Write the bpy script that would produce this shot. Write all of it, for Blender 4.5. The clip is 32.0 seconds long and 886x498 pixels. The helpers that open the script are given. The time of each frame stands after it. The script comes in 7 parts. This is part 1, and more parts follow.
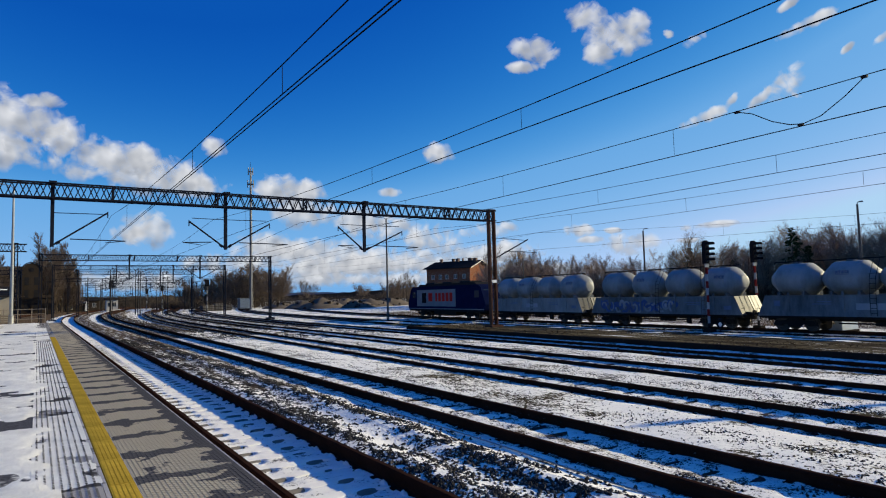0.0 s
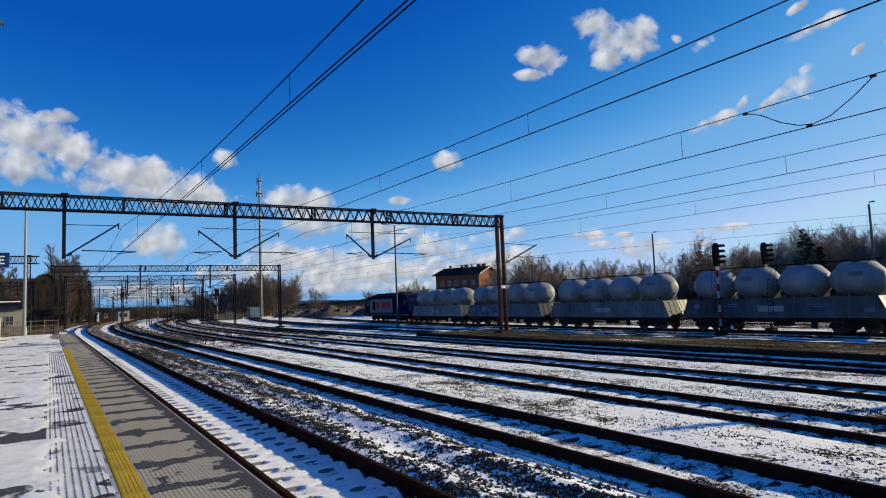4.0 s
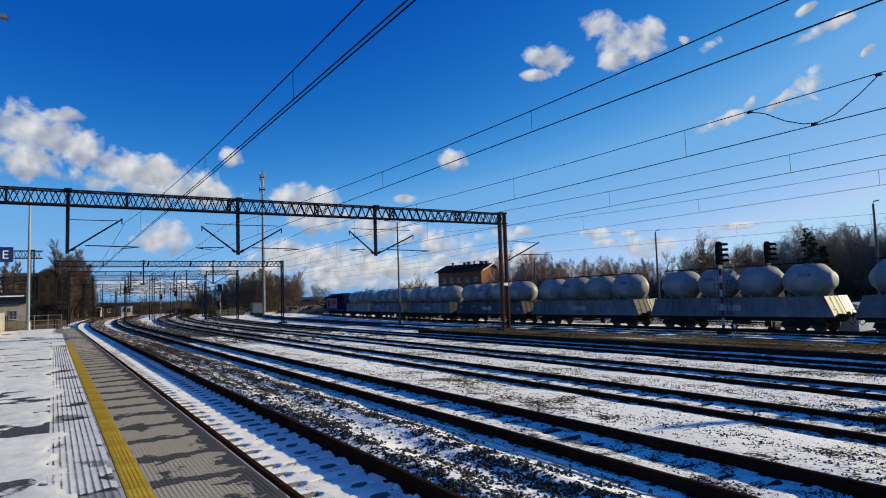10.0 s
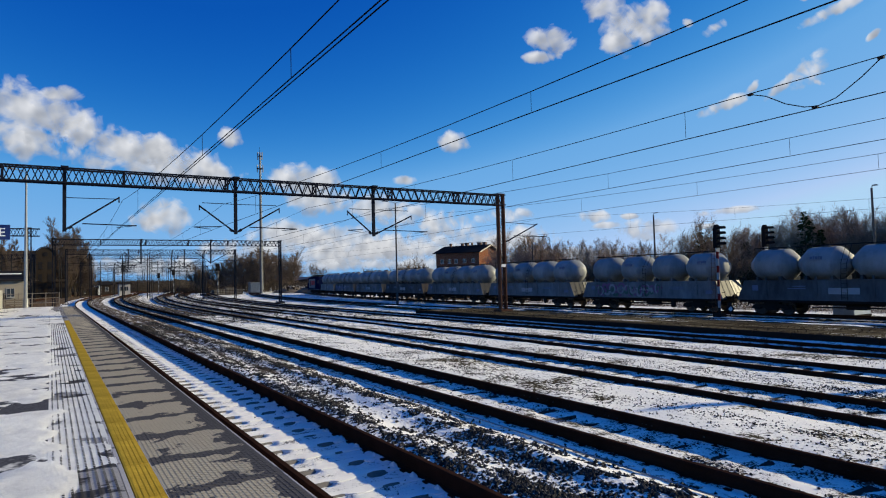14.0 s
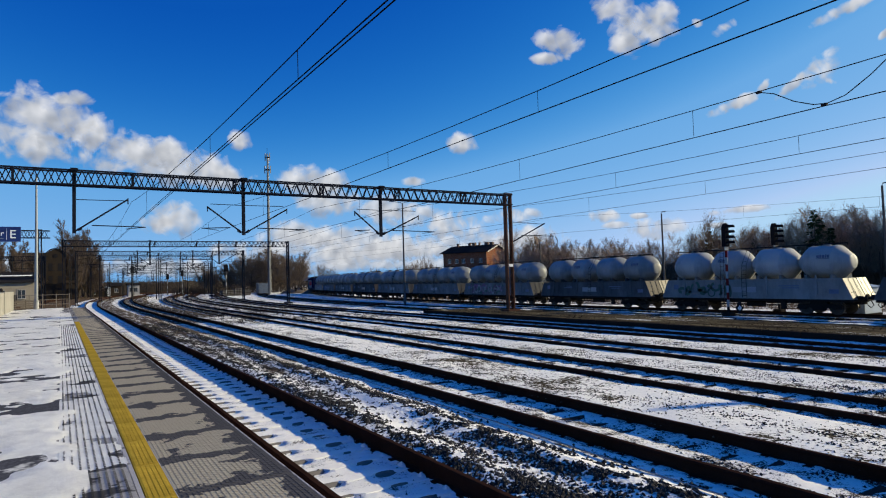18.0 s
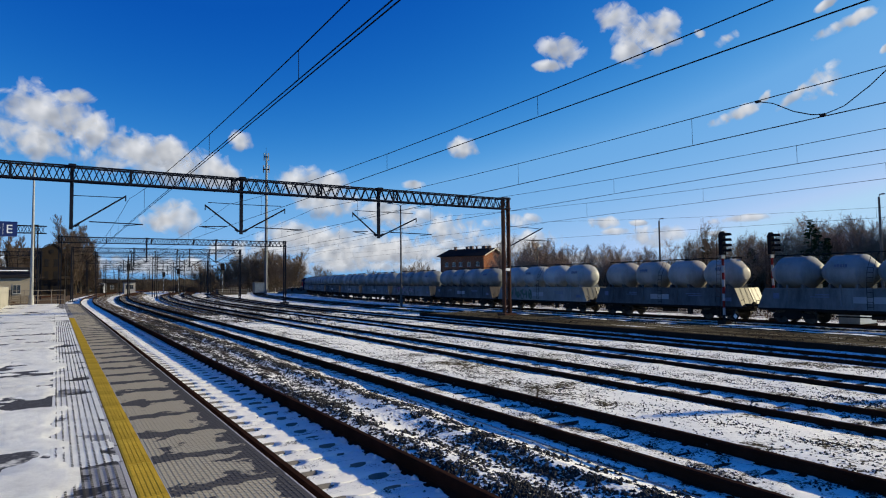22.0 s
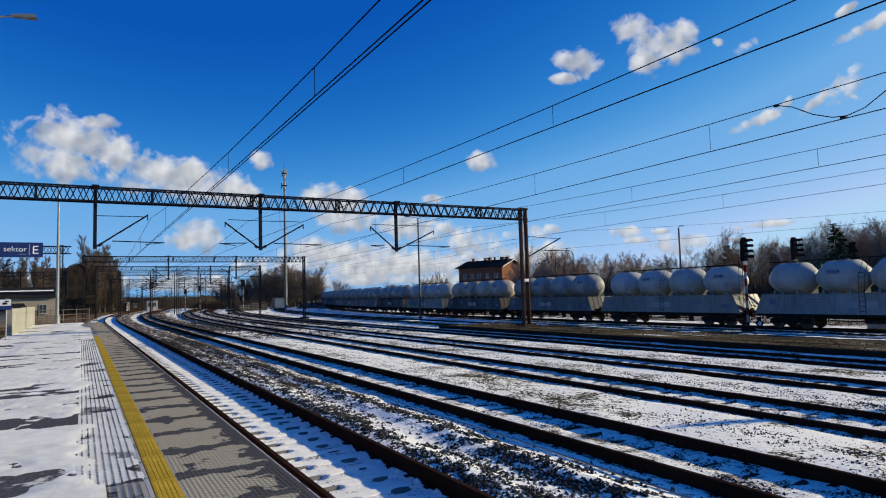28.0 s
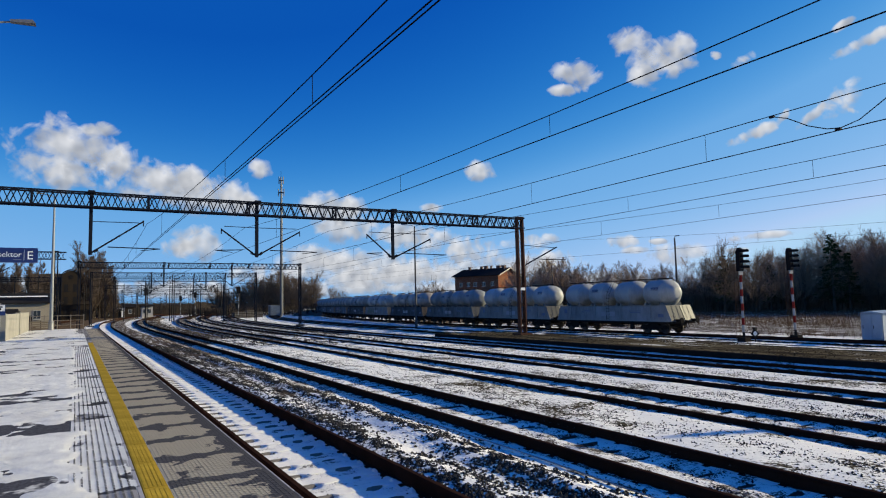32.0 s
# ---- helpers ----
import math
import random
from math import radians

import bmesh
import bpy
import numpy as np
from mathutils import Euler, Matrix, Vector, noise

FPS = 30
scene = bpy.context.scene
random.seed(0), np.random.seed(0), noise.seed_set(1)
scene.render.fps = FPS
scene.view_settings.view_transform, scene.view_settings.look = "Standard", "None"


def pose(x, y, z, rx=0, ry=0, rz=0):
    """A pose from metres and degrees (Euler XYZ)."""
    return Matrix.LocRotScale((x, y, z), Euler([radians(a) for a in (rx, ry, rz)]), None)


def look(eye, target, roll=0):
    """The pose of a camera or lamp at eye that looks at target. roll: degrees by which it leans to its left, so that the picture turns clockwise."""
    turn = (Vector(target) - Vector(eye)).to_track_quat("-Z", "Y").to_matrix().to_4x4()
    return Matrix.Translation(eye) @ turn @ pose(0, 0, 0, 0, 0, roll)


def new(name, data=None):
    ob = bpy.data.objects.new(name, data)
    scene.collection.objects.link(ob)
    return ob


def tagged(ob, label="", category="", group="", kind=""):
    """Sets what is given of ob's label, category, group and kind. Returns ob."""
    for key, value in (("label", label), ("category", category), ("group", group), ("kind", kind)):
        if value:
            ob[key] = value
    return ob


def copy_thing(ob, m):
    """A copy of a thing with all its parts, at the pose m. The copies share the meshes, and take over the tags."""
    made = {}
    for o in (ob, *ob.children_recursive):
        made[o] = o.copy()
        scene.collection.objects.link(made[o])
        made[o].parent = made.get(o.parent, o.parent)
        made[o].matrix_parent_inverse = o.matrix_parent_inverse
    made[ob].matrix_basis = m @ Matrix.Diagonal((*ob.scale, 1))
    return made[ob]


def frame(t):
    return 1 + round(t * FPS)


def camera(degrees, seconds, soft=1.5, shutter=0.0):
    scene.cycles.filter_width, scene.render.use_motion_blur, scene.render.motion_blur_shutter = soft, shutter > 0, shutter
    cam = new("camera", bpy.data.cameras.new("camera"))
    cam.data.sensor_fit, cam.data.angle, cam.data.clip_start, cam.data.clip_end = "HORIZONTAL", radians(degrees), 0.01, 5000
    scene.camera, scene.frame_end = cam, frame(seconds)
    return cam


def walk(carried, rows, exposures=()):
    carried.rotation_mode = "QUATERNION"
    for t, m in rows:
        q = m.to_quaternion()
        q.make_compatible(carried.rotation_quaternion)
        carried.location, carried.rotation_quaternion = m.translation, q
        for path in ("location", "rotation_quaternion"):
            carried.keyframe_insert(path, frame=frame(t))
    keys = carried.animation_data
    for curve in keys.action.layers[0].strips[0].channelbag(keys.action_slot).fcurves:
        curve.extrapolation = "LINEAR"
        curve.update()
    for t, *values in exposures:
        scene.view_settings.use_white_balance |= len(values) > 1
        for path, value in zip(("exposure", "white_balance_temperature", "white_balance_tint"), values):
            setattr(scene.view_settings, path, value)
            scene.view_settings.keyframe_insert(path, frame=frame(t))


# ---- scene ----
EYE = (0.0, 0.0, 2.36)
cam = camera(71.0, 32.0, soft=1.1)


def aim(yaw, pitch, lean):
    return pose(*EYE, 0, 0, yaw) @ pose(0, 0, 0, 90 + pitch, 0, 0) @ pose(0, 0, 0, 0, 0, lean)


PATH = [  # seconds, yaw, pitch, lean in degrees
    (0, -33.20, 4.06, -1.50), (0.5, -32.82, 4.52, -1.65), (1, -32.57, 4.70, -1.68),
    (1.5, -32.72, 4.47, -1.86), (2, -32.28, 4.96, -1.64), (2.5, -32.30, 4.73, -2.03),
    (3, -32.52, 4.70, -2.07), (3.5, -32.48, 4.66, -2.18), (5.5, -32.34, 4.78, -2.28),
    (6, -32.55, 4.58, -1.91), (6.5, -32.21, 4.64, -2.00), (7, -32.15, 4.48, -1.72),
    (7.5, -32.31, 4.54, -1.82), (8, -32.06, 4.76, -2.01), (8.5, -32.05, 4.27, -1.97),
    (9, -32.04, 4.32, -1.78), (9.5, -32.43, 4.22, -1.94), (10, -32.17, 4.40, -1.90),
    (10.5, -31.88, 3.99, -1.79), (11, -33.28, 4.06, -1.84), (11.5, -32.85, 3.38, -1.13),
    (12, -32.86, 3.57, -1.44), (12.5, -33.08, 3.52, -1.57), (13, -33.23, 2.16, -1.77),
    (13.5, -32.28, 2.37, -1.68), (14, -32.31, 2.64, -1.47), (14.5, -32.03, 2.84, -1.60),
    (16.5, -31.83, 3.79, -2.26), (17, -32.80, 3.72, -1.61), (17.5, -32.51, 3.32, -1.70),
    (18, -31.64, 2.66, -1.69), (18.5, -32.10, 2.67, -1.33), (19, -32.55, 2.16, -1.13),
    (19.5, -32.33, 2.49, -1.06), (20, -32.93, 2.98, -1.24), (20.5, -32.55, 3.25, -1.07),
    (21, -31.79, 3.06, -0.98), (21.5, -32.37, 3.13, -0.54), (22, -31.89, 2.92, -0.63),
    (22.5, -31.69, 3.54, -1.91), (23, -31.75, 2.94, -1.71), (23.5, -31.76, 3.30, -1.12),
    (24, -31.59, 3.59, -1.08), (24.5, -31.36, 3.08, -1.26), (25, -31.79, 4.12, -1.58),
    (25.5, -31.50, 3.79, -1.44), (27.5, -30.30, 4.06, -1.42), (28, -30.26, 4.07, -1.71),
    (28.5, -30.80, 4.25, -2.05), (29, -30.92, 4.71, -1.46), (29.5, -31.41, 5.03, -1.17),
    (30, -30.57, 4.64, -1.47), (30.5, -30.10, 4.35, -1.40), (31, -30.24, 4.73, -1.48),
    (31.5, -30.55, 5.13, -1.52), (32, -30.61, 4.82, -1.35),
]
walk(cam, [(t, aim(a, b, c)) for t, a, b, c in PATH])

# ---------------------------------------------------------------- light
SUN_AZ, SUN_EL = 104.5, 17.0      # degrees from +y towards +x, and above the horizon
world = bpy.data.worlds.new("world")
scene.world = world
world.use_nodes = True
wn = world.node_tree.nodes
sky = wn.new("ShaderNodeTexSky")
sky.sky_type, sky.sun_disc = "NISHITA", False
sky.sun_elevation, sky.sun_rotation = radians(SUN_EL), radians(SUN_AZ)
sky.air_density, sky.dust_density, sky.ozone_density, sky.altitude = 1.0, 0.45, 4.5, 100
wn["Background"].inputs["Strength"].default_value = 0.10
deep = wn.new("ShaderNodeHueSaturation")
deep.inputs["Saturation"].default_value = 1.15
tint = wn.new("ShaderNodeMix")
tint.data_type, tint.blend_type = "RGBA", "MULTIPLY"
tint.inputs[0].default_value, tint.inputs[7].default_value = 1.0, (1.30, 0.95, 1.02, 1)
world.node_tree.links.new(sky.outputs["Color"], deep.inputs["Color"])
world.node_tree.links.new(deep.outputs["Color"], tint.inputs[6])
# clear cold air: the sky's brightness names its blue, deep overhead and paling quickly towards the horizon
apart, together = wn.new("ShaderNodeSeparateColor"), wn.new("ShaderNodeCombineColor")
world.node_tree.links.new(tint.outputs[2], apart.inputs[0])


def sky_band(last, steps):
    for kind, amount in steps:
        step = wn.new("ShaderNodeMath")
        step.operation, step.inputs[1].default_value = kind, amount
        world.node_tree.links.new(last, step.inputs[0])
        last = step.outputs[0]
    return last


pale = sky_band(apart.outputs[1], (("MULTIPLY", 0.1414), ("POWER", 1.85), ("MULTIPLY", 2.52), ("MAXIMUM", 0.09)))
# the glow near the horizon levels off
level = wn.new("ShaderNodeMath")
level.operation = "MINIMUM"
world.node_tree.links.new(pale, level.inputs[0])
world.node_tree.links.new(sky_band(pale, (("MULTIPLY", 0.23), ("ADD", 0.305), ("MINIMUM", 0.66))), level.inputs[1])
pale = level.outputs[0]
world.node_tree.links.new(sky_band(pale, (("POWER", 2.6), ("MULTIPLY", 1.58), ("MINIMUM", 0.43), ("MULTIPLY", 1 / 0.1414))), together.inputs[0])
world.node_tree.links.new(sky_band(pale, (("MULTIPLY", 1 / 0.1414),)), together.inputs[1])
world.node_tree.links.new(sky_band(pale, (("POWER", 0.37), ("MULTIPLY", 1.09), ("MINIMUM", 0.90), ("MULTIPLY", 1 / 0.1414))), together.inputs[2])
world.node_tree.links.new(together.outputs[0], wn["Background"].inputs["Color"])
sun = new("sun", bpy.data.lights.new("sun", "SUN"))
sun.data.energy, sun.data.angle, sun.data.color = 5.1, radians(0.45), (1.0, 0.875, 0.56)
az, el = radians(SUN_AZ), radians(SUN_EL)
sun.matrix_world = look((math.sin(az) * math.cos(el) * 100, math.cos(az) * math.cos(el) * 100, math.sin(el) * 100), (0, 0, 0))
scene.view_settings.exposure = 0.5


# ---------------------------------------------------------------- small mesh kit
class Geo:
    """Collects vertices and faces for one mesh."""

    def __init__(self):
        self.v, self.f, self.smooth = [], [], False

    def add(self, verts, faces):
        k = len(self.v)
        self.v += [tuple(p) for p in verts]
        self.f += [tuple(i + k for i in f) for f in faces]
        return self

    def box(self, x0, x1, y0, y1, z0, z1, m=None):
        p = [Vector((x, y, z)) for z in (z0, z1) for y in (y0, y1) for x in (x0, x1)]
        if m is not None:
            p = [m @ q for q in p]
        return self.add(p, [(0, 2, 3, 1), (4, 5, 7, 6), (0, 1, 5, 4), (2, 6, 7, 3), (0, 4, 6, 2), (1, 3, 7, 5)])

    def bbox(self, x0, x1, y0, y1, z0, z1, b=0.01):
        """A box with its upper edges bevelled."""
        p = []
        for z, i in ((z0, 0), (z1 - b, 0), (z1, b)):
            p += [(x0 + i, y0 + i, z), (x1 - i, y0 + i, z), (x1 - i, y1 - i, z), (x0 + i, y1 - i, z)]
        f = [(3, 2, 1, 0), (8, 9, 10, 11)]
        for r in (0, 4):
            f += [(r + i, r + (i + 1) % 4, r + 4 + (i + 1) % 4, r + 4 + i) for i in range(4)]
        return self.add(p, f)

    def beam(self, a, b, w, h=None):
        """A square bar from a to b."""
        a, b = Vector(a), Vector(b)
        d = b - a
        q = d.to_track_quat("Y", "Z").to_matrix().to_4x4()
        h = w if h is None else h
        return self.box(-w / 2, w / 2, 0, d.length, -h / 2, h / 2, Matrix.Translation(a) @ q)

    def tube(self, pts, r, n=6, cap=True):
        """A round bar along pts; r is one radius or one a point."""
        pts = [Vector(p) for p in pts]
        r = [r] * len(pts) if not hasattr(r, "__len__") else r
        v, f = [], []
        for i, p in enumerate(pts):
            d = (pts[min(i + 1, len(pts) - 1)] - pts[max(i - 1, 0)]).normalized()
            up = Vector((0, 0, 1)) if abs(d.z) < 0.95 else Vector((1, 0, 0))
            s = d.cross(up).normalized()
            u = s.cross(d)
            for k in range(n):
                a = 2 * math.pi * k / n
                v.append(p + r[i] * (math.cos(a) * s + math.sin(a) * u))
        for i in range(len(pts) - 1):
            for k in range(n):
                f.append((i * n + k, i * n + (k + 1) % n, (i + 1) * n + (k + 1) % n, (i + 1) * n + k))
        if cap:
            f += [tuple(reversed(range(n))), tuple(range((len(pts) - 1) * n, len(pts) * n))]
        return self.add(v, f)

    def lathe(self, prof, n=24, m=None):
        """Turns (radius, z) pairs round the z axis."""
        v, f = [], []
        for r, z in prof:
            v += [Vector((r * math.cos(2 * math.pi * k / n), r * math.sin(2 * math.pi * k / n), z)) for k in range(n)]
        for i in range(len(prof) - 1):
            f += [(i * n + k, i * n + (k + 1) % n, (i + 1) * n + (k + 1) % n, (i + 1) * n + k) for k in range(n)]
        f += [tuple(reversed(range(n))), tuple(range((len(prof) - 1) * n, len(prof) * n))]
        if m is not None:
            v = [m @ p for p in v]
        return self.add(v, f)

    def prism(self, outline, a, b, m=None):
        """An outline in (y, z) drawn out along x from a to b."""
        n = len(outline)
        v = [Vector((x, y, z)) for x in (a, b) for y, z in outline]
        if m is not None:
            v = [m @ p for p in v]
        f = [tuple(reversed(range(n))), tuple(range(n, 2 * n))]
        f += [(i, (i + 1) % n, n + (i + 1) % n, n + i) for i in range(n)]
        return self.add(v, f)

    def mesh(self, name, material):
        me = bpy.data.meshes.new(name)
        me.from_pydata(self.v, [], self.f)
        if material:
            me.materials.append(material)
        if self.smooth:
            me.polygons.foreach_set("use_smooth", [True] * len(me.polygons))
            me.set_sharp_from_angle(angle=radians(24))
        me.update()
        return me


def part(name, geo, material, parent=None, label="", at=None):
    """One mesh object under a thing or a part (or at top level)."""
    me = geo if isinstance(geo, bpy.types.Mesh) else geo.mesh(name, material)
    ob = new(name, me)
    if parent is not None:
        ob.parent = parent
    if at is not None:
        ob.matrix_basis = at
    if label:
        ob["label"] = label
    return ob


def thing(name, label, category, at=None, group="", kind=""):
    ob = tagged(new(name), label, category, group, kind)
    ob.empty_display_size = 0.2
    if at is not None:
        ob.matrix_basis = at
    return ob


# ---------------------------------------------------------------- materials
class Nodes:
    def __init__(self, name):
        self.m = bpy.data.materials.new(name)
        self.m.use_nodes = True
        self.t = self.m.node_tree
        self.p = self.t.nodes["Principled BSDF"]

    def n(self, kind, **kw):
        node = self.t.nodes.new("ShaderNode" + kind)
        for k, val in kw.items():
            node.inputs[k.replace("_", " ")].default_value = val
        return node

    def link(self, a, b):
        self.t.links.new(a, b)

    def coord(self, scale=(1, 1, 1), local=True):
        c = self.n("TexCoord") if local else self.n("NewGeometry")
        mp = self.n("Mapping")
        mp.inputs["Scale"].default_value = scale
        self.link(c.outputs["Object" if local else "Position"], mp.inputs["Vector"])
        return mp.outputs[0]

    def noise(self, scale, detail=4, rough=0.6, vec=None, dist=0.0):
        t = self.n("TexNoise", Scale=scale, Detail=detail, Roughness=rough, Distortion=dist)
        if vec is not None:
            self.link(vec, t.inputs["Vector"])
        return t.outputs["Fac"]

    def ramp(self, fac, stops):
        r = self.n("ValToRGB")
        e = r.color_ramp.elements
        while len(e) < len(stops):
            e.new(0.5)
        for el_, (pos, col) in zip(e, stops):
            el_.position, el_.color = pos, (*col, 1) if hasattr(col, "__len__") else (col, col, col, 1)
        self.link(fac, r.inputs[0])
        return r.outputs[0]

    def mix(self, fac, a, b):
        x = self.t.nodes.new("ShaderNodeMix")
        x.data_type = "RGBA"
        for sock, val in ((x.inputs[0], fac), (x.inputs[6], a), (x.inputs[7], b)):
            if isinstance(val, bpy.types.NodeSocket):
                self.link(val, sock)
            else:
                sock.default_value = (*val, 1) if hasattr(val, "__len__") else val
        return x.outputs[2]

    def math(self, op, a, b=0.0):
        x = self.t.nodes.new("ShaderNodeMath")
        x.operation = op
        for sock, val in ((x.inputs[0], a), (x.inputs[1], b)):
            if isinstance(val, bpy.types.NodeSocket):
                self.link(val, sock)
            else:
                sock.default_value = val
        return x.outputs[0]

    def out(self, color, rough=0.7, metal=0.0, bump=None, strength=0.3, dist=0.01):
        for sock, val in (("Base Color", color), ("Roughness", rough), ("Metallic", metal)):
            if isinstance(val, bpy.types.NodeSocket):
                self.link(val, self.p.inputs[sock])
            else:
                self.p.inputs[sock].default_value = (*val, 1) if hasattr(val, "__len__") else val
        if bump is not None:
            b = self.n("Bump", Strength=strength, Distance=dist)
            self.link(bump, b.inputs["Height"])
            self.link(b.outputs[0], self.p.inputs["Normal"])
        return self.m

    def rand(self):
        return self.n("ObjectInfo").outputs["Random"]

    def island(self):
        return self.n("NewGeometry").outputs["Random Per Island"]


def plain(name, c, rough=0.6, metal=0.0, grain=6.0, amount=0.25, bump=0.15, local=True):
    """A paint or metal with a fine grain and large, weak stains."""
    k = Nodes(name)
    v = k.coord(local=local)
    n1, n2 = k.noise(grain * 8, 5, 0.7, v), k.noise(grain * 0.25, 4, 0.6, v)
    mixed = k.math("ADD", k.math("MULTIPLY", n1, 0.4), k.math("MULTIPLY", n2, 0.6))
    lo, hi = tuple(x * (1 - amount) for x in c), tuple(min(1, x * (1 + amount)) for x in c)
    return k.out(k.ramp(mixed, [(0.3, lo), (0.7, hi)]), rough, metal, n1, bump)


def snow_ground():
    k = Nodes("snow_ground")
    v = k.coord(local=False)
    big, mid, fine = k.noise(0.22, 4, 0.6, v), k.noise(1.1, 5, 0.65, v), k.noise(11, 4, 0.72, v)
    mask = k.math("ADD", k.math("MULTIPLY", mid, 0.40), k.math("ADD", k.math("MULTIPLY", fine, 0.48), k.math("MULTIPLY", big, 0.32)))
    grass = k.ramp(k.noise(30, 3, 0.7, v), [(0.3, (0.02, 0.017, 0.012)), (0.7, (0.10, 0.082, 0.05))])
    snow = k.ramp(fine, [(0.3, (0.74, 0.72, 0.66)), (0.7, (0.90, 0.875, 0.795))])
    col = k.mix(k.ramp(mask, [(0.550, 0.0), (0.576, 1.0)]), grass, snow)
    return k.out(col, 0.8, 0, k.math("ADD", mask, k.math("MULTIPLY", fine, 0.6)), 0.6, 0.03)


def snow_plain():
    k = Nodes("snow")
    v = k.coord(local=False)
    fine, mid = k.noise(22, 4, 0.7, v), k.noise(2.5, 4, 0.6, v)
    return k.out(k.ramp(mid, [(0.3, (0.78, 0.76, 0.695)), (0.7, (0.91, 0.885, 0.805))]), 0.75, 0, fine, 0.4, 0.02)


def trodden_snow():
    """Snow greyed and packed by feet."""
    k = Nodes("trodden_snow")
    v = k.coord(local=False)
    fine, mid, big = k.noise(34, 5, 0.72, v), k.noise(3.2, 5, 0.65, v), k.noise(0.7, 4, 0.6, v)
    mix = k.math("ADD", k.math("MULTIPLY", mid, 0.5), k.math("ADD", k.math("MULTIPLY", big, 0.3), k.math("MULTIPLY", fine, 0.2)))
    return k.out(k.ramp(mix, [(0.36, (0.58, 0.56, 0.51)), (0.5, (0.72, 0.70, 0.635)), (0.64, (0.82, 0.80, 0.725))]), 0.8, 0, fine, 0.5, 0.015)


def bed_snow(name, cut):
    k = Nodes(name)
    v = k.coord(local=False)
    mid, fine = k.noise(2.2, 5, 0.65, v), k.noise(26, 4, 0.75, v)
    mask = k.math("ADD", k.math("MULTIPLY", mid, 0.5), k.math("MULTIPLY", fine, 0.5))
    dark = k.ramp(fine, [(0.3, (0.03, 0.026, 0.022)), (0.7, (0.13, 0.11, 0.09))])
    snow = k.ramp(mid, [(0.3, (0.76, 0.74, 0.68)), (0.7, (0.90, 0.875, 0.795))])
    return k.out(k.mix(k.ramp(mask, [(cut, 0.0), (cut + 0.045, 1.0)]), dark, snow), 0.8, 0, mask, 0.7, 0.03)


def paving():
    k = Nodes("platform_paving")
    v = k.coord(local=False)
    mid, fine, big = k.noise(0.9, 5, 0.62, k.coord((1.0, 1.0, 1), False)), k.noise(30, 3, 0.6, v), k.noise(0.25, 3, 0.5, v)
    base = k.ramp(fine, [(0.3, (0.05, 0.05, 0.055)), (0.7, (0.10, 0.10, 0.11))])
    snow = k.ramp(fine, [(0.3, (0.80, 0.78, 0.71)), (0.7, (0.92, 0.895, 0.81))])
    mask = k.math("ADD", k.math("MULTIPLY", mid, 0.7), k.math("MULTIPLY", big, 0.3))
    col = k.mix(k.ramp(mask, [(0.57, 0.0), (0.61, 1.0)]), base, snow)
    return k.out(col, k.ramp(mask, [(0.57, 0.6), (0.61, 0.85)]), 0, fine, 0.25, 0.01)


def wet_concrete(name, dry, wet, cut=0.5):
    k = Nodes(name)
    v = k.coord(local=False)
    edge, fine = k.noise(1.7, 4, 0.6, k.coord((1, 1.6, 1), False)), k.noise(60, 3, 0.7, v)
    grain = k.mix(0.35, k.ramp(fine, [(0.3, 0.55), (0.7, 1.0)]), (0.8, 0.8, 0.8))
    c = k.t.nodes.new("ShaderNodeMix")
    c.data_type, c.blend_type = "RGBA", "MULTIPLY"
    c.inputs[0].default_value = 1
    k.link(k.mix(k.ramp(edge, [(cut, 0.0), (cut + 0.03, 1.0)]), wet, dry), c.inputs[6])
    k.link(grain, c.inputs[7])
    return k.out(c.outputs[2], k.ramp(edge, [(cut, 0.72), (cut + 0.03, 0.9)]), 0, fine, 0.3, 0.004)


def panel_mat():
    k = Nodes("ribbed_panel_concrete")
    c = k.n("TexCoord")
    sep = k.n("SeparateXYZ")
    k.link(c.outputs["Object"], sep.inputs[0])
    v = k.coord(local=False)
    rim_y = k.math("MULTIPLY", k.math("ABSOLUTE", k.math("SUBTRACT", sep.outputs[1], 0.5175)), 1.93)
    rim_x = k.math("MULTIPLY", k.math("SUBTRACT", sep.outputs[0], 0.30), 1.70)
    rim = k.math("POWER", k.math("MAXIMUM", rim_y, k.math("MAXIMUM", rim_x, 0.0)), 3.0)
    blot, fine = k.noise(2.6, 5, 0.6, v), k.noise(70, 3, 0.7, v)
    mask = k.math("ADD", k.math("MULTIPLY", rim, 0.42), blot)
    dry = k.ramp(fine, [(0.3, (0.31, 0.268, 0.193)), (0.7, (0.455, 0.395, 0.29))])
    wet = k.ramp(fine, [(0.3, (0.055, 0.052, 0.052)), (0.7, (0.11, 0.105, 0.105))])
    return k.out(k.mix(k.ramp(mask, [(0.655, 0.0), (0.675, 1.0)]), dry, wet), k.ramp(mask, [(0.655, 0.9), (0.675, 0.72)]), 0, fine, 0.35, 0.004)


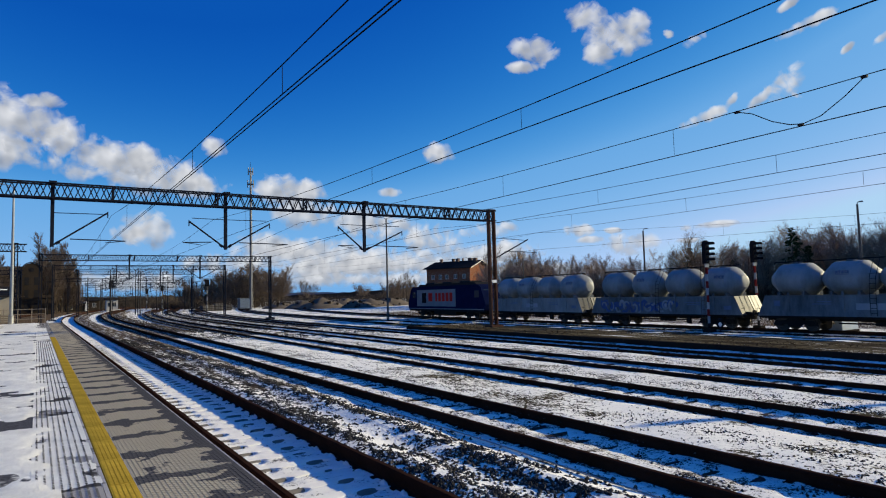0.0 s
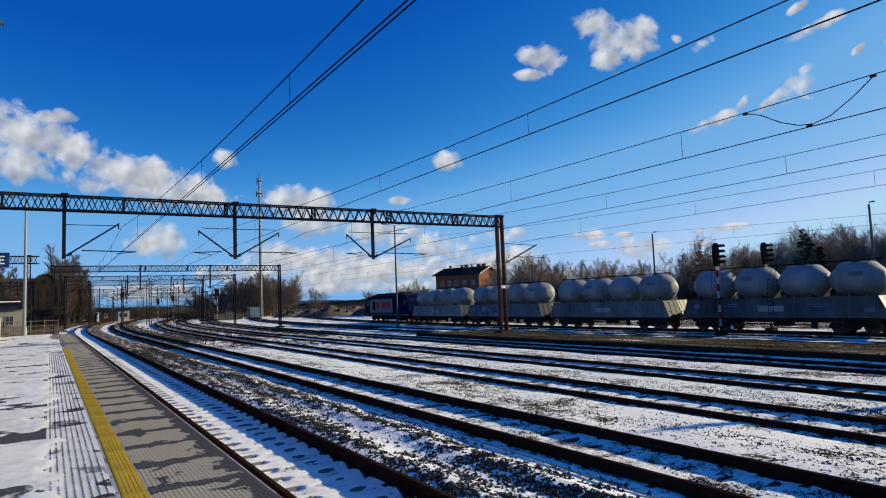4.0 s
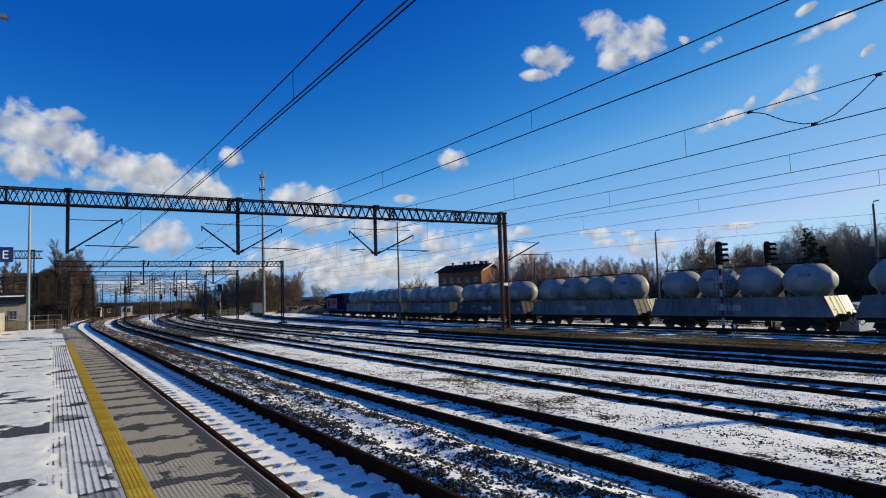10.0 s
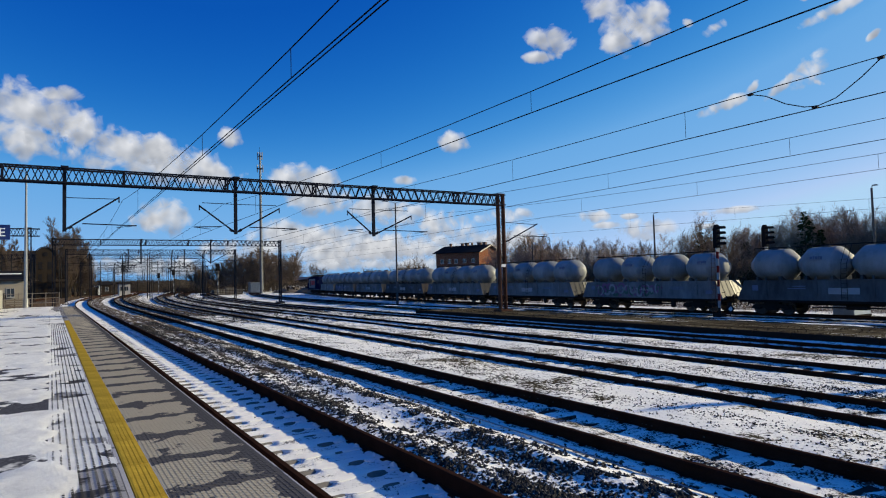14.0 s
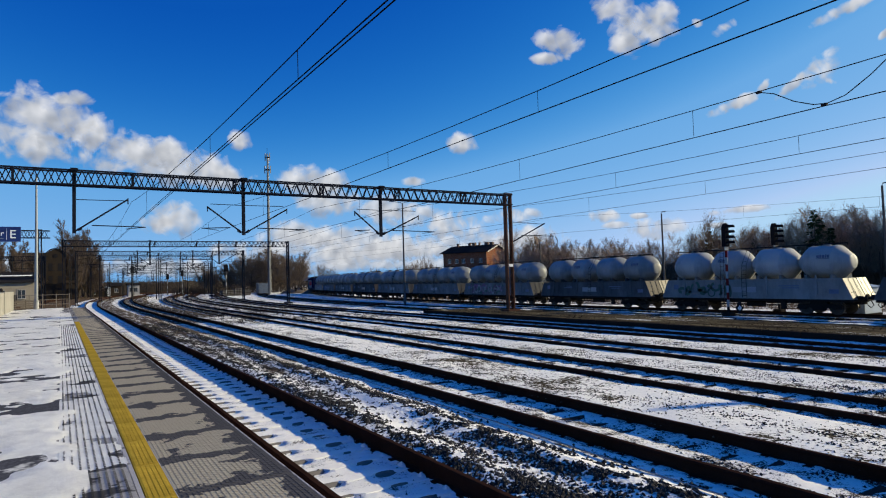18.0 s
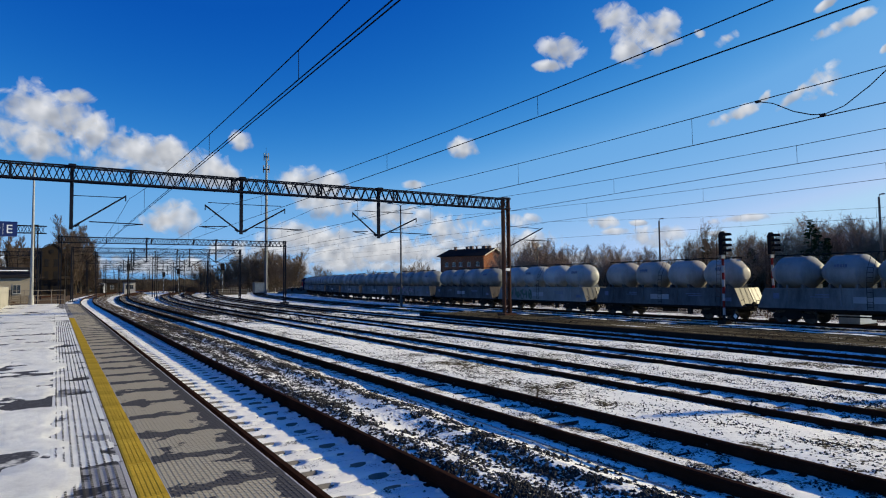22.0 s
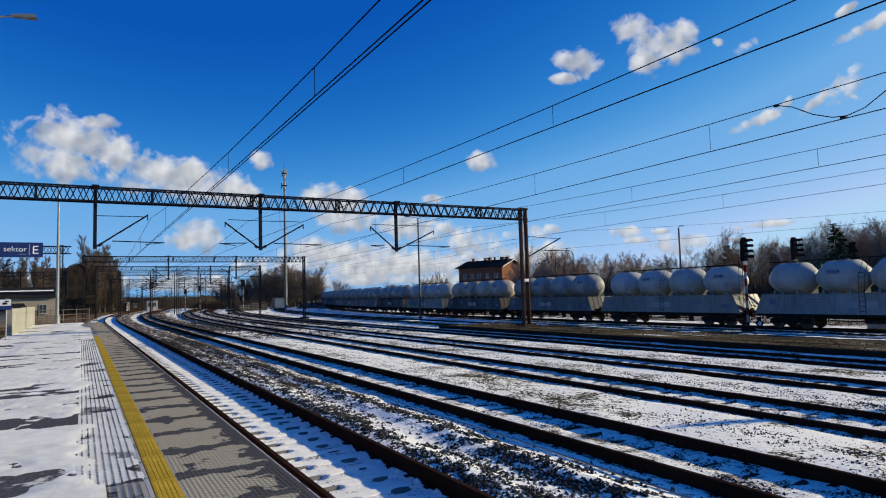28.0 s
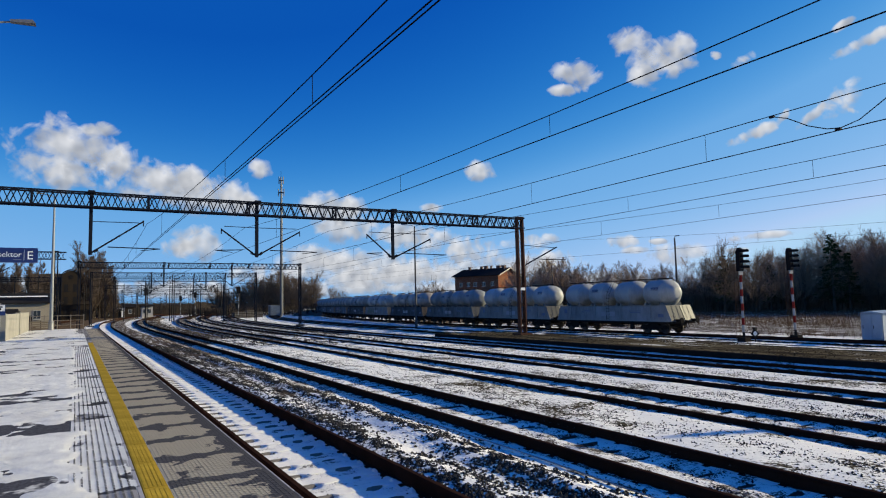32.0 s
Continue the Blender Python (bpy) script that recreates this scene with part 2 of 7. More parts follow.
def ballast_mat(name, cut, brown=(0.10, 0.075, 0.055)):
    k = Nodes(name)
    v = k.coord(local=False)
    mid, fine, cell = k.noise(0.8, 6, 0.7, k.coord((4.5, 0.45, 1), False)), k.noise(9, 5, 0.75, v), k.n("TexVoronoi", Scale=16)
    k.link(v, cell.inputs["Vector"])
    dark = k.mix(k.ramp(cell.outputs["Color"], [(0.0, 0.0), (1.0, 1.0)]), tuple(x * 0.3 for x in brown), brown)
    mask = k.math("ADD", k.math("MULTIPLY", mid, 0.55), k.math("MULTIPLY", fine, 0.45))
    col = k.mix(k.ramp(mask, [(cut, 0.0), (cut + 0.05, 1.0)]), dark, (0.85, 0.825, 0.75))
    return k.out(col, 0.9, 0, cell.outputs["Distance"], 0.7, 0.014)


def stone_mat():
    k = Nodes("ballast_stone")
    return k.out(k.ramp(k.island(), [(0.0, (0.014, 0.013, 0.013)), (0.6, (0.04, 0.038, 0.035)), (1.0, (0.11, 0.10, 0.09))]), 0.85)


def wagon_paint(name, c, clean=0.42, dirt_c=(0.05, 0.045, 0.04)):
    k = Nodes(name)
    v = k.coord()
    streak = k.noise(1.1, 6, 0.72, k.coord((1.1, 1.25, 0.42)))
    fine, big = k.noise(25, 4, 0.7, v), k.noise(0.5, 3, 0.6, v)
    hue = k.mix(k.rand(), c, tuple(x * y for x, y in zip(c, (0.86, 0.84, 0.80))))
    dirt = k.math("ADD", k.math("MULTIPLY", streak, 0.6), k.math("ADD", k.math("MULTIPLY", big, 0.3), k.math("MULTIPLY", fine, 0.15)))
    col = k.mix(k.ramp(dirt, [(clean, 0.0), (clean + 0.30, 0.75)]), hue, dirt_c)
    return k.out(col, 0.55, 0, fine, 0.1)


def brick_mat():
    k = Nodes("brick_wall")
    b = k.n("TexBrick", Scale=1.0)
    b.inputs["Color1"].default_value, b.inputs["Color2"].default_value = (0.14, 0.045, 0.025, 1), (0.21, 0.070, 0.036, 1)
    b.inputs["Mortar"].default_value = (0.20, 0.14, 0.10, 1)
    b.inputs["Brick Width"].default_value, b.inputs["Row Height"].default_value, b.inputs["Mortar Size"].default_value = 0.26, 0.075, 0.008
    c = k.n("TexCoord")
    sep, comb = k.n("SeparateXYZ"), k.n("CombineXYZ")
    k.link(c.outputs["Object"], sep.inputs[0])
    k.link(k.math("ADD", sep.outputs[0], sep.outputs[1]), comb.inputs[0])
    k.link(sep.outputs[2], comb.inputs[1])
    k.link(comb.outputs[0], b.inputs["Vector"])
    n = k.noise(0.7, 5, 0.65, k.coord())
    return k.out(k.mix(k.ramp(n, [(0.4, 0.0), (0.8, 0.5)]), b.outputs["Color"], (0.12, 0.07, 0.05)), 0.9, 0, b.outputs["Fac"], 0.2)


def glass_mat():
    k = Nodes("window_glass")
    return k.out((0.03, 0.04, 0.05), 0.08)


M_GROUND, M_SNOW, M_PAVE, M_STONE = snow_ground(), snow_plain(), paving(), stone_mat()
M_PANEL, M_TRODDEN = panel_mat(), trodden_snow()
M_BALLAST = ballast_mat("dark_ballast_with_snow", 0.415)
M_BALLASTFAR = ballast_mat("brown_ballast_with_snow_streaks", 0.475)
M_BALLASTBROWN = ballast_mat("bare_brown_ballast_with_snow_streaks", 0.535, (0.15, 0.115, 0.085))
M_WASTE = ballast_mat("waste_ground_with_thin_snow", 0.515, (0.085, 0.060, 0.042))
M_DIRT = ballast_mat("brown_trackside_dirt", 0.62, (0.17, 0.12, 0.08))
M_KERB = wet_concrete("kerb_concrete", (0.50, 0.47, 0.45), (0.20, 0.19, 0.19), 0.40)
M_MAST = plain("weathered_mast_steel", (0.095, 0.10, 0.11), 0.6, 0.2, 0.5, 0.25)
M_EDGE = wet_concrete("platform_edge_concrete", (0.30, 0.28, 0.27), (0.10, 0.09, 0.09), 0.42)
M_TACT = wet_concrete("tactile_concrete", (0.42, 0.40, 0.38), (0.09, 0.085, 0.085), 0.47)
M_YELLOW = plain("yellow_tactile_paint", (0.44, 0.285, 0.036), 0.85, 0, 7, 0.5, 0.3)
M_RAIL = plain("rusty_rail_steel", (0.030, 0.015, 0.011), 0.85, 0.0, 6, 0.4)
M_SLEEPER = plain("sleeper_wood", (0.055, 0.042, 0.034), 0.9, 0, 5, 0.5, 0.4)
M_SLEEPC = plain("concrete_sleeper", (0.16, 0.147, 0.132), 0.9, 0, 5, 0.3, 0.3)
M_RUST = plain("rusty_lattice_steel", (0.085, 0.045, 0.032), 0.8, 0.1, 4, 0.45)
M_GANTRY = plain("dark_gantry_steel", (0.014, 0.017, 0.026), 0.7, 0.1, 4, 0.3)
M_ZINC = plain("galvanised_steel", (0.27, 0.275, 0.28), 0.45, 0.6, 4, 0.2)
M_DARK = plain("dark_steel", (0.022, 0.022, 0.024), 0.7, 0.2, 5, 0.3)
M_WIRE = plain("tarnished_wire", (0.009, 0.010, 0.014), 0.7, 0.0, 5, 0.2)
M_TANK = wagon_paint("tank_paint", (0.232, 0.243, 0.252), 0.45)
M_SIDE = wagon_paint("wagon_side_paint", (0.20, 0.212, 0.228), 0.38, (0.022, 0.02, 0.019))
M_BOGIE = plain("grimy_bogie_steel", (0.020, 0.018, 0.017), 0.8, 0.2, 6, 0.4)
M_WHEEL = plain("wheel_steel", (0.05, 0.042, 0.038), 0.55, 0.6, 6, 0.3)
M_LOCORED = plain("red_lettering_paint", (0.48, 0.028, 0.02), 0.6, 0, 5, 0.2)
# White of the signal bands, with shade put into the colour.
M_BANDW = plain("shade_dimmed_white_band", (0.30, 0.30, 0.30), 0.7, 0, 5, 0.3)
M_BLUE = plain("blue_loco_paint", (0.006, 0.010, 0.036), 0.6, 0, 5, 0.25)
# White of the locomotive, greyed in the colour to stand for shade.
M_LOCOW = plain("shade_toned_white_paint", (0.17, 0.172, 0.182), 0.5, 0, 3, 0.2)
M_WHITE = plain("white_paint", (0.72, 0.72, 0.72), 0.5, 0, 5, 0.12)
# Signal red, darkened in the colour for its shaded look.
M_RED = plain("red_paint", (0.19, 0.022, 0.018), 0.6, 0, 5, 0.2)
M_BLACK = plain("black_paint", (0.012, 0.012, 0.014), 0.5, 0, 5, 0.2)
M_SIGN = plain("blue_sign_enamel", (0.008, 0.022, 0.12), 0.35, 0, 5, 0.1)
M_LETTER = plain("white_lettering", (0.80, 0.80, 0.80), 0.5, 0, 5, 0.05)
M_BEDSNOW = bed_snow("thin_snow_on_ballast", 0.445)
M_BEDFAR = bed_snow("patchy_snow_on_ballast", 0.54)
M_TRACKSNOW = bed_snow("speckled_track_snow", 0.392)
# Colours darkened below the sides to offset sun on the sloping ends.
M_ENDPLATE = wagon_paint("sun_offset_end_paint", (0.072, 0.067, 0.060), 0.39)
M_ENDPALER = wagon_paint("paler_sun_offset_end_paint", (0.125, 0.120, 0.110), 0.44)
M_ENDGREY = wagon_paint("grey_end_plate_paint", (0.085, 0.085, 0.083), 0.42)
M_ENDRUST = wagon_paint("rusty_end_plate_paint", (0.125, 0.088, 0.060), 0.36)
M_TANKLIGHT = wagon_paint("clean_tank_paint", (0.335, 0.342, 0.345), 0.50)
M_SIDELIGHT = wagon_paint("clean_side_paint", (0.262, 0.268, 0.275), 0.43, (0.06, 0.055, 0.05))
M_TANKRUST = wagon_paint("rust_tinged_tank_paint", (0.34, 0.30, 0.272), 0.47)
M_SIDEDARK = wagon_paint("grimy_side_paint", (0.13, 0.14, 0.155), 0.34, (0.022, 0.02, 0.019))
M_BRICK, M_GLASS = brick_mat(), glass_mat()
M_ROOF = plain("dark_roof_felt", (0.022, 0.021, 0.022), 0.9, 0, 1.5, 0.35)
M_PLASTER = plain("ochre_plaster", (0.33, 0.285, 0.215), 0.9, 0, 1.5, 0.25, 0.2)
M_BARK = plain("bare_bark", (0.062, 0.051, 0.043), 0.95, 0, 3, 0.4, 0.4)
M_TWIG = plain("bare_twigs", (0.140, 0.106, 0.082), 0.95, 0, 3, 0.4)
# Same twigs for the woods, brightened in colour against the crowns' own shade.
M_WOODTWIG = plain("brightened_bare_twigs", (0.270, 0.200, 0.155), 0.95, 0, 3, 0.4)
M_DRY = plain("dry_grass", (0.095, 0.064, 0.040), 0.95, 0, 3, 0.5)
M_BROWNBRICK = plain("brown_weathered_brick", (0.036, 0.028, 0.021), 0.95, 0, 1.2, 0.35, 0.3)
M_DARKWOOD = plain("dark_shed_boards", (0.035, 0.027, 0.021), 0.9, 0, 3, 0.35, 0.3)
M_PALEWALL = plain("pale_render", (0.45, 0.42, 0.38), 0.9, 0, 2, 0.2, 0.2)
M_NEEDLE = plain("pine_needles", (0.022, 0.035, 0.016), 0.9, 0, 3, 0.4)
# Blue-grey of distant haze is put into the colour of the hills.
M_HAZYWOOD = plain("hazy_far_wood", (0.10, 0.12, 0.17), 1.0, 0, 0.004, 0.2, 0.0)
# Shade deep among the trees is put into this near-black colour.
M_SHADYWOOD = plain("shade_dark_bare_wood", (0.026, 0.022, 0.020), 1.0, 0, 0.02, 0.35, 0.0)
M_OLDSTONE = plain("old_edge_stone", (0.024, 0.020, 0.017), 0.9, 0, 3, 0.4, 0.4)
M_PAVEDARK = wet_concrete("tactile_bars", (0.20, 0.19, 0.18), (0.07, 0.068, 0.068), 0.5)
M_DEADGRASS = plain("dead_matted_grass", (0.055, 0.042, 0.026), 0.95, 0, 3, 0.45)


def low_platform_mat():
    """Dark gravel with matted grass and thin snow lying in long streaks."""
    k = Nodes("old_platform_gravel")
    v = k.coord(local=False)
    streak, fine = k.noise(1.0, 6, 0.66, k.coord((2.6, 0.16, 1), False)), k.noise(18, 4, 0.7, v)
    dark = k.ramp(fine, [(0.3, (0.014, 0.011, 0.009)), (0.7, (0.045, 0.036, 0.026))])
    grass = k.ramp(fine, [(0.3, (0.05, 0.04, 0.024)), (0.7, (0.17, 0.14, 0.085))])
    mask = k.math("ADD", k.math("MULTIPLY", streak, 0.85), k.math("MULTIPLY", fine, 0.15))
    col = k.mix(k.ramp(mask, [(0.47, 0.0), (0.53, 1.0)]), dark, grass)
    col = k.mix(k.ramp(mask, [(0.60, 0.0), (0.625, 1.0)]), col, (0.80, 0.78, 0.71))
    return k.out(col, 0.95, 0, mask, 0.5, 0.02)


M_LOWPLAT = low_platform_mat()

for dull in (M_GANTRY, M_WIRE, M_RAIL, M_DARK, M_RUST, M_LOWPLAT, M_OLDSTONE, M_STONE, M_BOGIE, M_GROUND, M_SNOW, M_TRODDEN, M_PAVE, M_PANEL, M_BALLAST, M_BALLASTFAR, M_BALLASTBROWN, M_DIRT, M_WASTE, M_KERB, M_EDGE,
             M_TACT, M_BEDSNOW, M_BEDFAR, M_TRACKSNOW, M_SLEEPER, M_SLEEPC, M_PAVEDARK, M_BARK, M_TWIG, M_WOODTWIG, M_DRY, M_SHADYWOOD, M_HAZYWOOD, M_SIDE, M_SIDELIGHT, M_SIDEDARK, M_BLACK, M_ROOF, M_YELLOW, M_BLUE, M_LOCOW, M_BANDW, M_RED, M_LOCORED, M_BRICK, M_BROWNBRICK, M_DARKWOOD, M_NEEDLE, M_DEADGRASS):
    dull.node_tree.nodes["Principled BSDF"].inputs["Specular IOR Level"].default_value = 0.0
for satin in (M_ENDGREY, M_ENDPLATE, M_ENDPALER, M_ENDRUST):
    satin.node_tree.nodes["Principled BSDF"].inputs["Specular IOR Level"].default_value = 0.22
for satin in (M_TANK, M_TANKLIGHT, M_TANKRUST):
    satin.node_tree.nodes["Principled BSDF"].inputs["Specular IOR Level"].default_value = 0.35

# ---------------------------------------------------------------- plan
# x across the tracks, y along the platform, z = 0 at the top of the nearest rails.
# name: lateral place at y = 0, lean of the straight, start of the curve, radius, rail height
TRACKS = {
    "one": (3.36, 0.000, 80.0, 700.0, 0.00),
    "two": (7.52, 0.008, 75.0, 700.0, -0.03),
    "three": (12.12, 0.016, 60.0, 650.0, -0.13),
    "four": (16.75, 0.008, 55.0, 650.0, -0.20),
    "five": (21.80, 0.010, 50.0, 620.0, -0.27),
    "six": (31.30, 0.000, 40.0, 560.0, -0.42),
    "left_near": (-7.4, 0.000, 60.0, 900.0, -0.05),
    "left_far": (-12.0, 0.000, 60.0, 900.0, -0.05),
    "yard": (40.25, 0.000, 28.5, 500.0, -0.55),
}


def on_track(name, s, side=0.0):
    """The place and heading (radians to the right of +y) at s metres along a track."""
    x0, lean, y0, r, z = TRACKS[name]
    a0 = math.atan(lean)
    if s <= y0:
        x, y, a = x0 + lean * s, s, a0
    else:
        a = a0 + (s - y0) / r
        x = x0 + lean * y0 + r * (math.cos(a0) - math.cos(a))
        y = y0 + r * (math.sin(a) - math.sin(a0))
    return Vector((x + side * math.cos(a), y - side * math.sin(a), z)), a


def ground_z(x):
    pts = ((-4000, -0.29), (5, -0.29), (9, -0.30), (12, -0.40), (17, -0.47), (22, -0.54), (31, -0.69), (40, -0.80), (55, -0.80), (4000, -0.80))
    for (a, za), (b, zb) in zip(pts, pts[1:]):
        if x <= b:
            return za + (zb - za) * (x - a) / (b - a)
    return -0.80


# ---------------------------------------------------------------- ground
def build_ground():
    xs = sorted(set([-4000, -1500, -600, -250, -100, -50] + [round(-20 + 0.5 * i, 2) for i in range(150)] + [60, 80, 120, 200, 400, 900, 2000, 4000]))
    ys = sorted(set([-4000, -1500, -500, -150, -60] + [round(-20 + 1.0 * i, 2) for i in range(130)] + [120, 150, 200, 280, 400, 700, 1500, 4000]))
    g = Geo()
    for y in ys:
        for x in xs:
            n = 0.05 * noise.noise((x * 0.5, y * 0.5, 0)) if abs(x) < 100 else 0
            g.v.append((x, y, ground_z(x) + n))
    w = len(xs)
    g.f = [(j * w + i, j * w + i + 1, (j + 1) * w + i + 1, (j + 1) * w + i) for j in range(len(ys) - 1) for i in range(w - 1)]
    g.smooth = True
    tagged(part("ground", g, M_GROUND), "yard ground of thin snow over gravel and dry grass", "ground", kind="structure")


build_ground()

PLAT_Z, EDGE_X, PLAT_END = 0.76, 1.60, 62.0
PITCH = 1.035          # length of one platform panel


def rib_panel(ribs=22):
    """A concrete edge panel with fine low ribs along the platform."""
    g = Geo().bbox(0.0, 0.895, 0.004, PITCH - 0.004, -0.08, -0.003, 0.003)
    for i in range(ribs):
        x = 0.025 + i * 0.039
        for j in range(13):
            y = 0.022 + j * 0.0765 + (0.03 if i % 2 else 0.0)
            g.box(x, x + 0.026, y, min(y + 0.062, PITCH - 0.01), -0.003, -0.0004)
    return g


def yellow_tile():
    g = Geo().bbox(0.0, 0.206, 0.003, PITCH - 0.003, -0.08, -0.0038, 0.002)
    for i in range(5):
        x = 0.014 + i * 0.037
        g.bbox(x, x + 0.026, 0.015, PITCH - 0.015, -0.0038, -0.0020, 0.001)
    return g


def tactile_tile():
    return Geo().bbox(0.0, 0.52, 0.003, PITCH - 0.003, -0.08, -0.006, 0.003)


def tactile_bars():
    g = Geo()
    for i in range(8):
        for j in range(17):
            x, y = 0.03 + i * 0.062, 0.016 + j * 0.0595 + (0.02 if i % 2 else 0.0)
            g.box(x, x + 0.018, y, y + 0.030, -0.006, 0.001)
    return g


def snow_patch(name, seed, x0, x1, y0, y1, step, z, cut, scale, thick=0.012, fade=0.0):
    """A thin, uneven sheet of trodden snow with holes where it has melted."""
    g, index = Geo(), {}
    nx, ny = int((x1 - x0) / step), int((y1 - y0) / step)

    def depth(x, y):
        y = y - 5.5 if seed == 3 else y
        n = noise.noise((x * scale * 0.6, y * scale * 0.8, seed)) + 0.45 * noise.noise((x * scale * 2, y * scale * 2.6, seed + 5))
        n += 0.2 * noise.noise((x * scale * 9, y * scale * 6, seed + 9))
        if fade:
            n -= 0.62 * max(0.0, (x - x1) / fade + 1.0)
        return n - cut

    def vert(i, j):
        if (i, j) not in index:
            x, y = x0 + i * step, y0 + j * step
            index[i, j] = len(g.v)
            d = depth(x, y)
            g.v.append((x, y, z + max(-0.03, min(thick, d * 0.06)) + 0.004 * noise.noise((x * 7, y * 7, 3))))
        return index[i, j]

    for j in range(ny):
        for i in range(nx):
            if depth(x0 + (i + 0.5) * step, y0 + (j + 0.5) * step) > -0.42:
                g.f.append((vert(i, j), vert(i + 1, j), vert(i + 1, j + 1), vert(i, j + 1)))
    g.smooth = True
    return g


def build_platform():
    p = thing("platform", "station platform with trodden snow, ribbed panels and a yellow strip", "platform", kind="structure")
    part("platform_body", Geo().box(-3.4, 1.42, -25, PLAT_END, -0.9, PLAT_Z - 0.075), M_EDGE, p)
    part("paved_top", Geo().box(-3.4, -0.0155, -25, PLAT_END, PLAT_Z - 0.075, PLAT_Z - 0.004), M_PAVE, p, "dark grey paving")
    part("edge_kerb", Geo().bbox(1.658, 1.674, -25, PLAT_END, PLAT_Z - 0.16, PLAT_Z - 0.0025, 0.002), M_KERB, p, "pale concrete platform edge")
    part("seam_strip", Geo().box(0.51, 0.545, -25, PLAT_END, PLAT_Z - 0.075, PLAT_Z - 0.006), M_KERB, p)
    part("joint_filler", Geo().box(0.757, 0.7632, -25, PLAT_END, PLAT_Z - 0.075, PLAT_Z - 0.0035), M_KERB, p)
    part("plain_strip", Geo().box(0.552, 0.758, 35.2, PLAT_END, PLAT_Z - 0.075, PLAT_Z - 0.008), M_TACT, p)
    mats = {"ribbed_panel": M_PANEL, "yellow_tile": M_YELLOW, "tactile_tile": M_TACT, "bar_grid": M_PAVEDARK}
    shapes = {"ribbed_panel": rib_panel(), "yellow_tile": yellow_tile(), "tactile_tile": tactile_tile(), "bar_grid": tactile_bars()}
    place = {"ribbed_panel": 0.762, "yellow_tile": 0.552, "tactile_tile": -0.015, "bar_grid": -0.015}
    for name, geo in shapes.items():
        me = geo.mesh(name, mats[name])
        far_me = rib_panel(0).mesh(name, mats[name]) if name == "ribbed_panel" else me
        for i in range(-12, 60):
            y = 0.06 + i * PITCH
            if name == "yellow_tile" and y > 35:
                continue
            if y + PITCH > PLAT_END:
                continue
            if name == "bar_grid" and y > 32:
                continue
            part(name, me if y < 26 else far_me, None, p, at=pose(place[name], y, PLAT_Z))
    tagged(part("trodden_snow", snow_patch("snow", 3, -3.4, 0.24, -12, PLAT_END, 0.06, PLAT_Z, -0.21, 0.9, fade=0.35), M_TRODDEN, p), kind="stuff")
    tagged(part("trodden_snow", snow_patch("snow", 8, -0.02, 0.53, -12, 50, 0.045, PLAT_Z - 0.0065, -0.25, 1.2, 0.005), M_TRODDEN, p), kind="stuff")


build_platform()


def build_low_platform():
    p = thing("low_platform", "disused low platform with a dark gravel top and old edge stones", "platform", kind="structure")
    part("gravel_top", Geo().box(23.9, 28.9, -60, 41, -0.8, -0.10), M_LOWPLAT, p)
    me = Geo().bbox(-0.25, 0.0, 0.01, 1.49, -0.62, 0.03, 0.02).mesh("edge_stone", M_OLDSTONE)
    for i in range(50):
        part("edge_stone", me, None, p, at=pose(23.9, -33.5 + i * 1.5, -0.10, 0, 0, random.uniform(-0.3, 0.3)))
    me2 = Geo().bbox(0.0, 0.25, 0.01, 1.49, -0.62, 0.02, 0.02).mesh("edge_stone", M_OLDSTONE)
    for i in range(50):
        part("edge_stone", me2, None, p, at=pose(28.9, -33.5 + i * 1.5, -0.10, 0, 0, random.uniform(-0.3, 0.3)))
    tagged(part("snow_streak", snow_patch("snow", 21, 28.2, 28.9, -35, 40.8, 0.25, -0.095, 0.0, 0.4, 0.03), M_SNOW, p), kind="stuff")


build_low_platform()

# ---------------------------------------------------------------- tracks
RAIL = [(-0.080, -0.235), (0.080, -0.235), (0.080, -0.222), (0.014, -0.190), (0.012, -0.060), (0.039, -0.044), (0.039, -0.006), (0.032, 0.0),
        (-0.032, 0.0), (-0.039, -0.006), (-0.039, -0.044), (-0.012, -0.060), (-0.014, -0.190), (-0.080, -0.222)]

LOW_RAIL = [(u, z * 0.84) for u, z in RAIL]
FLAT_RAIL = [(u, z * 0.62) for u, z in RAIL]


def sweep(name, side, outline, s0, s1, step):
    g = Geo()
    n, k = len(outline), max(2, int((s1 - s0) / step) + 1)
    for i in range(k):
        p, a = on_track(name, s0 + (s1 - s0) * i / (k - 1), side)
        g.v += [(p.x + u * math.cos(a), p.y - u * math.sin(a), p.z + z) for u, z in outline]
    for i in range(k - 1):
        g.f += [(i * n + (j + 1) % n, (i + 1) * n + (j + 1) % n, (i + 1) * n + j, i * n + j) for j in range(n)]
    g.f += [tuple(range(n)), tuple(reversed(range((k - 1) * n, k * n)))]
    return g


def sleeper_mesh(material, h):
    return Geo().bbox(-1.28, 1.28, -0.13, 0.13, -0.40, h, 0.045).mesh("sleeper", material)


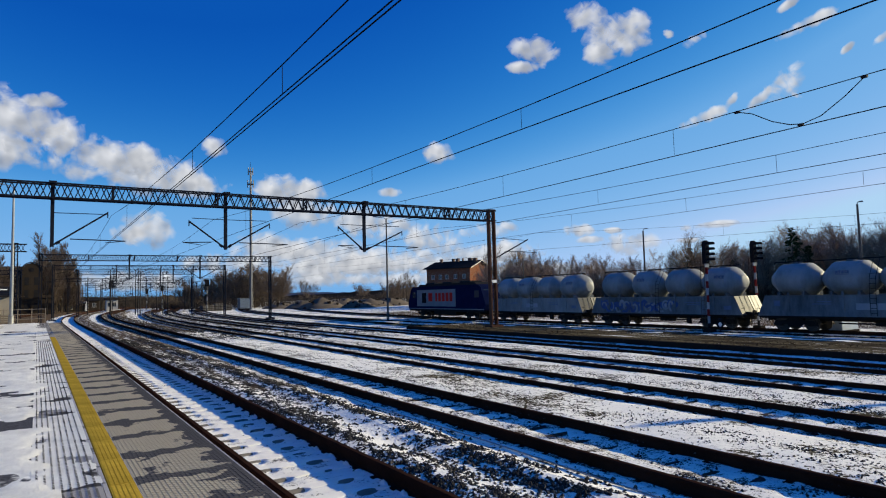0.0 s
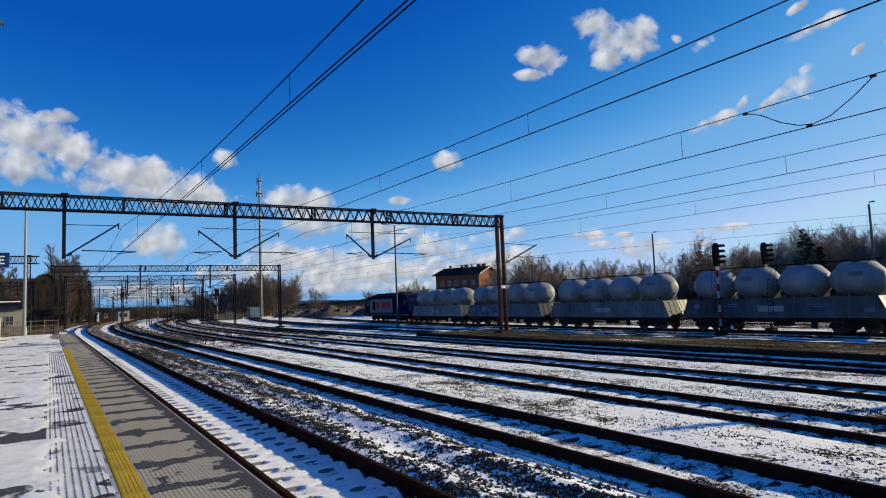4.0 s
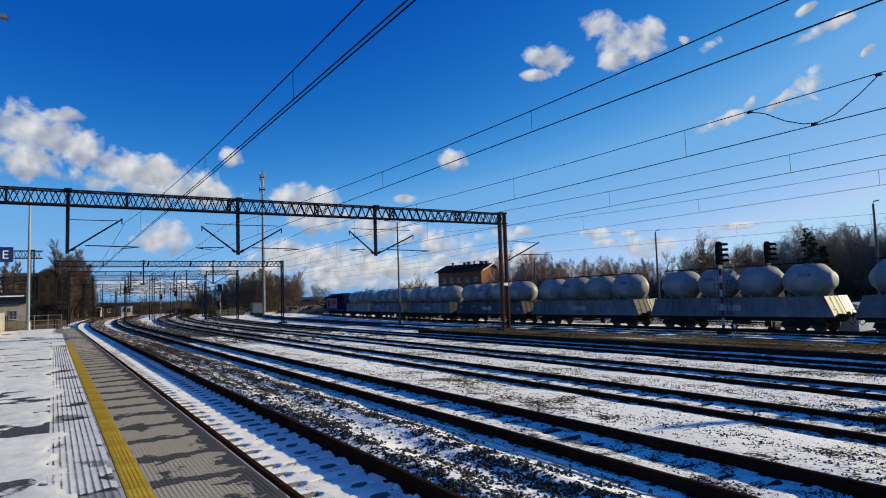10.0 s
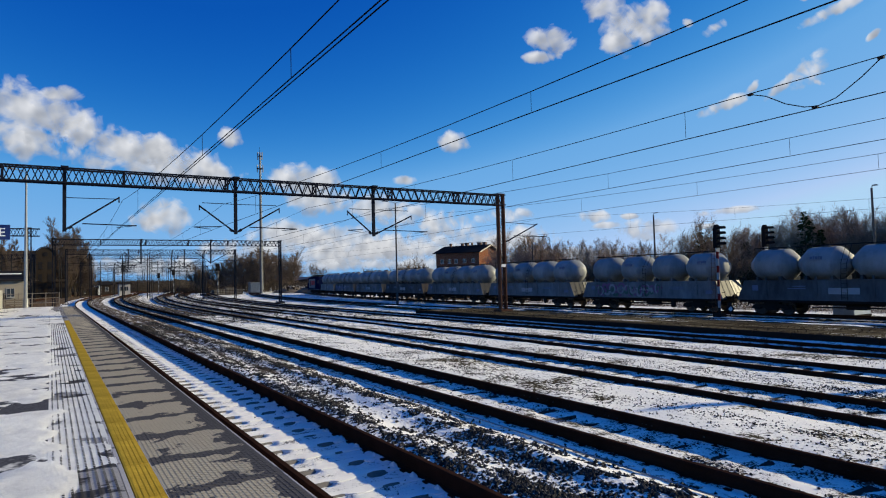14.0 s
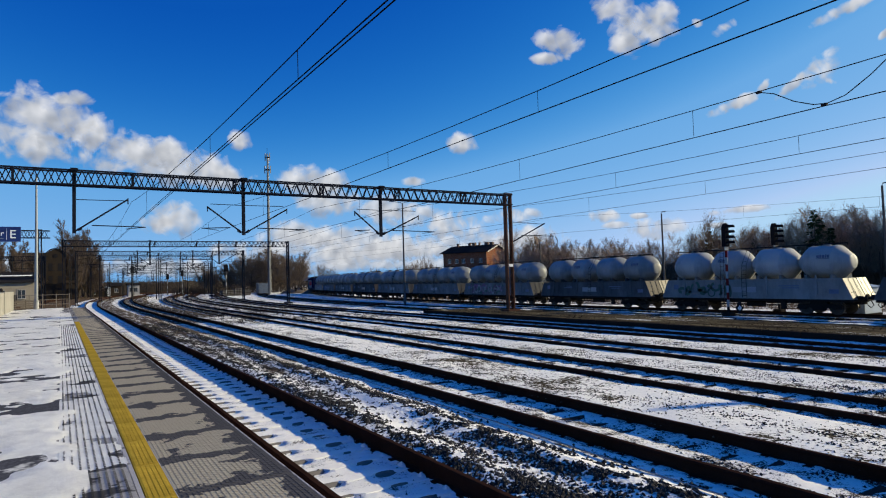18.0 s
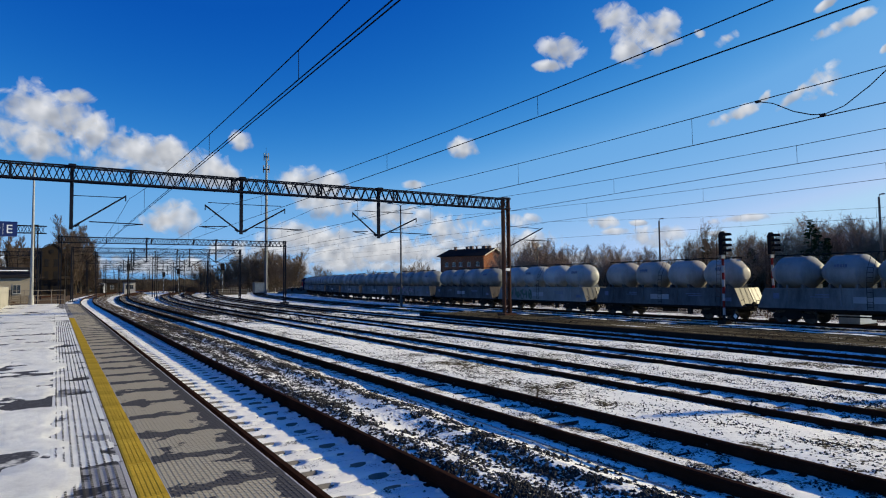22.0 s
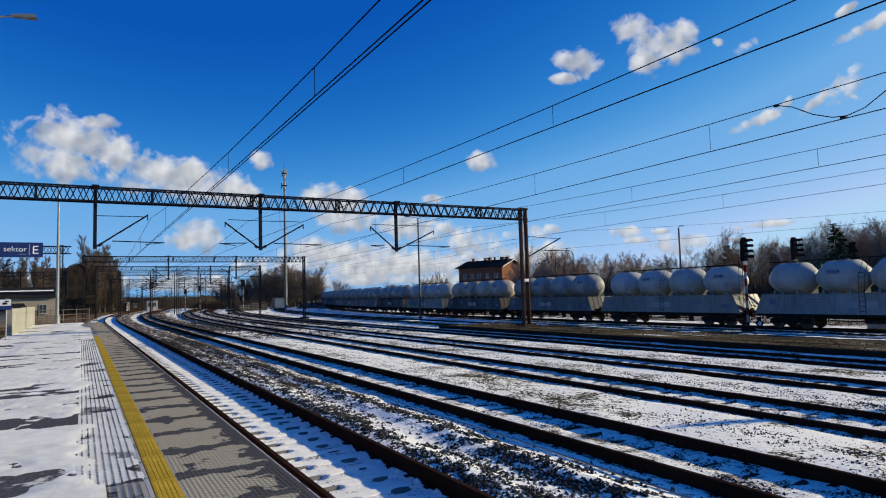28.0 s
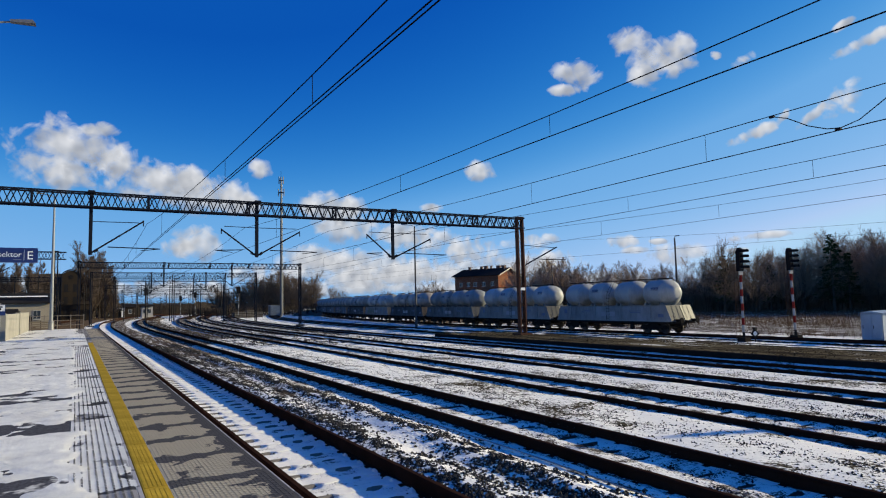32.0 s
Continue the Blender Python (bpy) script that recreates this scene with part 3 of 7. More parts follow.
def snow_bed(name, s0, s1, step, half, low, seed, right=None):
    """Snow lying between and beside the rails, drifted against them."""
    g = Geo()
    us = np.arange(-half, (right or half) + 0.01, step)
    ns = int((s1 - s0) / step) + 1
    for i in range(ns):
        s = s0 + i * step
        c, a = on_track(name, s)
        ca, sa = math.cos(a), math.sin(a)
        for u in us:
            near = min(abs(u - 0.7535), abs(u + 0.7535))
            gap = abs((s - 0.03) / 0.6 - round((s - 0.03) / 0.6)) * 0.6
            bare = 0.7 + 0.8 * noise.noise((u * 1.3, s * 1.7, seed + 20))
            inside = math.exp(-((u + 0.50) / 0.20) ** 4) + math.exp(-((u - 0.32) / 0.22) ** 4) + math.exp(-((abs(u) - 1.12) / 0.12) ** 4)
            crib = 0.008 - 0.042 * math.exp(-(gap / 0.07) ** 2) * max(0.0, bare) * inside
            z = low + crib + 0.018 * noise.noise((u * 2.5, s * 1.7, seed)) + 0.012 * noise.noise((u * 9, s * 9, seed))
            z += 0.012 * max(0, 1 - near / 0.16) - 0.10 * max(0, abs(u) - 1.30)
            g.v.append((c.x + u * ca, c.y - u * sa, c.z + z))
    w = len(us)
    g.f = [(j * w + i, j * w + i + 1, (j + 1) * w + i + 1, (j + 1) * w + i) for j in range(ns - 1) for i in range(w - 1)]
    g.smooth = True
    return g


def swept_clear(u, seed):
    """How far a sleeper shows through the snow: beside the left rail, and in a short lens right of the middle."""
    left = 0.46 + 0.10 * noise.noise((seed * 1.9, 0.3, 8))
    lens = 0.22 + 0.06 * noise.noise((seed * 1.3, 2.3, 8))
    mid = 0.33 + 0.05 * noise.noise((seed * 2.7, 4.3, 8))
    return 0.62 * max(0.0, min(1.0, (-0.70 + left - u) / 0.08)) * (u > -0.80) + (0.66 + 0.22 * noise.noise((seed * 3.7, 1.3, 8))) * max(0.0, 1 - ((u - mid) / lens) ** 2)


def snow_cap(g, m, seed, top):
    """Thin snow on one sleeper, with a ragged front edge, and small heaps against the rail clips."""
    us = [-1.27, -1.1, -0.96, -0.86, None, -0.66, -0.58, -0.50, -0.44, -0.38, -0.30, -0.22, -0.1, 0.02, 0.08, 0.14, 0.20, 0.26, 0.32, 0.38, 0.44, 0.50, 0.58, 0.66, None, 0.86, 0.98]
    last = None
    for u in us:
        if u is None:
            last = None
            continue
        bare = swept_clear(u, seed)
        front = -0.175 + 0.02 * noise.noise((u * 4, seed * 1.7, 0)) + 0.16 * bare
        t = top + 0.006 + 0.005 * noise.noise((u * 3, seed * 2.3, 5))
        k = len(g.v)
        g.v += [tuple(m @ Vector(p)) for p in ((u, front - 0.004, top - 0.004 - 0.03 * (1 - bare)), (u, front + 0.02, t), (u, 0.06, t + 0.004), (u, 0.15, top - 0.03))]
        if last is not None:
            g.f += [(last + i, k + i, k + i + 1, last + i + 1) for i in range(3)]
        last = k
    for u in (-0.655, 0.655, 0.86):
        r, h = 0.085 + 0.02 * noise.noise((seed, u, 3)), 0.055 + 0.03 * noise.noise((seed * 2.0, u, 6))
        k = len(g.v)
        g.v += [tuple(m @ Vector((u + r * 0.8 * math.cos(a * 1.047), r * math.sin(a * 1.047), top - 0.005))) for a in range(6)] + [tuple(m @ Vector((u, 0.01, top + h)))]
        g.f += [(k + a, k + (a + 1) % 6, k + 6) for a in range(6)]


def crib_bed(name, s0, s1, step, left, right, low, seed):
    """Snow lying low between the sleepers."""
    g = Geo()
    us = np.arange(left, right + 0.01, step)
    ns = int((s1 - s0) / step) + 1
    for i in range(ns):
        c, a = on_track(name, s0 + i * step)
        for u in us:
            near = min(abs(u - 0.7535), abs(u + 0.7535))
            z = low + 0.012 * noise.noise((u * 2.5, i * step * 1.7, seed)) + 0.008 * noise.noise((u * 11, i * step * 11, seed)) + 0.02 * max(0, 1 - near / 0.14)
            ahead = (s0 + i * step + 12.17) / 0.6
            ahead = abs(ahead - round(ahead)) * 0.6
            beam = -12.0 + 0.6 * round((s0 + i * step + 12.17) / 0.6)
            z -= 0.075 * math.exp(-(ahead / 0.085) ** 2) * swept_clear(u, beam)
            g.v.append((c.x + u * math.cos(a), c.y - u * math.sin(a), c.z + z))
    w = len(us)
    g.f = [(j * w + i, j * w + i + 1, (j + 1) * w + i + 1, (j + 1) * w + i) for j in range(ns - 1) for i in range(w - 1)]
    g.smooth = True
    return g


def build_tracks():
    for name in TRACKS:
        t = thing("railway_track", "rusty rails on sleepers half buried in snow", "railway track", group="tracks of the yard", kind="structure")
        for side in (-0.7535, 0.7535):
            side -= 0.03 if name == "one" and side < 0 else 0.0
            part("rail", sweep(name, side, {"one": RAIL, "two": LOW_RAIL}.get(name, FLAT_RAIL), -24, 430, 4.0), M_RAIL, t)
        wood = name not in ("one",)
        deep_ = {"one": 0.0, "two": 0.038}.get(name, 0.089)
        me = sleeper_mesh(M_SLEEPER if wood else M_SLEEPC, -0.222 + deep_)
        near = {"one": 90, "two": 70, "three": 60, "four": 45, "five": 30, "six": 0, "yard": 0, "left_near": 0, "left_far": 0}[name]
        s = -12.0
        count = 0
        rest, caps = Geo(), Geo()
        if name == "one":
            me = sleeper_mesh(M_SLEEPC, -0.220)
        while s < 200:
            p, a = on_track(name, s + random.uniform(-0.03, 0.03))
            m = pose(p.x, p.y, p.z - random.uniform(0.0, 0.006 if name == "one" else 0.02), 0, 0, -math.degrees(a) + random.uniform(-1, 1))
            if 1.5 < s and count < near:
                part("sleeper", me, None, t, at=m)
                count += 1
            else:
                rest.box(-1.28, 1.28, -0.13, 0.13, -0.40, -0.230 + deep_ if name != "one" or s > 20 else -0.220, m)
            if name == "one" and s < 40:
                snow_cap(caps, m, s, -0.220)
            s += 0.6
        tagged(part("far_sleepers", rest, M_SLEEPER if wood else M_SLEEPC, t), kind="stuff")
        if name in ("one", "two", "three"):
            clip = Geo()
            for i in range(120):
                c, a = on_track(name, 1.5 + i * 0.6)
                for side in (-0.7535, 0.7535):
                    for o in (-0.09, 0.09):
                        m = pose(c.x, c.y, c.z, 0, 0, -math.degrees(a))
                        clip.box(side + o - 0.035, side + o + 0.035, -0.05, 0.05, -0.230 + deep_, -0.202 + deep_, m)
            tagged(part("rail_clips", clip, M_RAIL, t), kind="stuff")
        if name == "one":
            tagged(part("snow_bed", crib_bed(name, -12, 40, 0.05, -1.50, 1.0, -0.226, 2), M_TRACKSNOW, t), kind="stuff")
            tagged(part("snow_caps", caps, M_SNOW, t), kind="stuff")
            tagged(part("snow_bed_far", snow_bed(name, 40, 130, 0.3, 1.36, -0.226, 2, 1.0), M_TRACKSNOW, t), kind="stuff")
        elif name in ("two", "three"):
            tagged(part("snow_bed", snow_bed(name, -12, 45, 0.11, 1.40, -0.226 + deep_, 5 if name == "two" else 9), M_BEDSNOW, t), kind="stuff")
            tagged(part("snow_bed_far", snow_bed(name, 45, 150, 0.35, 1.40, -0.226 + deep_, 5), M_BEDFAR, t), kind="stuff")
        elif name.startswith("left"):
            tagged(part("ballast_bed", snow_bed(name, 20, 200, 0.5, 1.9, -0.22, 7), M_DIRT, t), kind="stuff")
        else:
            tagged(part("snow_bed", snow_bed(name, -12, 55, 0.3, 1.40, -0.226 + deep_, 7), M_BEDSNOW, t), kind="stuff")
            tagged(part("snow_bed_far", snow_bed(name, 55, 150, 0.35, 1.40, -0.226 + deep_, 7), M_BEDFAR, t), kind="stuff")


build_tracks()


# ---------------------------------------------------------------- loose ballast and weeds
def stones(bands, count, y0, y1, seed, size=(0.018, 0.042)):
    """Crushed stones lying in bands (middle, half width) beside the tracks."""
    rnd = np.random.default_rng(seed)
    base = np.array([(1, 0, 0), (-1, 0, 0), (0, 1, 0), (0, -1, 0), (0, 0, 1), (0, 0, -0.6)], float)
    tri = np.array([(0, 2, 4), (2, 1, 4), (1, 3, 4), (3, 0, 4), (2, 0, 5), (1, 2, 5), (3, 1, 5), (0, 3, 5)])
    verts, faces = [], []
    k = 0
    for mid, half, share in bands:
        n = int(count * share)
        y = y0 + (y1 - y0) * rnd.random(n) ** 2.0
        x = mid + half * np.clip(rnd.normal(0, 0.55, n), -1.3, 1.3)
        for i in range(n):
            clump = 0.5 * noise.noise((x[i] * 1.2, y[i] * 0.25, seed)) + 0.7 * noise.noise((x[i] * 5, y[i] * 2.6, seed + 3)) + 0.5 * noise.noise((x[i] * 12, y[i] * 9, seed + 5))
            if clump < rnd.uniform(-0.26, 0.20):
                continue
            r = rnd.uniform(*size)
            a = rnd.random() * 6.28
            q = base * r * rnd.uniform(0.6, 1.25, (6, 3)) * (1, 1, 0.8)
            rot = np.array([[math.cos(a), -math.sin(a), 0], [math.sin(a), math.cos(a), 0], [0, 0, 1]])
            z = ground_z(x[i]) + 0.035 * noise.noise((x[i] * 0.5, y[i] * 0.5, 0)) + r * 0.45 + (0.09 + ballast_ridge(x[i] - 3.36) if x[i] < 6.7 else 0.15)
            verts.append(q @ rot.T + (x[i], y[i], z))
            faces.append(tri + k)
            k += 6
    g = Geo()
    g.v = [tuple(p) for p in np.concatenate(verts)]
    g.f = [tuple(f) for f in np.concatenate(faces).tolist()]
    return g


def ballast_ridge(u):
    """Two low windrows of ballast left beside the first track."""
    return 0.045 * math.exp(-((u - 1.35) / 0.30) ** 2) + 0.075 * math.exp(-((u - 2.42) / 0.30) ** 2)


def ballast_strip(name, u0, u1, s0, s1, step, lift, seed, ridges=True):
    """An uneven band of ballast beside a track."""
    g = Geo()
    us = np.linspace(u0, u1, max(2, int((u1 - u0) / step)) + 1)
    ns = int((s1 - s0) / step) + 1
    for i in range(ns):
        c, a = on_track(name, s0 + i * step)
        for k, u in enumerate(us):
            rim = min(k, len(us) - 1 - k)
            x, y = c.x + u * math.cos(a), c.y - u * math.sin(a)
            z = ground_z(x) + (lift + ballast_ridge(u) if rim and ridges else lift if rim > 0 else lift - 0.03 if not ridges else -0.08) + 0.035 * noise.noise((x * 0.5, y * 0.5, 0)) + 0.02 * noise.noise((x * 3, y * 0.8, seed)) + 0.012 * noise.noise((x * 7, y * 7, seed))
            g.v.append((x, y, z))
    w = len(us)
    g.f = [(j * w + i, j * w + i + 1, (j + 1) * w + i + 1, (j + 1) * w + i) for j in range(ns - 1) for i in range(w - 1)]
    g.smooth = True
    return g


tagged(part("ballast_shoulder", ballast_strip("one", 0.86, 3.35, -12, 17, 0.1, 0.11, 3), M_BALLAST), "dark ballast shoulder with streaks of snow between two tracks", "ballast", kind="structure")
tagged(part("ballast_shoulder", ballast_strip("one", 0.86, 3.35, 17, 34, 0.2, 0.11, 3), M_BALLASTFAR), "brown ballast with thin streaks of snow between two tracks", "ballast", kind="structure")
tagged(part("ballast_shoulder", ballast_strip("one", 0.86, 3.35, 34, 60, 0.25, 0.11, 3), M_BALLASTBROWN), "bare brown ballast with thin streaks of snow between two tracks", "ballast", kind="structure")
for name_ in ("two", "three", "four"):
    tagged(part("ballast_shoulder", ballast_strip(name_, 1.0, 3.6, 52, 190, 0.7, 0.15, 5), M_BALLASTBROWN if name_ == "two" else M_BALLASTFAR), "brown ballast with thin streaks of snow between two tracks", "ballast", kind="structure")
tagged(part("ballast_shoulder", ballast_strip("one", 0.86, 3.35, 60, 200, 1.0, 0.11, 3), M_BALLASTBROWN), "dark ballast with streaks of snow between two tracks", "ballast", kind="structure")
for name_, wide in (("two", 3.70), ("three", 3.68), ("four", 4.15)):
    tagged(part("snow_bank", ballast_strip(name_, 0.88, wide, -12, 52, 0.2, 0.16, 8, False), M_GROUND), "low bank of snow over gravel between two tracks", "ground", kind="structure")
tagged(part("dirt_ground", ballast_strip("one", -40.0, -1.6, 64, 220, 2.0, 0.07, 6), M_DIRT), "brown bare dirt and ballast beyond the platform", "ground", kind="structure")
tagged(part("dirt_ground", Geo().add([(-60, 20, -0.20), (-4.5, 20, -0.20), (-4.5, 64.2, -0.20), (-60, 64.2, -0.20)], [(0, 1, 2, 3)]), M_DIRT), "brown bare dirt beside the platform", "ground", kind="structure")
tagged(part("ballast_stones", stones(((4.72, 0.44, 0.42), (5.82, 0.46, 0.44), (5.3, 0.9, 0.14)), 70000, 2.5, 46, 4, (0.018, 0.043)), M_STONE),
       "dark crushed ballast stones poking out of the snow", "ballast", kind="stuff")
tagged(part("ballast_stones", stones(((9.6, 1.0, 0.28), (14.5, 0.9, 0.38), (19.3, 1.2, 0.34)), 40000, 3, 58, 11, (0.009, 0.027)), M_STONE),
       "scattered dark gravel in the snow", "ballast", kind="stuff")


def grit(name, u0, u1, s0, s1, count, seed, low, size=(0.010, 0.030)):
    """Dark grit and small stones showing through the snow along one track."""
    rnd = np.random.default_rng(seed)
    base = np.array([(1, 0, 0), (-1, 0, 0), (0, 1, 0), (0, -1, 0), (0, 0, 0.9), (0, 0, -0.6)], float)
    tri = np.array([(0, 2, 4), (2, 1, 4), (1, 3, 4), (3, 0, 4), (2, 0, 5), (1, 2, 5), (3, 1, 5), (0, 3, 5)])
    g = Geo()
    for _ in range(count):
        u, at = rnd.uniform(u0, u1), s0 + (s1 - s0) * rnd.random() ** 1.6
        near = min(abs(u - 0.7535), abs(u + 0.7535))
        clump = 0.8 * noise.noise((u * 2.2, at * 1.1, seed)) + 0.5 * noise.noise((u * 7, at * 5, seed + 3)) + 0.35 * max(0.0, 1 - near / 0.3)
        if near < 0.06 or clump < rnd.uniform(0.0, 0.45):
            continue
        c, a = on_track(name, at)
        q = base * rnd.uniform(*size) * rnd.uniform(0.6, 1.3, (6, 3)) + (c.x + u * math.cos(a), c.y - u * math.sin(a), c.z + low)
        k = len(g.v)
        g.v += [tuple(p) for p in q]
        g.f += [tuple(f) for f in (tri + k).tolist()]
    return g


def weeds(x0, x1, y0, y1, count, seed, tall):
    rnd = random.Random(seed)
    g = Geo()
    for _ in range(count):
        x, y = rnd.uniform(x0, x1), rnd.uniform(y0, y1)
        if noise.noise((x * 0.35, y * 0.35, seed)) < rnd.uniform(-0.3, 0.35):
            continue
        z = ground_z(x) + 0.12
        for _ in range(3):
            h, a = rnd.uniform(0.4, 1.0) * tall, rnd.uniform(0, 6.28)
            dx, dy = math.cos(a) * h * 0.5, math.sin(a) * h * 0.5
            w = 0.006 + 0.02 * tall
            bx, by = x + rnd.uniform(-0.1, 0.1), y + rnd.uniform(-0.1, 0.1)
            g.add([(bx - w, by, z), (bx + w, by, z), (bx, by + w, z), (bx + dx, by + dy, z + h)], [(0, 1, 3), (1, 2, 3), (2, 0, 3)])
    return g


tagged(part("weeds", weeds(8.6, 11.2, 3, 48, 2400, 3, 0.07), M_DEADGRASS), "short dry weeds sticking out of the snow", "weeds", kind="stuff")
tagged(part("weeds", weeds(13.3, 15.7, 4, 60, 2600, 6, 0.08), M_DEADGRASS), "short dry weeds sticking out of the snow", "weeds", kind="stuff")

tagged(part("weeds", weeds(18.0, 20.7, 5, 60, 2400, 8, 0.09), M_DEADGRASS), "short dry weeds sticking out of the snow", "weeds", kind="stuff")
tagged(part("snow_drift", ballast_strip("five", 0.98, 2.0, -20, 44, 0.3, 0.27, 8, False), M_GROUND), "low drift of snow at the foot of the old platform", "ground", kind="structure")
tagged(part("snow_drift", ballast_strip("six", -2.3, -0.95, -30, 60, 0.3, 0.30, 9, False), M_GROUND), "drift of snow between the old platform and a track", "ground", kind="structure")

for name_, low_, count_ in (("one", -0.228, 2600), ("two", -0.180, 14000), ("three", -0.128, 14000), ("four", -0.128, 10000), ("five", -0.128, 8000)):
    tagged(part("track_grit", grit(name_, -1.35, 1.3, 2 if name_ == "one" else 3, 50, count_, 40 + len(name_) + count_ // 1000, low_), M_STONE), "dark grit and small stones showing through the snow of a track", "ballast", kind="stuff")

for name_, low_ in (("two", -0.115), ("three", -0.135), ("four", -0.135), ("five", -0.30)):
    tagged(part("trackside_gravel", grit(name_, 0.95, 3.7, 40, 125, 11000, 60 + len(name_), low_, (0.02, 0.06)), M_STONE), "dark gravel lying in thin snow between two tracks", "ballast", kind="stuff")

cable = Geo().tube([(6.34 + 0.03 * math.sin(y * 0.9) + 0.018 * (y - 7), y, -0.15) for y in np.arange(2.0, 24.0, 0.4)], 0.012, 5)
tagged(part("ground_cable", cable, M_ZINC), "thin grey cable lying on the snow beside the track", "cable")

rnd_ = random.Random(9)
tuft = Geo()
for _ in range(5200):
    x, y = 24.0 + 4.6 * rnd_.random() ** 1.3, rnd_.uniform(-30, 41)
    if noise.noise((x * 1.6, y * 0.12, 4)) < rnd_.uniform(-0.2, 0.3):
        continue
    h, a = rnd_.uniform(0.03, 0.10), rnd_.uniform(0, 6.28)
    tuft.add([(x - 0.03, y, -0.11), (x + 0.03, y, -0.11), (x, y + 0.05, -0.11), (x + math.cos(a) * 0.12, y + math.sin(a) * 0.25, -0.10 + h)], [(0, 1, 3), (1, 2, 3), (2, 0, 3)])
tagged(part("dry_grass", tuft, M_DEADGRASS), "flattened dry grass on the disused low platform", "grass", kind="stuff")

# ---------------------------------------------------------------- goods train
WAGON = 14.36
HALF_TOP, HALF_LOW = 6.12, 6.66
Z_LOW, Z_TOP = 0.95, 2.20


def wheelset():
    g = Geo()
    g.tube([(-0.98, 0, 0), (0.98, 0, 0)], 0.08, 8)
    for x in (-0.76, 0.76):
        s = 1 if x > 0 else -1
        prof = [(0.10, -0.07), (0.40, -0.02), (0.46, -0.065), (0.48, -0.06), (0.48, -0.035), (0.455, -0.03), (0.45, 0.07), (0.38, 0.07), (0.36, 0.03), (0.16, 0.05), (0.12, 0.09)]
        g.lathe(prof, 20, pose(x, 0, 0, 0, 90 * s, 0))
    for k in range(3):
        a = radians(120 * k + 20)
        for x in (-0.80, 0.80):
            g.box(x - 0.04, x + 0.04, math.cos(a) * 0.27 - 0.05, math.cos(a) * 0.27 + 0.05, math.sin(a) * 0.27 - 0.05, math.sin(a) * 0.27 + 0.05)
    return g


def bogie_side():
    out = [(-1.35, 0.36), (-1.25, 0.62), (-0.55, 0.66), (-0.40, 0.84), (0.40, 0.84), (0.55, 0.66), (1.25, 0.62), (1.35, 0.36), (1.05, 0.34), (0.80, 0.50), (0.45, 0.42),
           (0.35, 0.28), (-0.35, 0.28), (-0.45, 0.42), (-0.80, 0.50), (-1.05, 0.34)]
    g = Geo().prism(out, -0.06, 0.06)
    for y in (-0.9, 0.9):
        g.lathe([(0.05, -0.1), (0.15, -0.1), (0.15, 0.1), (0.08, 0.12)], 10, pose(0, y, 0.46, 0, 90, 0))
        for o in (-0.22, 0.22):
            g.tube([(0, y + o, 0.42), (0, y + o, 0.66)], 0.07, 8)
    return g


WHEELS = []


def add_bogies(vehicle, ys, wheel_mesh, side_mesh):
    for y in ys:
        b = part("bogie", Geo().box(-0.95, 0.95, -0.22, 0.22, 0.42, 0.88).box(-0.25, 0.25, -0.5, 0.5, 0.6, 0.95), M_BOGIE, vehicle, "grimy black two-axle bogie", pose(0, y, 0))
        for x in (-1.02, 1.02):
            part("side_frame", side_mesh, None, b, at=pose(x, 0, 0))
        for o in (-0.9, 0.9):
            part("wheelset", wheel_mesh, None, b, at=pose(0, o, 0.46))


def add_buffers(vehicle, y_end, z=1.05):
    for s in (-1, 1):
        for x in (-0.875, 0.875):
            g = Geo().lathe([(0.10, 0.0), (0.10, 0.34), (0.07, 0.34), (0.07, 0.50), (0.22, 0.51), (0.24, 0.54), (0.20, 0.57)], 14, pose(x, s * y_end, z, -90 * s, 0, 0))
            part("buffer", g, M_BOGIE, vehicle)
        g = Geo().beam((0, s * y_end, z - 0.02), (0, s * (y_end + 0.5), z - 0.10), 0.07, 0.10)
        g.tube([(0.05, s * (y_end + 0.3), z - 0.15), (0.05, s * (y_end + 0.45), z - 0.45), (0.05, s * (y_end + 0.30), z - 0.62), (0.05, s * (y_end + 0.12), z - 0.45)], 0.03, 5)
        part("coupling", g, M_BOGIE, vehicle)


def vessel():
    half = [(0.02, 1.53), (0.22, 1.525), (0.38, 1.50), (0.47, 1.44), (1.02, 0.81), (1.04, 0.77)]
    prof = [(r, -z) for r, z in half] + half[::-1]
    g = Geo()
    m = Matrix.Diagonal((1.27, 1, 1.0, 1)) @ pose(0, 0, 0, 90, 0, 0)
    g.lathe(prof, 36, m)
    g.smooth = True
    return g


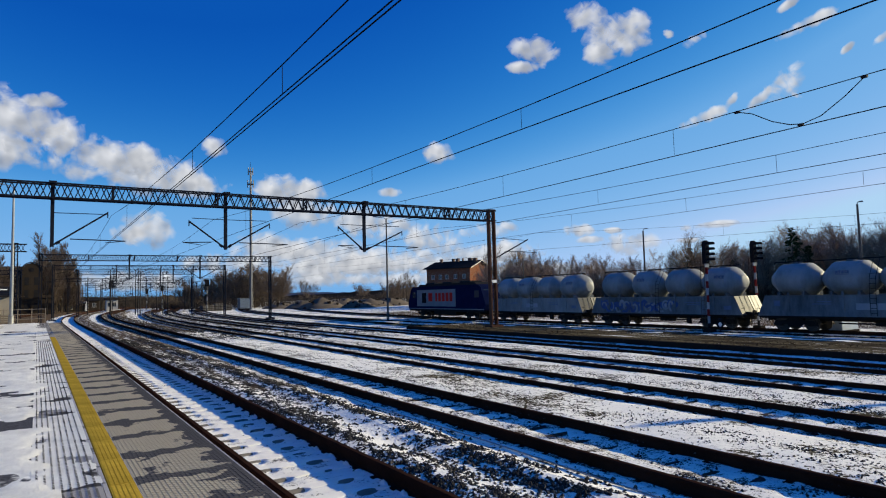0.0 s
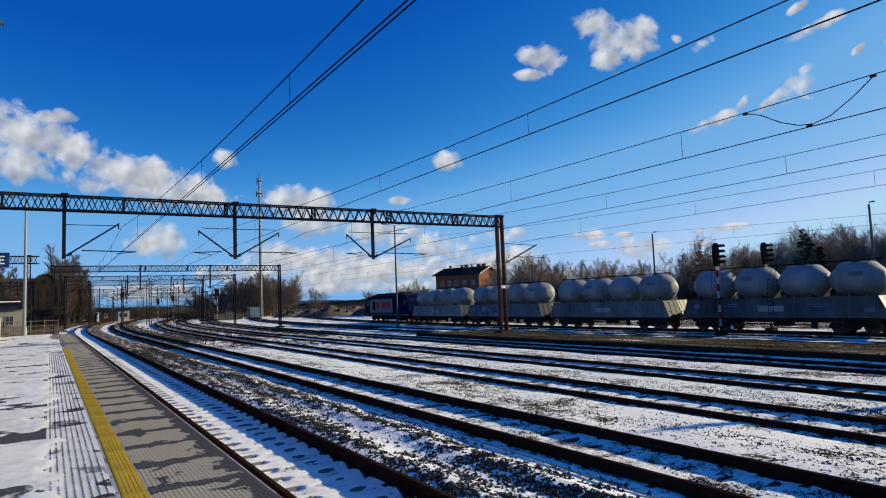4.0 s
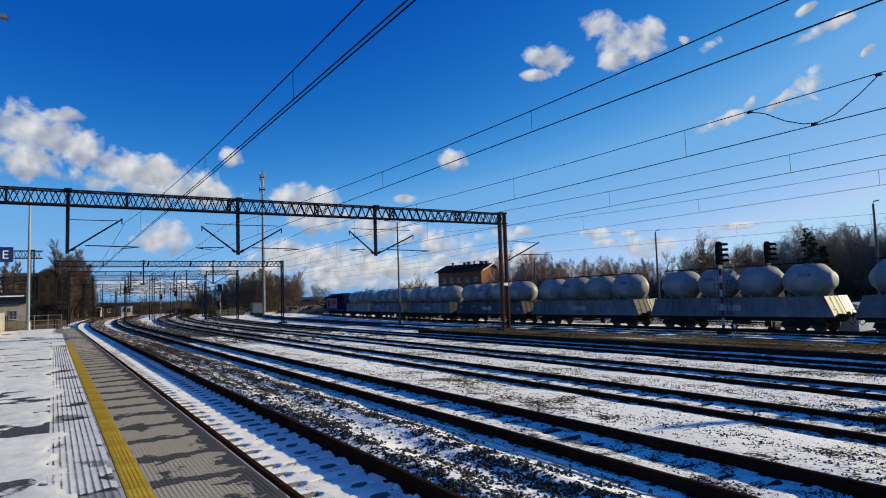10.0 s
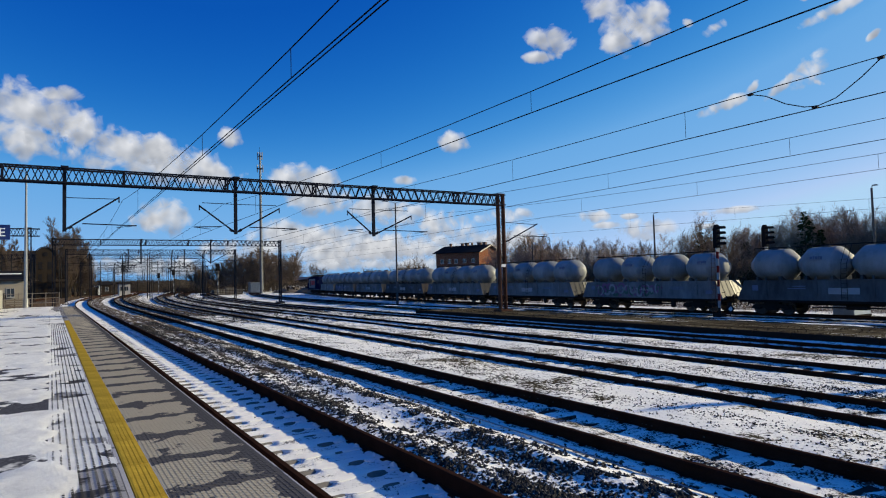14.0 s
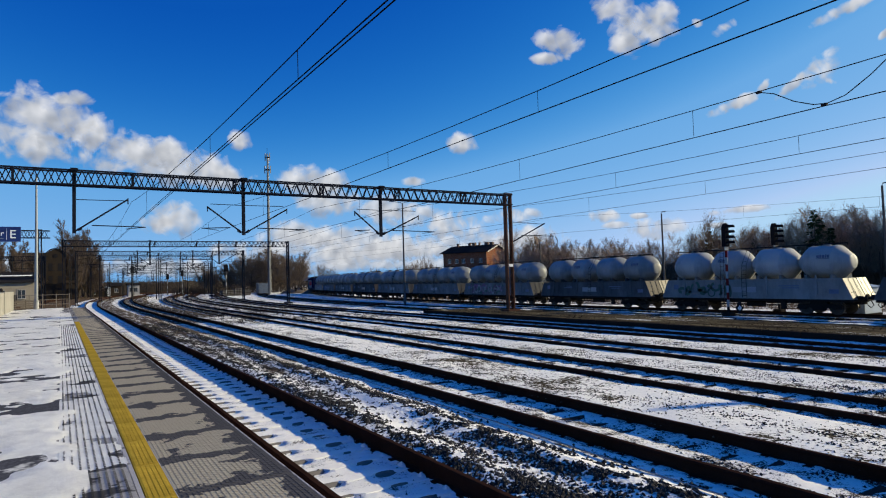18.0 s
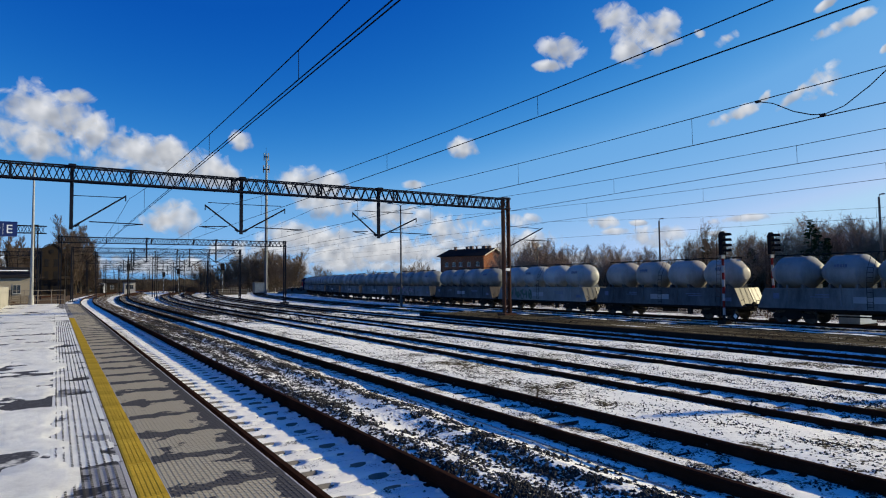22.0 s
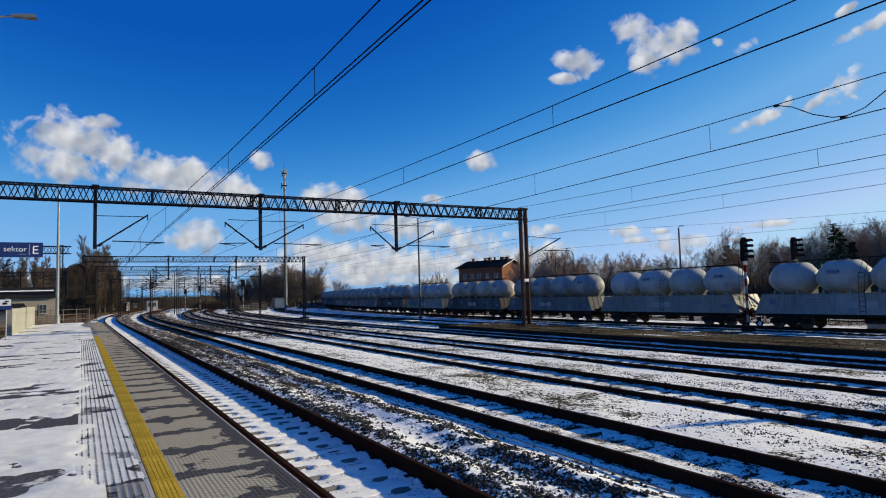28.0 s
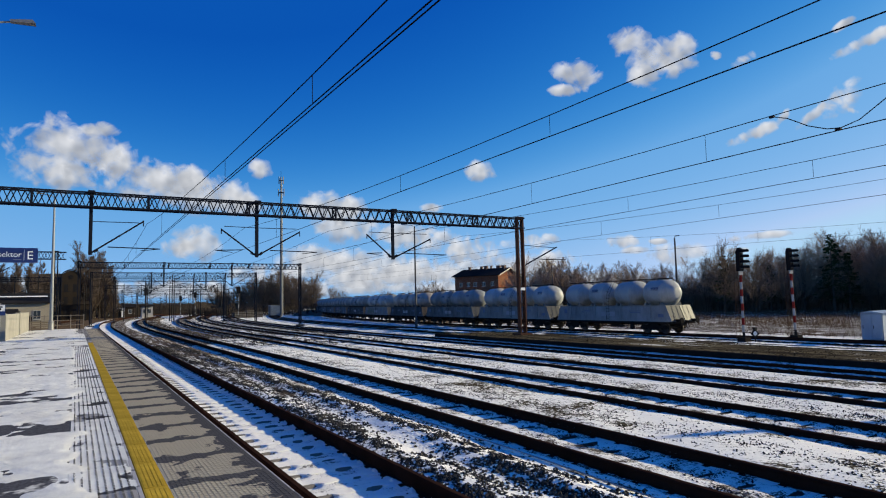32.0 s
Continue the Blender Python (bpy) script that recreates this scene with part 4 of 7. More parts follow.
def cement_wagon():
    w = thing("cement_wagon", "dirty grey four-vessel cement wagon rolling in a goods train", "freight wagon", group="wagons of the goods train")
    vm = vessel().mesh("vessel", M_TANK)
    hatch = Geo().lathe([(0.30, 0), (0.30, 0.05), (0.24, 0.09), (0.05, 0.11)], 14).mesh("hatch", M_SIDE)
    mark = Geo()
    for i, (a, b) in enumerate(((0.0, 0.12), (0.15, 0.22), (0.26, 0.40), (0.44, 0.54), (0.57, 0.72))):
        mark.box(-0.006, 0.006, a, b, 0.0, 0.20 if i % 2 else 0.17)
    mark.box(-0.006, 0.006, 0.0, 0.75, -0.06, -0.03)
    mark = mark.mesh("lettering", M_MARK)
    for i in range(4):
        y = -4.65 + i * 3.10
        v = part("vessel", vm, None, w, "dull grey vessel with conical ends", pose(0, y, 3.16))
        part("hatch", hatch, None, v, at=pose(0, 0, 1.03))
        for s in (-1, 1):
            part("saddle", Geo().box(-1.15, 1.15, -0.07, 0.07, -1.05, -0.72), M_SIDE, v, at=pose(0, s * 0.75, 0))
        if i in (0, 2):
            part("lettering", mark, None, v, "faded dark lettering", pose(-1.305, -0.75 if i == 0 else -0.35, 0.28, 0, 6, 0))
    for s in (-1, 1):
        out = [(-HALF_TOP, Z_TOP), (-HALF_LOW, Z_LOW), (HALF_LOW, Z_LOW), (HALF_TOP, Z_TOP)]
        panel = part("side_panel", Geo().prism(out, 1.36, 1.40) if s > 0 else Geo().prism(out, -1.40, -1.36), M_SIDE, w, "grey side plating with rust streaks")
        x = s * 1.40
        for y in (-4.65, -1.55, 1.55, 4.65):
            part("stiffener", Geo().box(min(x, x + s * 0.05), max(x, x + s * 0.05), y - 0.05, y + 0.05, Z_LOW + 0.25, Z_TOP + 0.22), M_SIDE, panel)
        part("top_rail", Geo().box(min(x, x + s * 0.04), max(x, x + s * 0.04), -HALF_TOP, HALF_TOP, Z_TOP - 0.06, Z_TOP + 0.015), M_SIDE, panel)
        for y0, y1, z0, z1 in ((-5.9, -5.35, 1.30, 1.55), (-3.6, -2.3, 1.75, 1.80), (-3.6, -2.5, 1.62, 1.67), (-0.8, 0.9, 1.35, 1.72), (2.2, 3.0, 1.80, 1.85), (2.2, 3.3, 1.66, 1.71), (5.2, 5.6, 1.55, 1.9)):
            part("marking", Geo().box(min(x, x + s * 0.006), max(x, x + s * 0.006), y0, y1, z0, z1), M_MARK if (y1 - y0) < 1.5 else M_SIDE2, panel)
    for s in (-1, 1):
        for x0, x1, fold in ((-1.36, -0.04, 0.0), (0.04, 1.36, 0.0)):
            inner = 0.10
            a, b = (x0, x1) if x0 < 0 else (x1, x0)      # a outer, b inner edge
            p = [(a, s * HALF_TOP, Z_TOP), (b, s * (HALF_TOP + inner), Z_TOP), (b, s * (HALF_LOW + inner), Z_LOW), (a, s * HALF_LOW, Z_LOW)]
            q = [(x, y - s * 0.04, z) for x, y, z in p]
            g = Geo().add(p + q, [(0, 1, 2, 3), (7, 6, 5, 4), (0, 4, 5, 1), (1, 5, 6, 2), (2, 6, 7, 3), (3, 7, 4, 0)])
            if s * a < 0:
                g.f = [tuple(reversed(f)) for f in g.f]
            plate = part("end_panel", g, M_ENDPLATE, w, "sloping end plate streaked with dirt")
            for k in (1, 2):
                u = k / 2.6
                xm = a + (b - a) * u
                yt, yl = HALF_TOP + inner * u, HALF_LOW + inner * u
                part("rib", Geo().beam((xm, s * (yt + 0.02), Z_TOP - 0.02), (xm, s * (yl + 0.02), Z_LOW + 0.05), 0.014), M_ENDPLATE, plate)
        hr = Geo().tube([(-1.30, s * (HALF_LOW + 0.02), 1.02), (-1.30, s * (HALF_LOW + 0.16), 1.10), (-1.30, s * (HALF_LOW + 0.08), 1.42), (-1.30, s * (HALF_LOW - 0.12), 1.38)], 0.02, 5)
        part("grab_rail", hr, M_DARK, w)
    part("underframe", Geo().box(-1.30, 1.30, -6.60, 6.60, 0.80, 0.96).box(-0.35, 0.35, -6.6, 6.6, 0.62, 0.82), M_BOGIE, w)
    part("brake_gear", Geo().box(-0.9, -0.5, -0.9, 0.2, 0.42, 0.66).tube([(-1.1, -2.2, 0.55), (-1.1, 2.0, 0.55)], 0.05, 6).box(-1.25, -1.05, -2.6, -2.3, 0.30, 0.80), M_BOGIE, w)
    pipe = Geo().tube([(-0.25, -6.0, 4.30), (-0.25, 6.0, 4.30)], 0.035, 6)
    for i in range(9):
        pipe.tube([(-0.25, -6.0 + i * 1.5, 4.15), (-0.25, -6.0 + i * 1.5, 4.30)], 0.02, 4)
    part("top_pipe", pipe, M_DARK, w)
    lad = Geo()
    for y in (-0.16, 0.16):
        lad.tube([(-1.44, y, 1.0), (-1.44, y, 2.3), (-1.32, y, 3.2), (-0.6, y, 4.28)], 0.015, 4)
    for k in range(9):
        z = 1.15 + k * 0.28
        lad.beam((-1.44 + max(0, z - 2.3) * 0.12, -0.16, z), (-1.44 + max(0, z - 2.3) * 0.12, 0.16, z), 0.025)
    part("ladder", lad, M_DARK, w)
    add_buffers(w, 6.62)
    add_bogies(w, (-4.55, 4.55), WHEEL_MESH, SIDE_MESH)
    return w


def graffiti(w, seed, y0, y1, colours):
    """Sprayed strokes, each a flat band that swings up and down, on the side plating."""
    rnd = random.Random(seed)
    for k, material in enumerate(colours):
        g = Geo()
        n = int((y1 - y0) / (0.26 if k == 0 else 0.55))
        for i in range(n):
            cy, cz = y0 + (y1 - y0) * (i + rnd.random() * 0.6) / n, rnd.uniform(1.35, 1.75)
            x, wide = -1.412 - 0.003 * k, rnd.uniform(0.03, 0.12)
            a0, turn, ry, rz = rnd.uniform(0, 6.28), rnd.uniform(2.0, 5.5), rnd.uniform(0.12, 0.34), rnd.uniform(0.16, 0.36)
            v = []
            for j in range(10):
                a = a0 + turn * j / 9
                for q in (-wide, wide):
                    v.append((x, cy + (ry + q) * math.cos(a), min(2.10, max(1.02, cz + (rz + q) * math.sin(a)))))
            g.add(v, [(2 * j, 2 * j + 1, 2 * j + 3, 2 * j + 2) for j in range(9)])
        tagged(part("graffiti", g, material, w, "faded sprayed graffiti"), kind="stuff")


M_MARK = plain("faded_dark_lettering", (0.09, 0.11, 0.18), 0.7, 0, 6, 0.4)
M_SIDE2 = plain("pale_repaint", (0.23, 0.24, 0.255), 0.6, 0, 5, 0.2)
M_G1 = plain("blue_spray_paint", (0.025, 0.05, 0.17), 0.6, 0, 5, 0.4)
M_G2 = plain("white_spray_paint", (0.17, 0.18, 0.20), 0.6, 0, 5, 0.4)
M_G3 = plain("green_spray_paint", (0.03, 0.075, 0.05), 0.6, 0, 5, 0.4)
M_G4 = plain("purple_spray_paint", (0.13, 0.04, 0.12), 0.6, 0, 5, 0.4)
WHEEL_MESH = wheelset().mesh("wheelset", M_WHEEL)
SIDE_MESH = bogie_side().mesh("side_frame", M_BOGIE)


def locomotive():
    lo = thing("locomotive", "blue locomotive with white side panels pulling cement wagons", "locomotive")
    h = 9.0
    out = [(-h, 1.0), (-h - 0.15, 1.6), (-h + 0.75, 3.45), (-h + 1.3, 3.75), (h - 1.3, 3.75), (h - 0.75, 3.45), (h + 0.15, 1.6), (h, 1.0)]
    body = part("body", Geo().prism(out, -1.42, 1.42), M_BLUE, lo)
    part("roof_hood", Geo().prism([(-6.9, 3.75), (-6.5, 4.02), (6.5, 4.02), (6.9, 3.75)], -1.05, 1.05), M_DARK, lo)
    for y in (-4.0, 0.0, 4.2):
        part("roof_unit", Geo().bbox(-0.8, 0.8, y - 1.1, y + 1.1, 4.02, 4.22, 0.08), M_DARK, lo)
    for s in (-1, 1):
        x = s * 1.42

        def plate(y0, y1, z0, z1, d=0.012, off=0.0):
            a, b = x + s * off, x + s * (off + d)
            return Geo().box(min(a, b), max(a, b), y0, y1, z0, z1)

        white = part("white_panel", plate(-3.0, 6.6, 1.35, 3.35), M_LOCOW, body, "white side panel with shade put into its grey tone")
        part("louvre", plate(4.1, 5.2, 1.75, 3.0, 0.02, 0.012), M_BLACK, white, "dark ventilation grille")
        for y0, y1 in ((-2.3, -1.65), (-1.4, -0.75), (-0.5, 0.15), (0.4, 1.05), (1.3, 1.75), (2.5, 3.5)):
            part("red_bar", plate(y0, y1, 1.95, 2.95, 0.01, 0.012), M_LOCORED, white, "plain red lettering bar")
        part("sill_stripe", plate(-8.8, 8.8, 1.02, 1.12, 0.01), M_LOCOW, body)
        for y0 in (-7.9, 7.0):
            part("cab_window", plate(y0, y0 + 0.9, 2.35, 3.1, 0.008), M_GLASS, body)
        for y0 in (-6.6, 6.65):
            part("cab_door", plate(y0 - 0.05, y0 + 0.65, 1.15, 3.1, 0.006), M_BLUE, body)
    for s in (-1, 1):
        g = Geo().add([(-1.2, s * (h + 0.02 - 0.30), 2.35), (1.2, s * (h + 0.02 - 0.30), 2.35), (1.1, s * (h - 0.62), 3.2), (-1.1, s * (h - 0.62), 3.2)], [(0, 1, 2, 3) if s < 0 else (3, 2, 1, 0)])
        part("windscreen", g, M_GLASS, body)
    part("underframe", Geo().box(-1.35, 1.35, -8.8, 8.8, 0.75, 1.0).box(-1.2, 1.2, -2.6, 2.6, 0.35, 0.76), M_BOGIE, lo)
    add_buffers(lo, 8.9)
    add_bogies(lo, (-5.6, 5.6), WHEEL_MESH, SIDE_MESH)
    return lo


TRAIN = []
for i in range(13):
    w = cement_wagon() if i == 0 else copy_thing(TRAIN[0][0], Matrix())
    TRAIN.append((w, -WAGON * i + WAGON / 2))
graffiti(TRAIN[1][0], 5, -1.5, 5.5, (M_G1, M_G2))
graffiti(TRAIN[6][0], 12, -1.5, 5.0, (M_G4, M_G3, M_G2))
graffiti(TRAIN[8][0], 15, 1.0, 5.0, (M_G3,))
TRAIN[0][0]["label"] = "grey cement wagon with pale side plating coupled behind the locomotive"
TRAIN[1][0]["label"] = "grey cement wagon with blue graffiti on its side"
TRAIN[6][0]["label"] = "grey cement wagon with purple and green graffiti"


def repaint(w, paints):
    """Gives one wagon its own paint, part by part."""
    for ob in w.children_recursive:
        slot = ob.material_slots[0] if ob.type == "MESH" and ob.material_slots else None
        if slot and slot.material in paints:
            other = paints[slot.material]
            slot.link = "OBJECT"
            slot.material = other


LIGHT = {M_TANK: M_TANKLIGHT, M_SIDE: M_SIDELIGHT, M_ENDPLATE: M_ENDPALER}
repaint(TRAIN[0][0], {M_SIDE: M_SIDELIGHT, M_ENDPLATE: M_ENDPALER})
repaint(TRAIN[8][0], {M_TANK: M_TANKLIGHT, M_SIDE: M_SIDELIGHT, M_ENDPLATE: M_ENDPALER})
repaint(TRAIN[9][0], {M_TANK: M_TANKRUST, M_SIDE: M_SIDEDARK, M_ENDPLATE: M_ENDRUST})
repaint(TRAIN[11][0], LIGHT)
repaint(TRAIN[10][0], {M_ENDPLATE: M_ENDPALER})
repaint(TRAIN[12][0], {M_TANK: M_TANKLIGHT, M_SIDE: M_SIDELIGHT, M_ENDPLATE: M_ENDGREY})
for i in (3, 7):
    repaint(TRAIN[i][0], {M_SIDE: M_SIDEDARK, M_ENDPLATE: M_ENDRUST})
for i in (8, 11, 12):
    TRAIN[i][0]["label"] = "cement wagon with clean pale grey side plating"
TRAIN[12][0]["label"] = "pale grey cement wagon at the tail of the train"
TRAIN[9][0]["label"] = "grimy cement wagon with rust-tinged vessels"
TRAIN.append((locomotive(), WAGON + 9.45))
for ob, _ in TRAIN:
    WHEELS += [c for c in ob.children_recursive if c.name.startswith("wheelset")]


def train_s(t):
    """How far along the yard track the rear of the first wagon has come."""
    return (40.81 + 5.649 * t + 0.0131 * t * t - 0.0004 * t ** 3) * 0.918


def on_yard(s):
    p, a = on_track("yard", s)
    return pose(p.x, p.y, p.z, 0, 0, -math.degrees(a))


for ob, off in TRAIN:
    ob.matrix_basis = on_yard(train_s(0) + off)

# ---------------------------------------------------------------- overhead line
BEAM_Z = (7.40, 8.10)


def diagonal_mesh(material):
    return Geo().beam((0, 0, BEAM_Z[0]), (0.28, 0, BEAM_Z[1]), 0.045).mesh("diagonal", material), Geo().beam((0.28, 0, BEAM_Z[0]), (0, 0, BEAM_Z[1]), 0.045).mesh("diagonal", material)


def lattice_column(x, base, top, material, w=0.46):
    g = Geo()
    for sx in (-1, 1):
        g.box(x + sx * w / 2 - 0.05, x + sx * w / 2 + 0.05, -0.16, 0.16, base, top)
    n = int((top - base) / 0.45)
    for i in range(n):
        z0, z1 = base + (top - base) * i / n, base + (top - base) * (i + 1) / n
        s = 1 if i % 2 else -1
        for y in (-0.15, 0.15):
            g.beam((x - s * w / 2, y, z0), (x + s * w / 2, y, z1), 0.06, 0.02)
    g.box(x - w / 2 - 0.08, x + w / 2 + 0.08, -0.2, 0.2, top, top + 0.04)
    g.box(x - 0.5, x + 0.5, -0.45, 0.45, base - 0.4, base + 0.12)
    return g


def cantilever(x, side, reach, reg, top):
    """The arm on one side of a drop post: strut, tie, registration tube and steady arm."""
    e = x + side * reach
    g = Geo().tube([(x, 0, 5.12), (e, 0, top)], 0.045, 6)
    g.tube([(x, 0, 6.70), (x + side * reach * 0.92, 0, 6.72)], 0.020, 5)
    g.tube([(x + side * 0.75, 0, 5.45), (x + side * reg, 0, 5.40)], 0.028, 5)
    g.tube([(x + side * reg, 0, 5.40), (x + side * (reg - 0.9), 0.05, 5.30)], 0.018, 5)
    g.lathe([(0.05, 0), (0.09, 0.03), (0.05, 0.07), (0.09, 0.10), (0.05, 0.14), (0.09, 0.17), (0.05, 0.21)], 8, pose(x + side * 0.15, 0, 5.2, 0, side * 55, 0))
    g.tube([(e, 0, top + 0.05), (e, 0, top - 0.25)], 0.03, 5)
    return g


def gantry(y, x0, x1, drops, columns, split=False, arms=True):
    g = thing("catenary_gantry", "dark steel lattice portal carrying overhead wires across the tracks", "gantry", pose(0, y, 0), group="overhead line gantries")
    for z in BEAM_Z:
        for dy in (-0.28, 0.28):
            part("chord", Geo().beam((x0, dy, z), (x1, dy, z), 0.075), M_GANTRY, g)
    d1, d2 = diagonal_mesh(M_GANTRY)
    n = int((x1 - x0) / 0.28)
    rest = Geo()
    for i in range(n):
        for k, dy in enumerate((-0.28, 0.28)):
            me = d1 if (i + k) % 2 else d2
            x = x0 + i * 0.28
            if split and x > -3.5:
                part("diagonal", me, None, g, at=pose(x, dy, 0))
            else:
                a, b = (x, x + 0.28) if (i + k) % 2 else (x + 0.28, x)
                rest.beam((a, dy, BEAM_Z[0]), (b, dy, BEAM_Z[1]), 0.045)
    for i in range(0, n, 18):
        x = x0 + i * 0.28
        for dy in (-0.28, 0.28):
            rest.box(x - 0.04, x + 0.04, dy - 0.03, dy + 0.03, BEAM_Z[0], BEAM_Z[1])
        for z in BEAM_Z:
            rest.box(x - 0.04, x + 0.04, -0.28, 0.28, z - 0.03, z + 0.03)
        rest.beam((x, -0.28, BEAM_Z[0]), (x, 0.28, BEAM_Z[1]), 0.04)
    tagged(part("lattice", rest, M_GANTRY, g), kind="stuff")
    for x, sides in drops:
        post = part("drop_post", Geo().box(x - 0.08, x + 0.08, -0.08, 0.08, 5.05, 8.16).box(x - 0.16, x + 0.16, -0.36, 0.36, 8.10, 8.20), M_GANTRY, g)
        for side, reach, reg, top in sides:
            part("cantilever_arm", cantilever(x, side, reach, reg, top), M_GANTRY, post)
    for x, base in columns:
        col = part("column", lattice_column(x, base, BEAM_Z[1] + 0.08, M_RUST, 0.46 if split else 0.26), M_RUST if split else M_GANTRY, g, "rusty lattice column" if split else "")
        split and part("number_plate", Geo().box(x - 0.2, x + 0.2, -0.175, -0.163, 3.0, 3.2), M_WHITE, col)
    return g




def line_pole(x, y, h):
    t = thing("line_pole", "thin dark pole beside the distant tracks", "pole", pose(x, y, -0.5), group="distant poles")
    part("shaft", Geo().tube([(0, 0, -0.3), (0, 0, h)], (0.10, 0.065), 8), M_DARK, t)
    part("cross_arm", Geo().tube([(0, 0, h - 1.4), (2.2, 0, h - 0.9)], 0.05, 5).tube([(0, 0, h - 2.3), (2.4, 0, h - 2.2)], 0.04, 5), M_DARK, t)


prnd = random.Random(12)
for _ in range(52):
    py_ = prnd.uniform(125, 320)
    bend = max(0, py_ - 80) ** 2 / 1400
    line_pole(prnd.choice((-9, -3.5, 0.6, 5.5, 9.6, 14.4, 19.4, 27)) + bend, py_, prnd.uniform(7.5, 9.5))

near_arms = lambda x: ((-1, 1.9, 2.2, 6.55), (1, 2.45, 3.5, 6.55))
g1 = gantry(35.0, -12.0, 27.3, ((0.55, ((1, 2.35, 3.15, 6.80),)), (8.63, near_arms(0)), (17.05, ((-1, 1.75, 1.75, 6.55), (1, 2.7, 3.9, 6.40)))), ((27.05, -0.10), (-11.8, -0.5)), split=True)
part("cantilever_arm", Geo().tube([(27.3, 0, 4.72), (30.44, 0, 6.15)], 0.045, 6).tube([(27.3, 0, 6.2), (30.2, 0, 6.1)], 0.02, 5).tube([(28.2, 0, 5.25), (31.3, 0, 5.22)], 0.028, 5), M_GANTRY, g1)
gantry(86.5, 0.1, 27.6, ((9.62, near_arms(0)), (18.04, near_arms(0))), ((0.3, -0.3), (27.4, -0.5)))
gantry(111.0, 1.9, 27.4, ((10.5, near_arms(0)), (18.9, near_arms(0))), ((2.0, -0.3), (27.2, -0.5)))
gantry(131.0, 6.0, 26.2, ((12.0, near_arms(0)), (20.0, near_arms(0))), ((6.2, -0.3), (25.9, -0.5)))
gantry(172.0, 6.0, 34.0, ((14.0, near_arms(0)), (23.0, near_arms(0))), ((6.2, -0.3), (33.8, -0.5)))
gantry(215.0, 12.0, 44.0, ((20.0, near_arms(0)), (30.0, near_arms(0))), ((12.2, -0.3), (43.8, -0.5)))
gantry(265.0, 20.0, 56.0, ((30.0, near_arms(0)), (42.0, near_arms(0))), ((20.2, -0.3), (55.8, -0.5)))
gantry(72.0, -26.0, -0.9, ((-8.0, near_arms(0)),), ((-1.75, -0.4), (-25.8, -0.4)))
gantry(128.0, -22.0, -2.0, ((-9.0, near_arms(0)),), ((-2.4, -0.4), (-21.8, -0.4)))


def overhead_wire(name, shift, double=False, low=5.42, slew=0.0, thin=1.0):
    t = thing("overhead_wire", "dark contact and carrier wires strung above a track", "overhead wire", group="overhead wires")
    stops = (-17.0, 35.0, 86.8, 131.5, 175, 222, 275)

    def at(s, z, dx=0.0):
        p, a = on_track(name, s, shift + dx + slew * max(0.0, 35.0 - s))
        return (p.x, p.y, z)

    sag = 0.64 if name == "three" else 0.80
    con, mes = [], []
    for k, (a, b) in enumerate(zip(stops, stops[1:])):
        for i in range(16 if k < 2 else 8):
            u = i / (16 if k < 2 else 8)
            s = a + (b - a) * u
            con.append((s, low - 0.03 * math.sin(math.pi * u)))
            mes.append((s, 6.68 - sag * 4 * u * (1 - u)))
    c = Geo()
    for dx in ((-0.035, 0.035) if double else (0.0,)):
        c.tube([at(s, z, dx) for s, z in con], (0.0098 if double else 0.0108) * thin, 5)
    part("contact_wire", c, M_WIRE, t)
    part("messenger_wire", Geo().tube([at(s, z) for s, z in mes], 0.0098 * thin, 5), M_WIRE, t)
    for k, (a, b) in enumerate(zip(stops[:4], stops[1:5])):
        for i in range(1, 8):
            u = i / 8
            s = a + (b - a) * u
            part("dropper", Geo().tube([at(s, low), at(s, 6.68 - sag * 4 * u * (1 - u))], 0.006, 4), M_WIRE, t)
    return t


overhead_wire("one", -0.30, True)
overhead_wire("two", 0.18, low=5.50)
w3 = overhead_wire("three", 0.15, low=5.44)
overhead_wire("four", 0.0, thin=0.85)
overhead_wire("five", 0.0, thin=0.75)
overhead_wire("six", 0.0, slew=0.26, thin=0.7)
# jumper cable between the two wires of the third track
jx = 12.27 + 0.1
jump = Geo().tube([(jx, 7.37, 6.02), (jx, 7.05, 5.90), (jx, 6.65, 5.64), (jx, 6.3, 5.49), (jx, 6.05, 5.45), (jx, 5.72, 5.52), (jx, 5.28, 5.78), (jx, 4.95, 6.03)], 0.010, 5)
part("jumper_cable", jump, M_WIRE, w3)
for y, z in ((7.37, 6.02), (6.10, 5.44), (4.95, 6.04)):
    part("clamp", Geo().bbox(jx - 0.03, jx + 0.03, y - 0.05, y + 0.05, z - 0.025, z + 0.025, 0.01), M_DARK, w3)


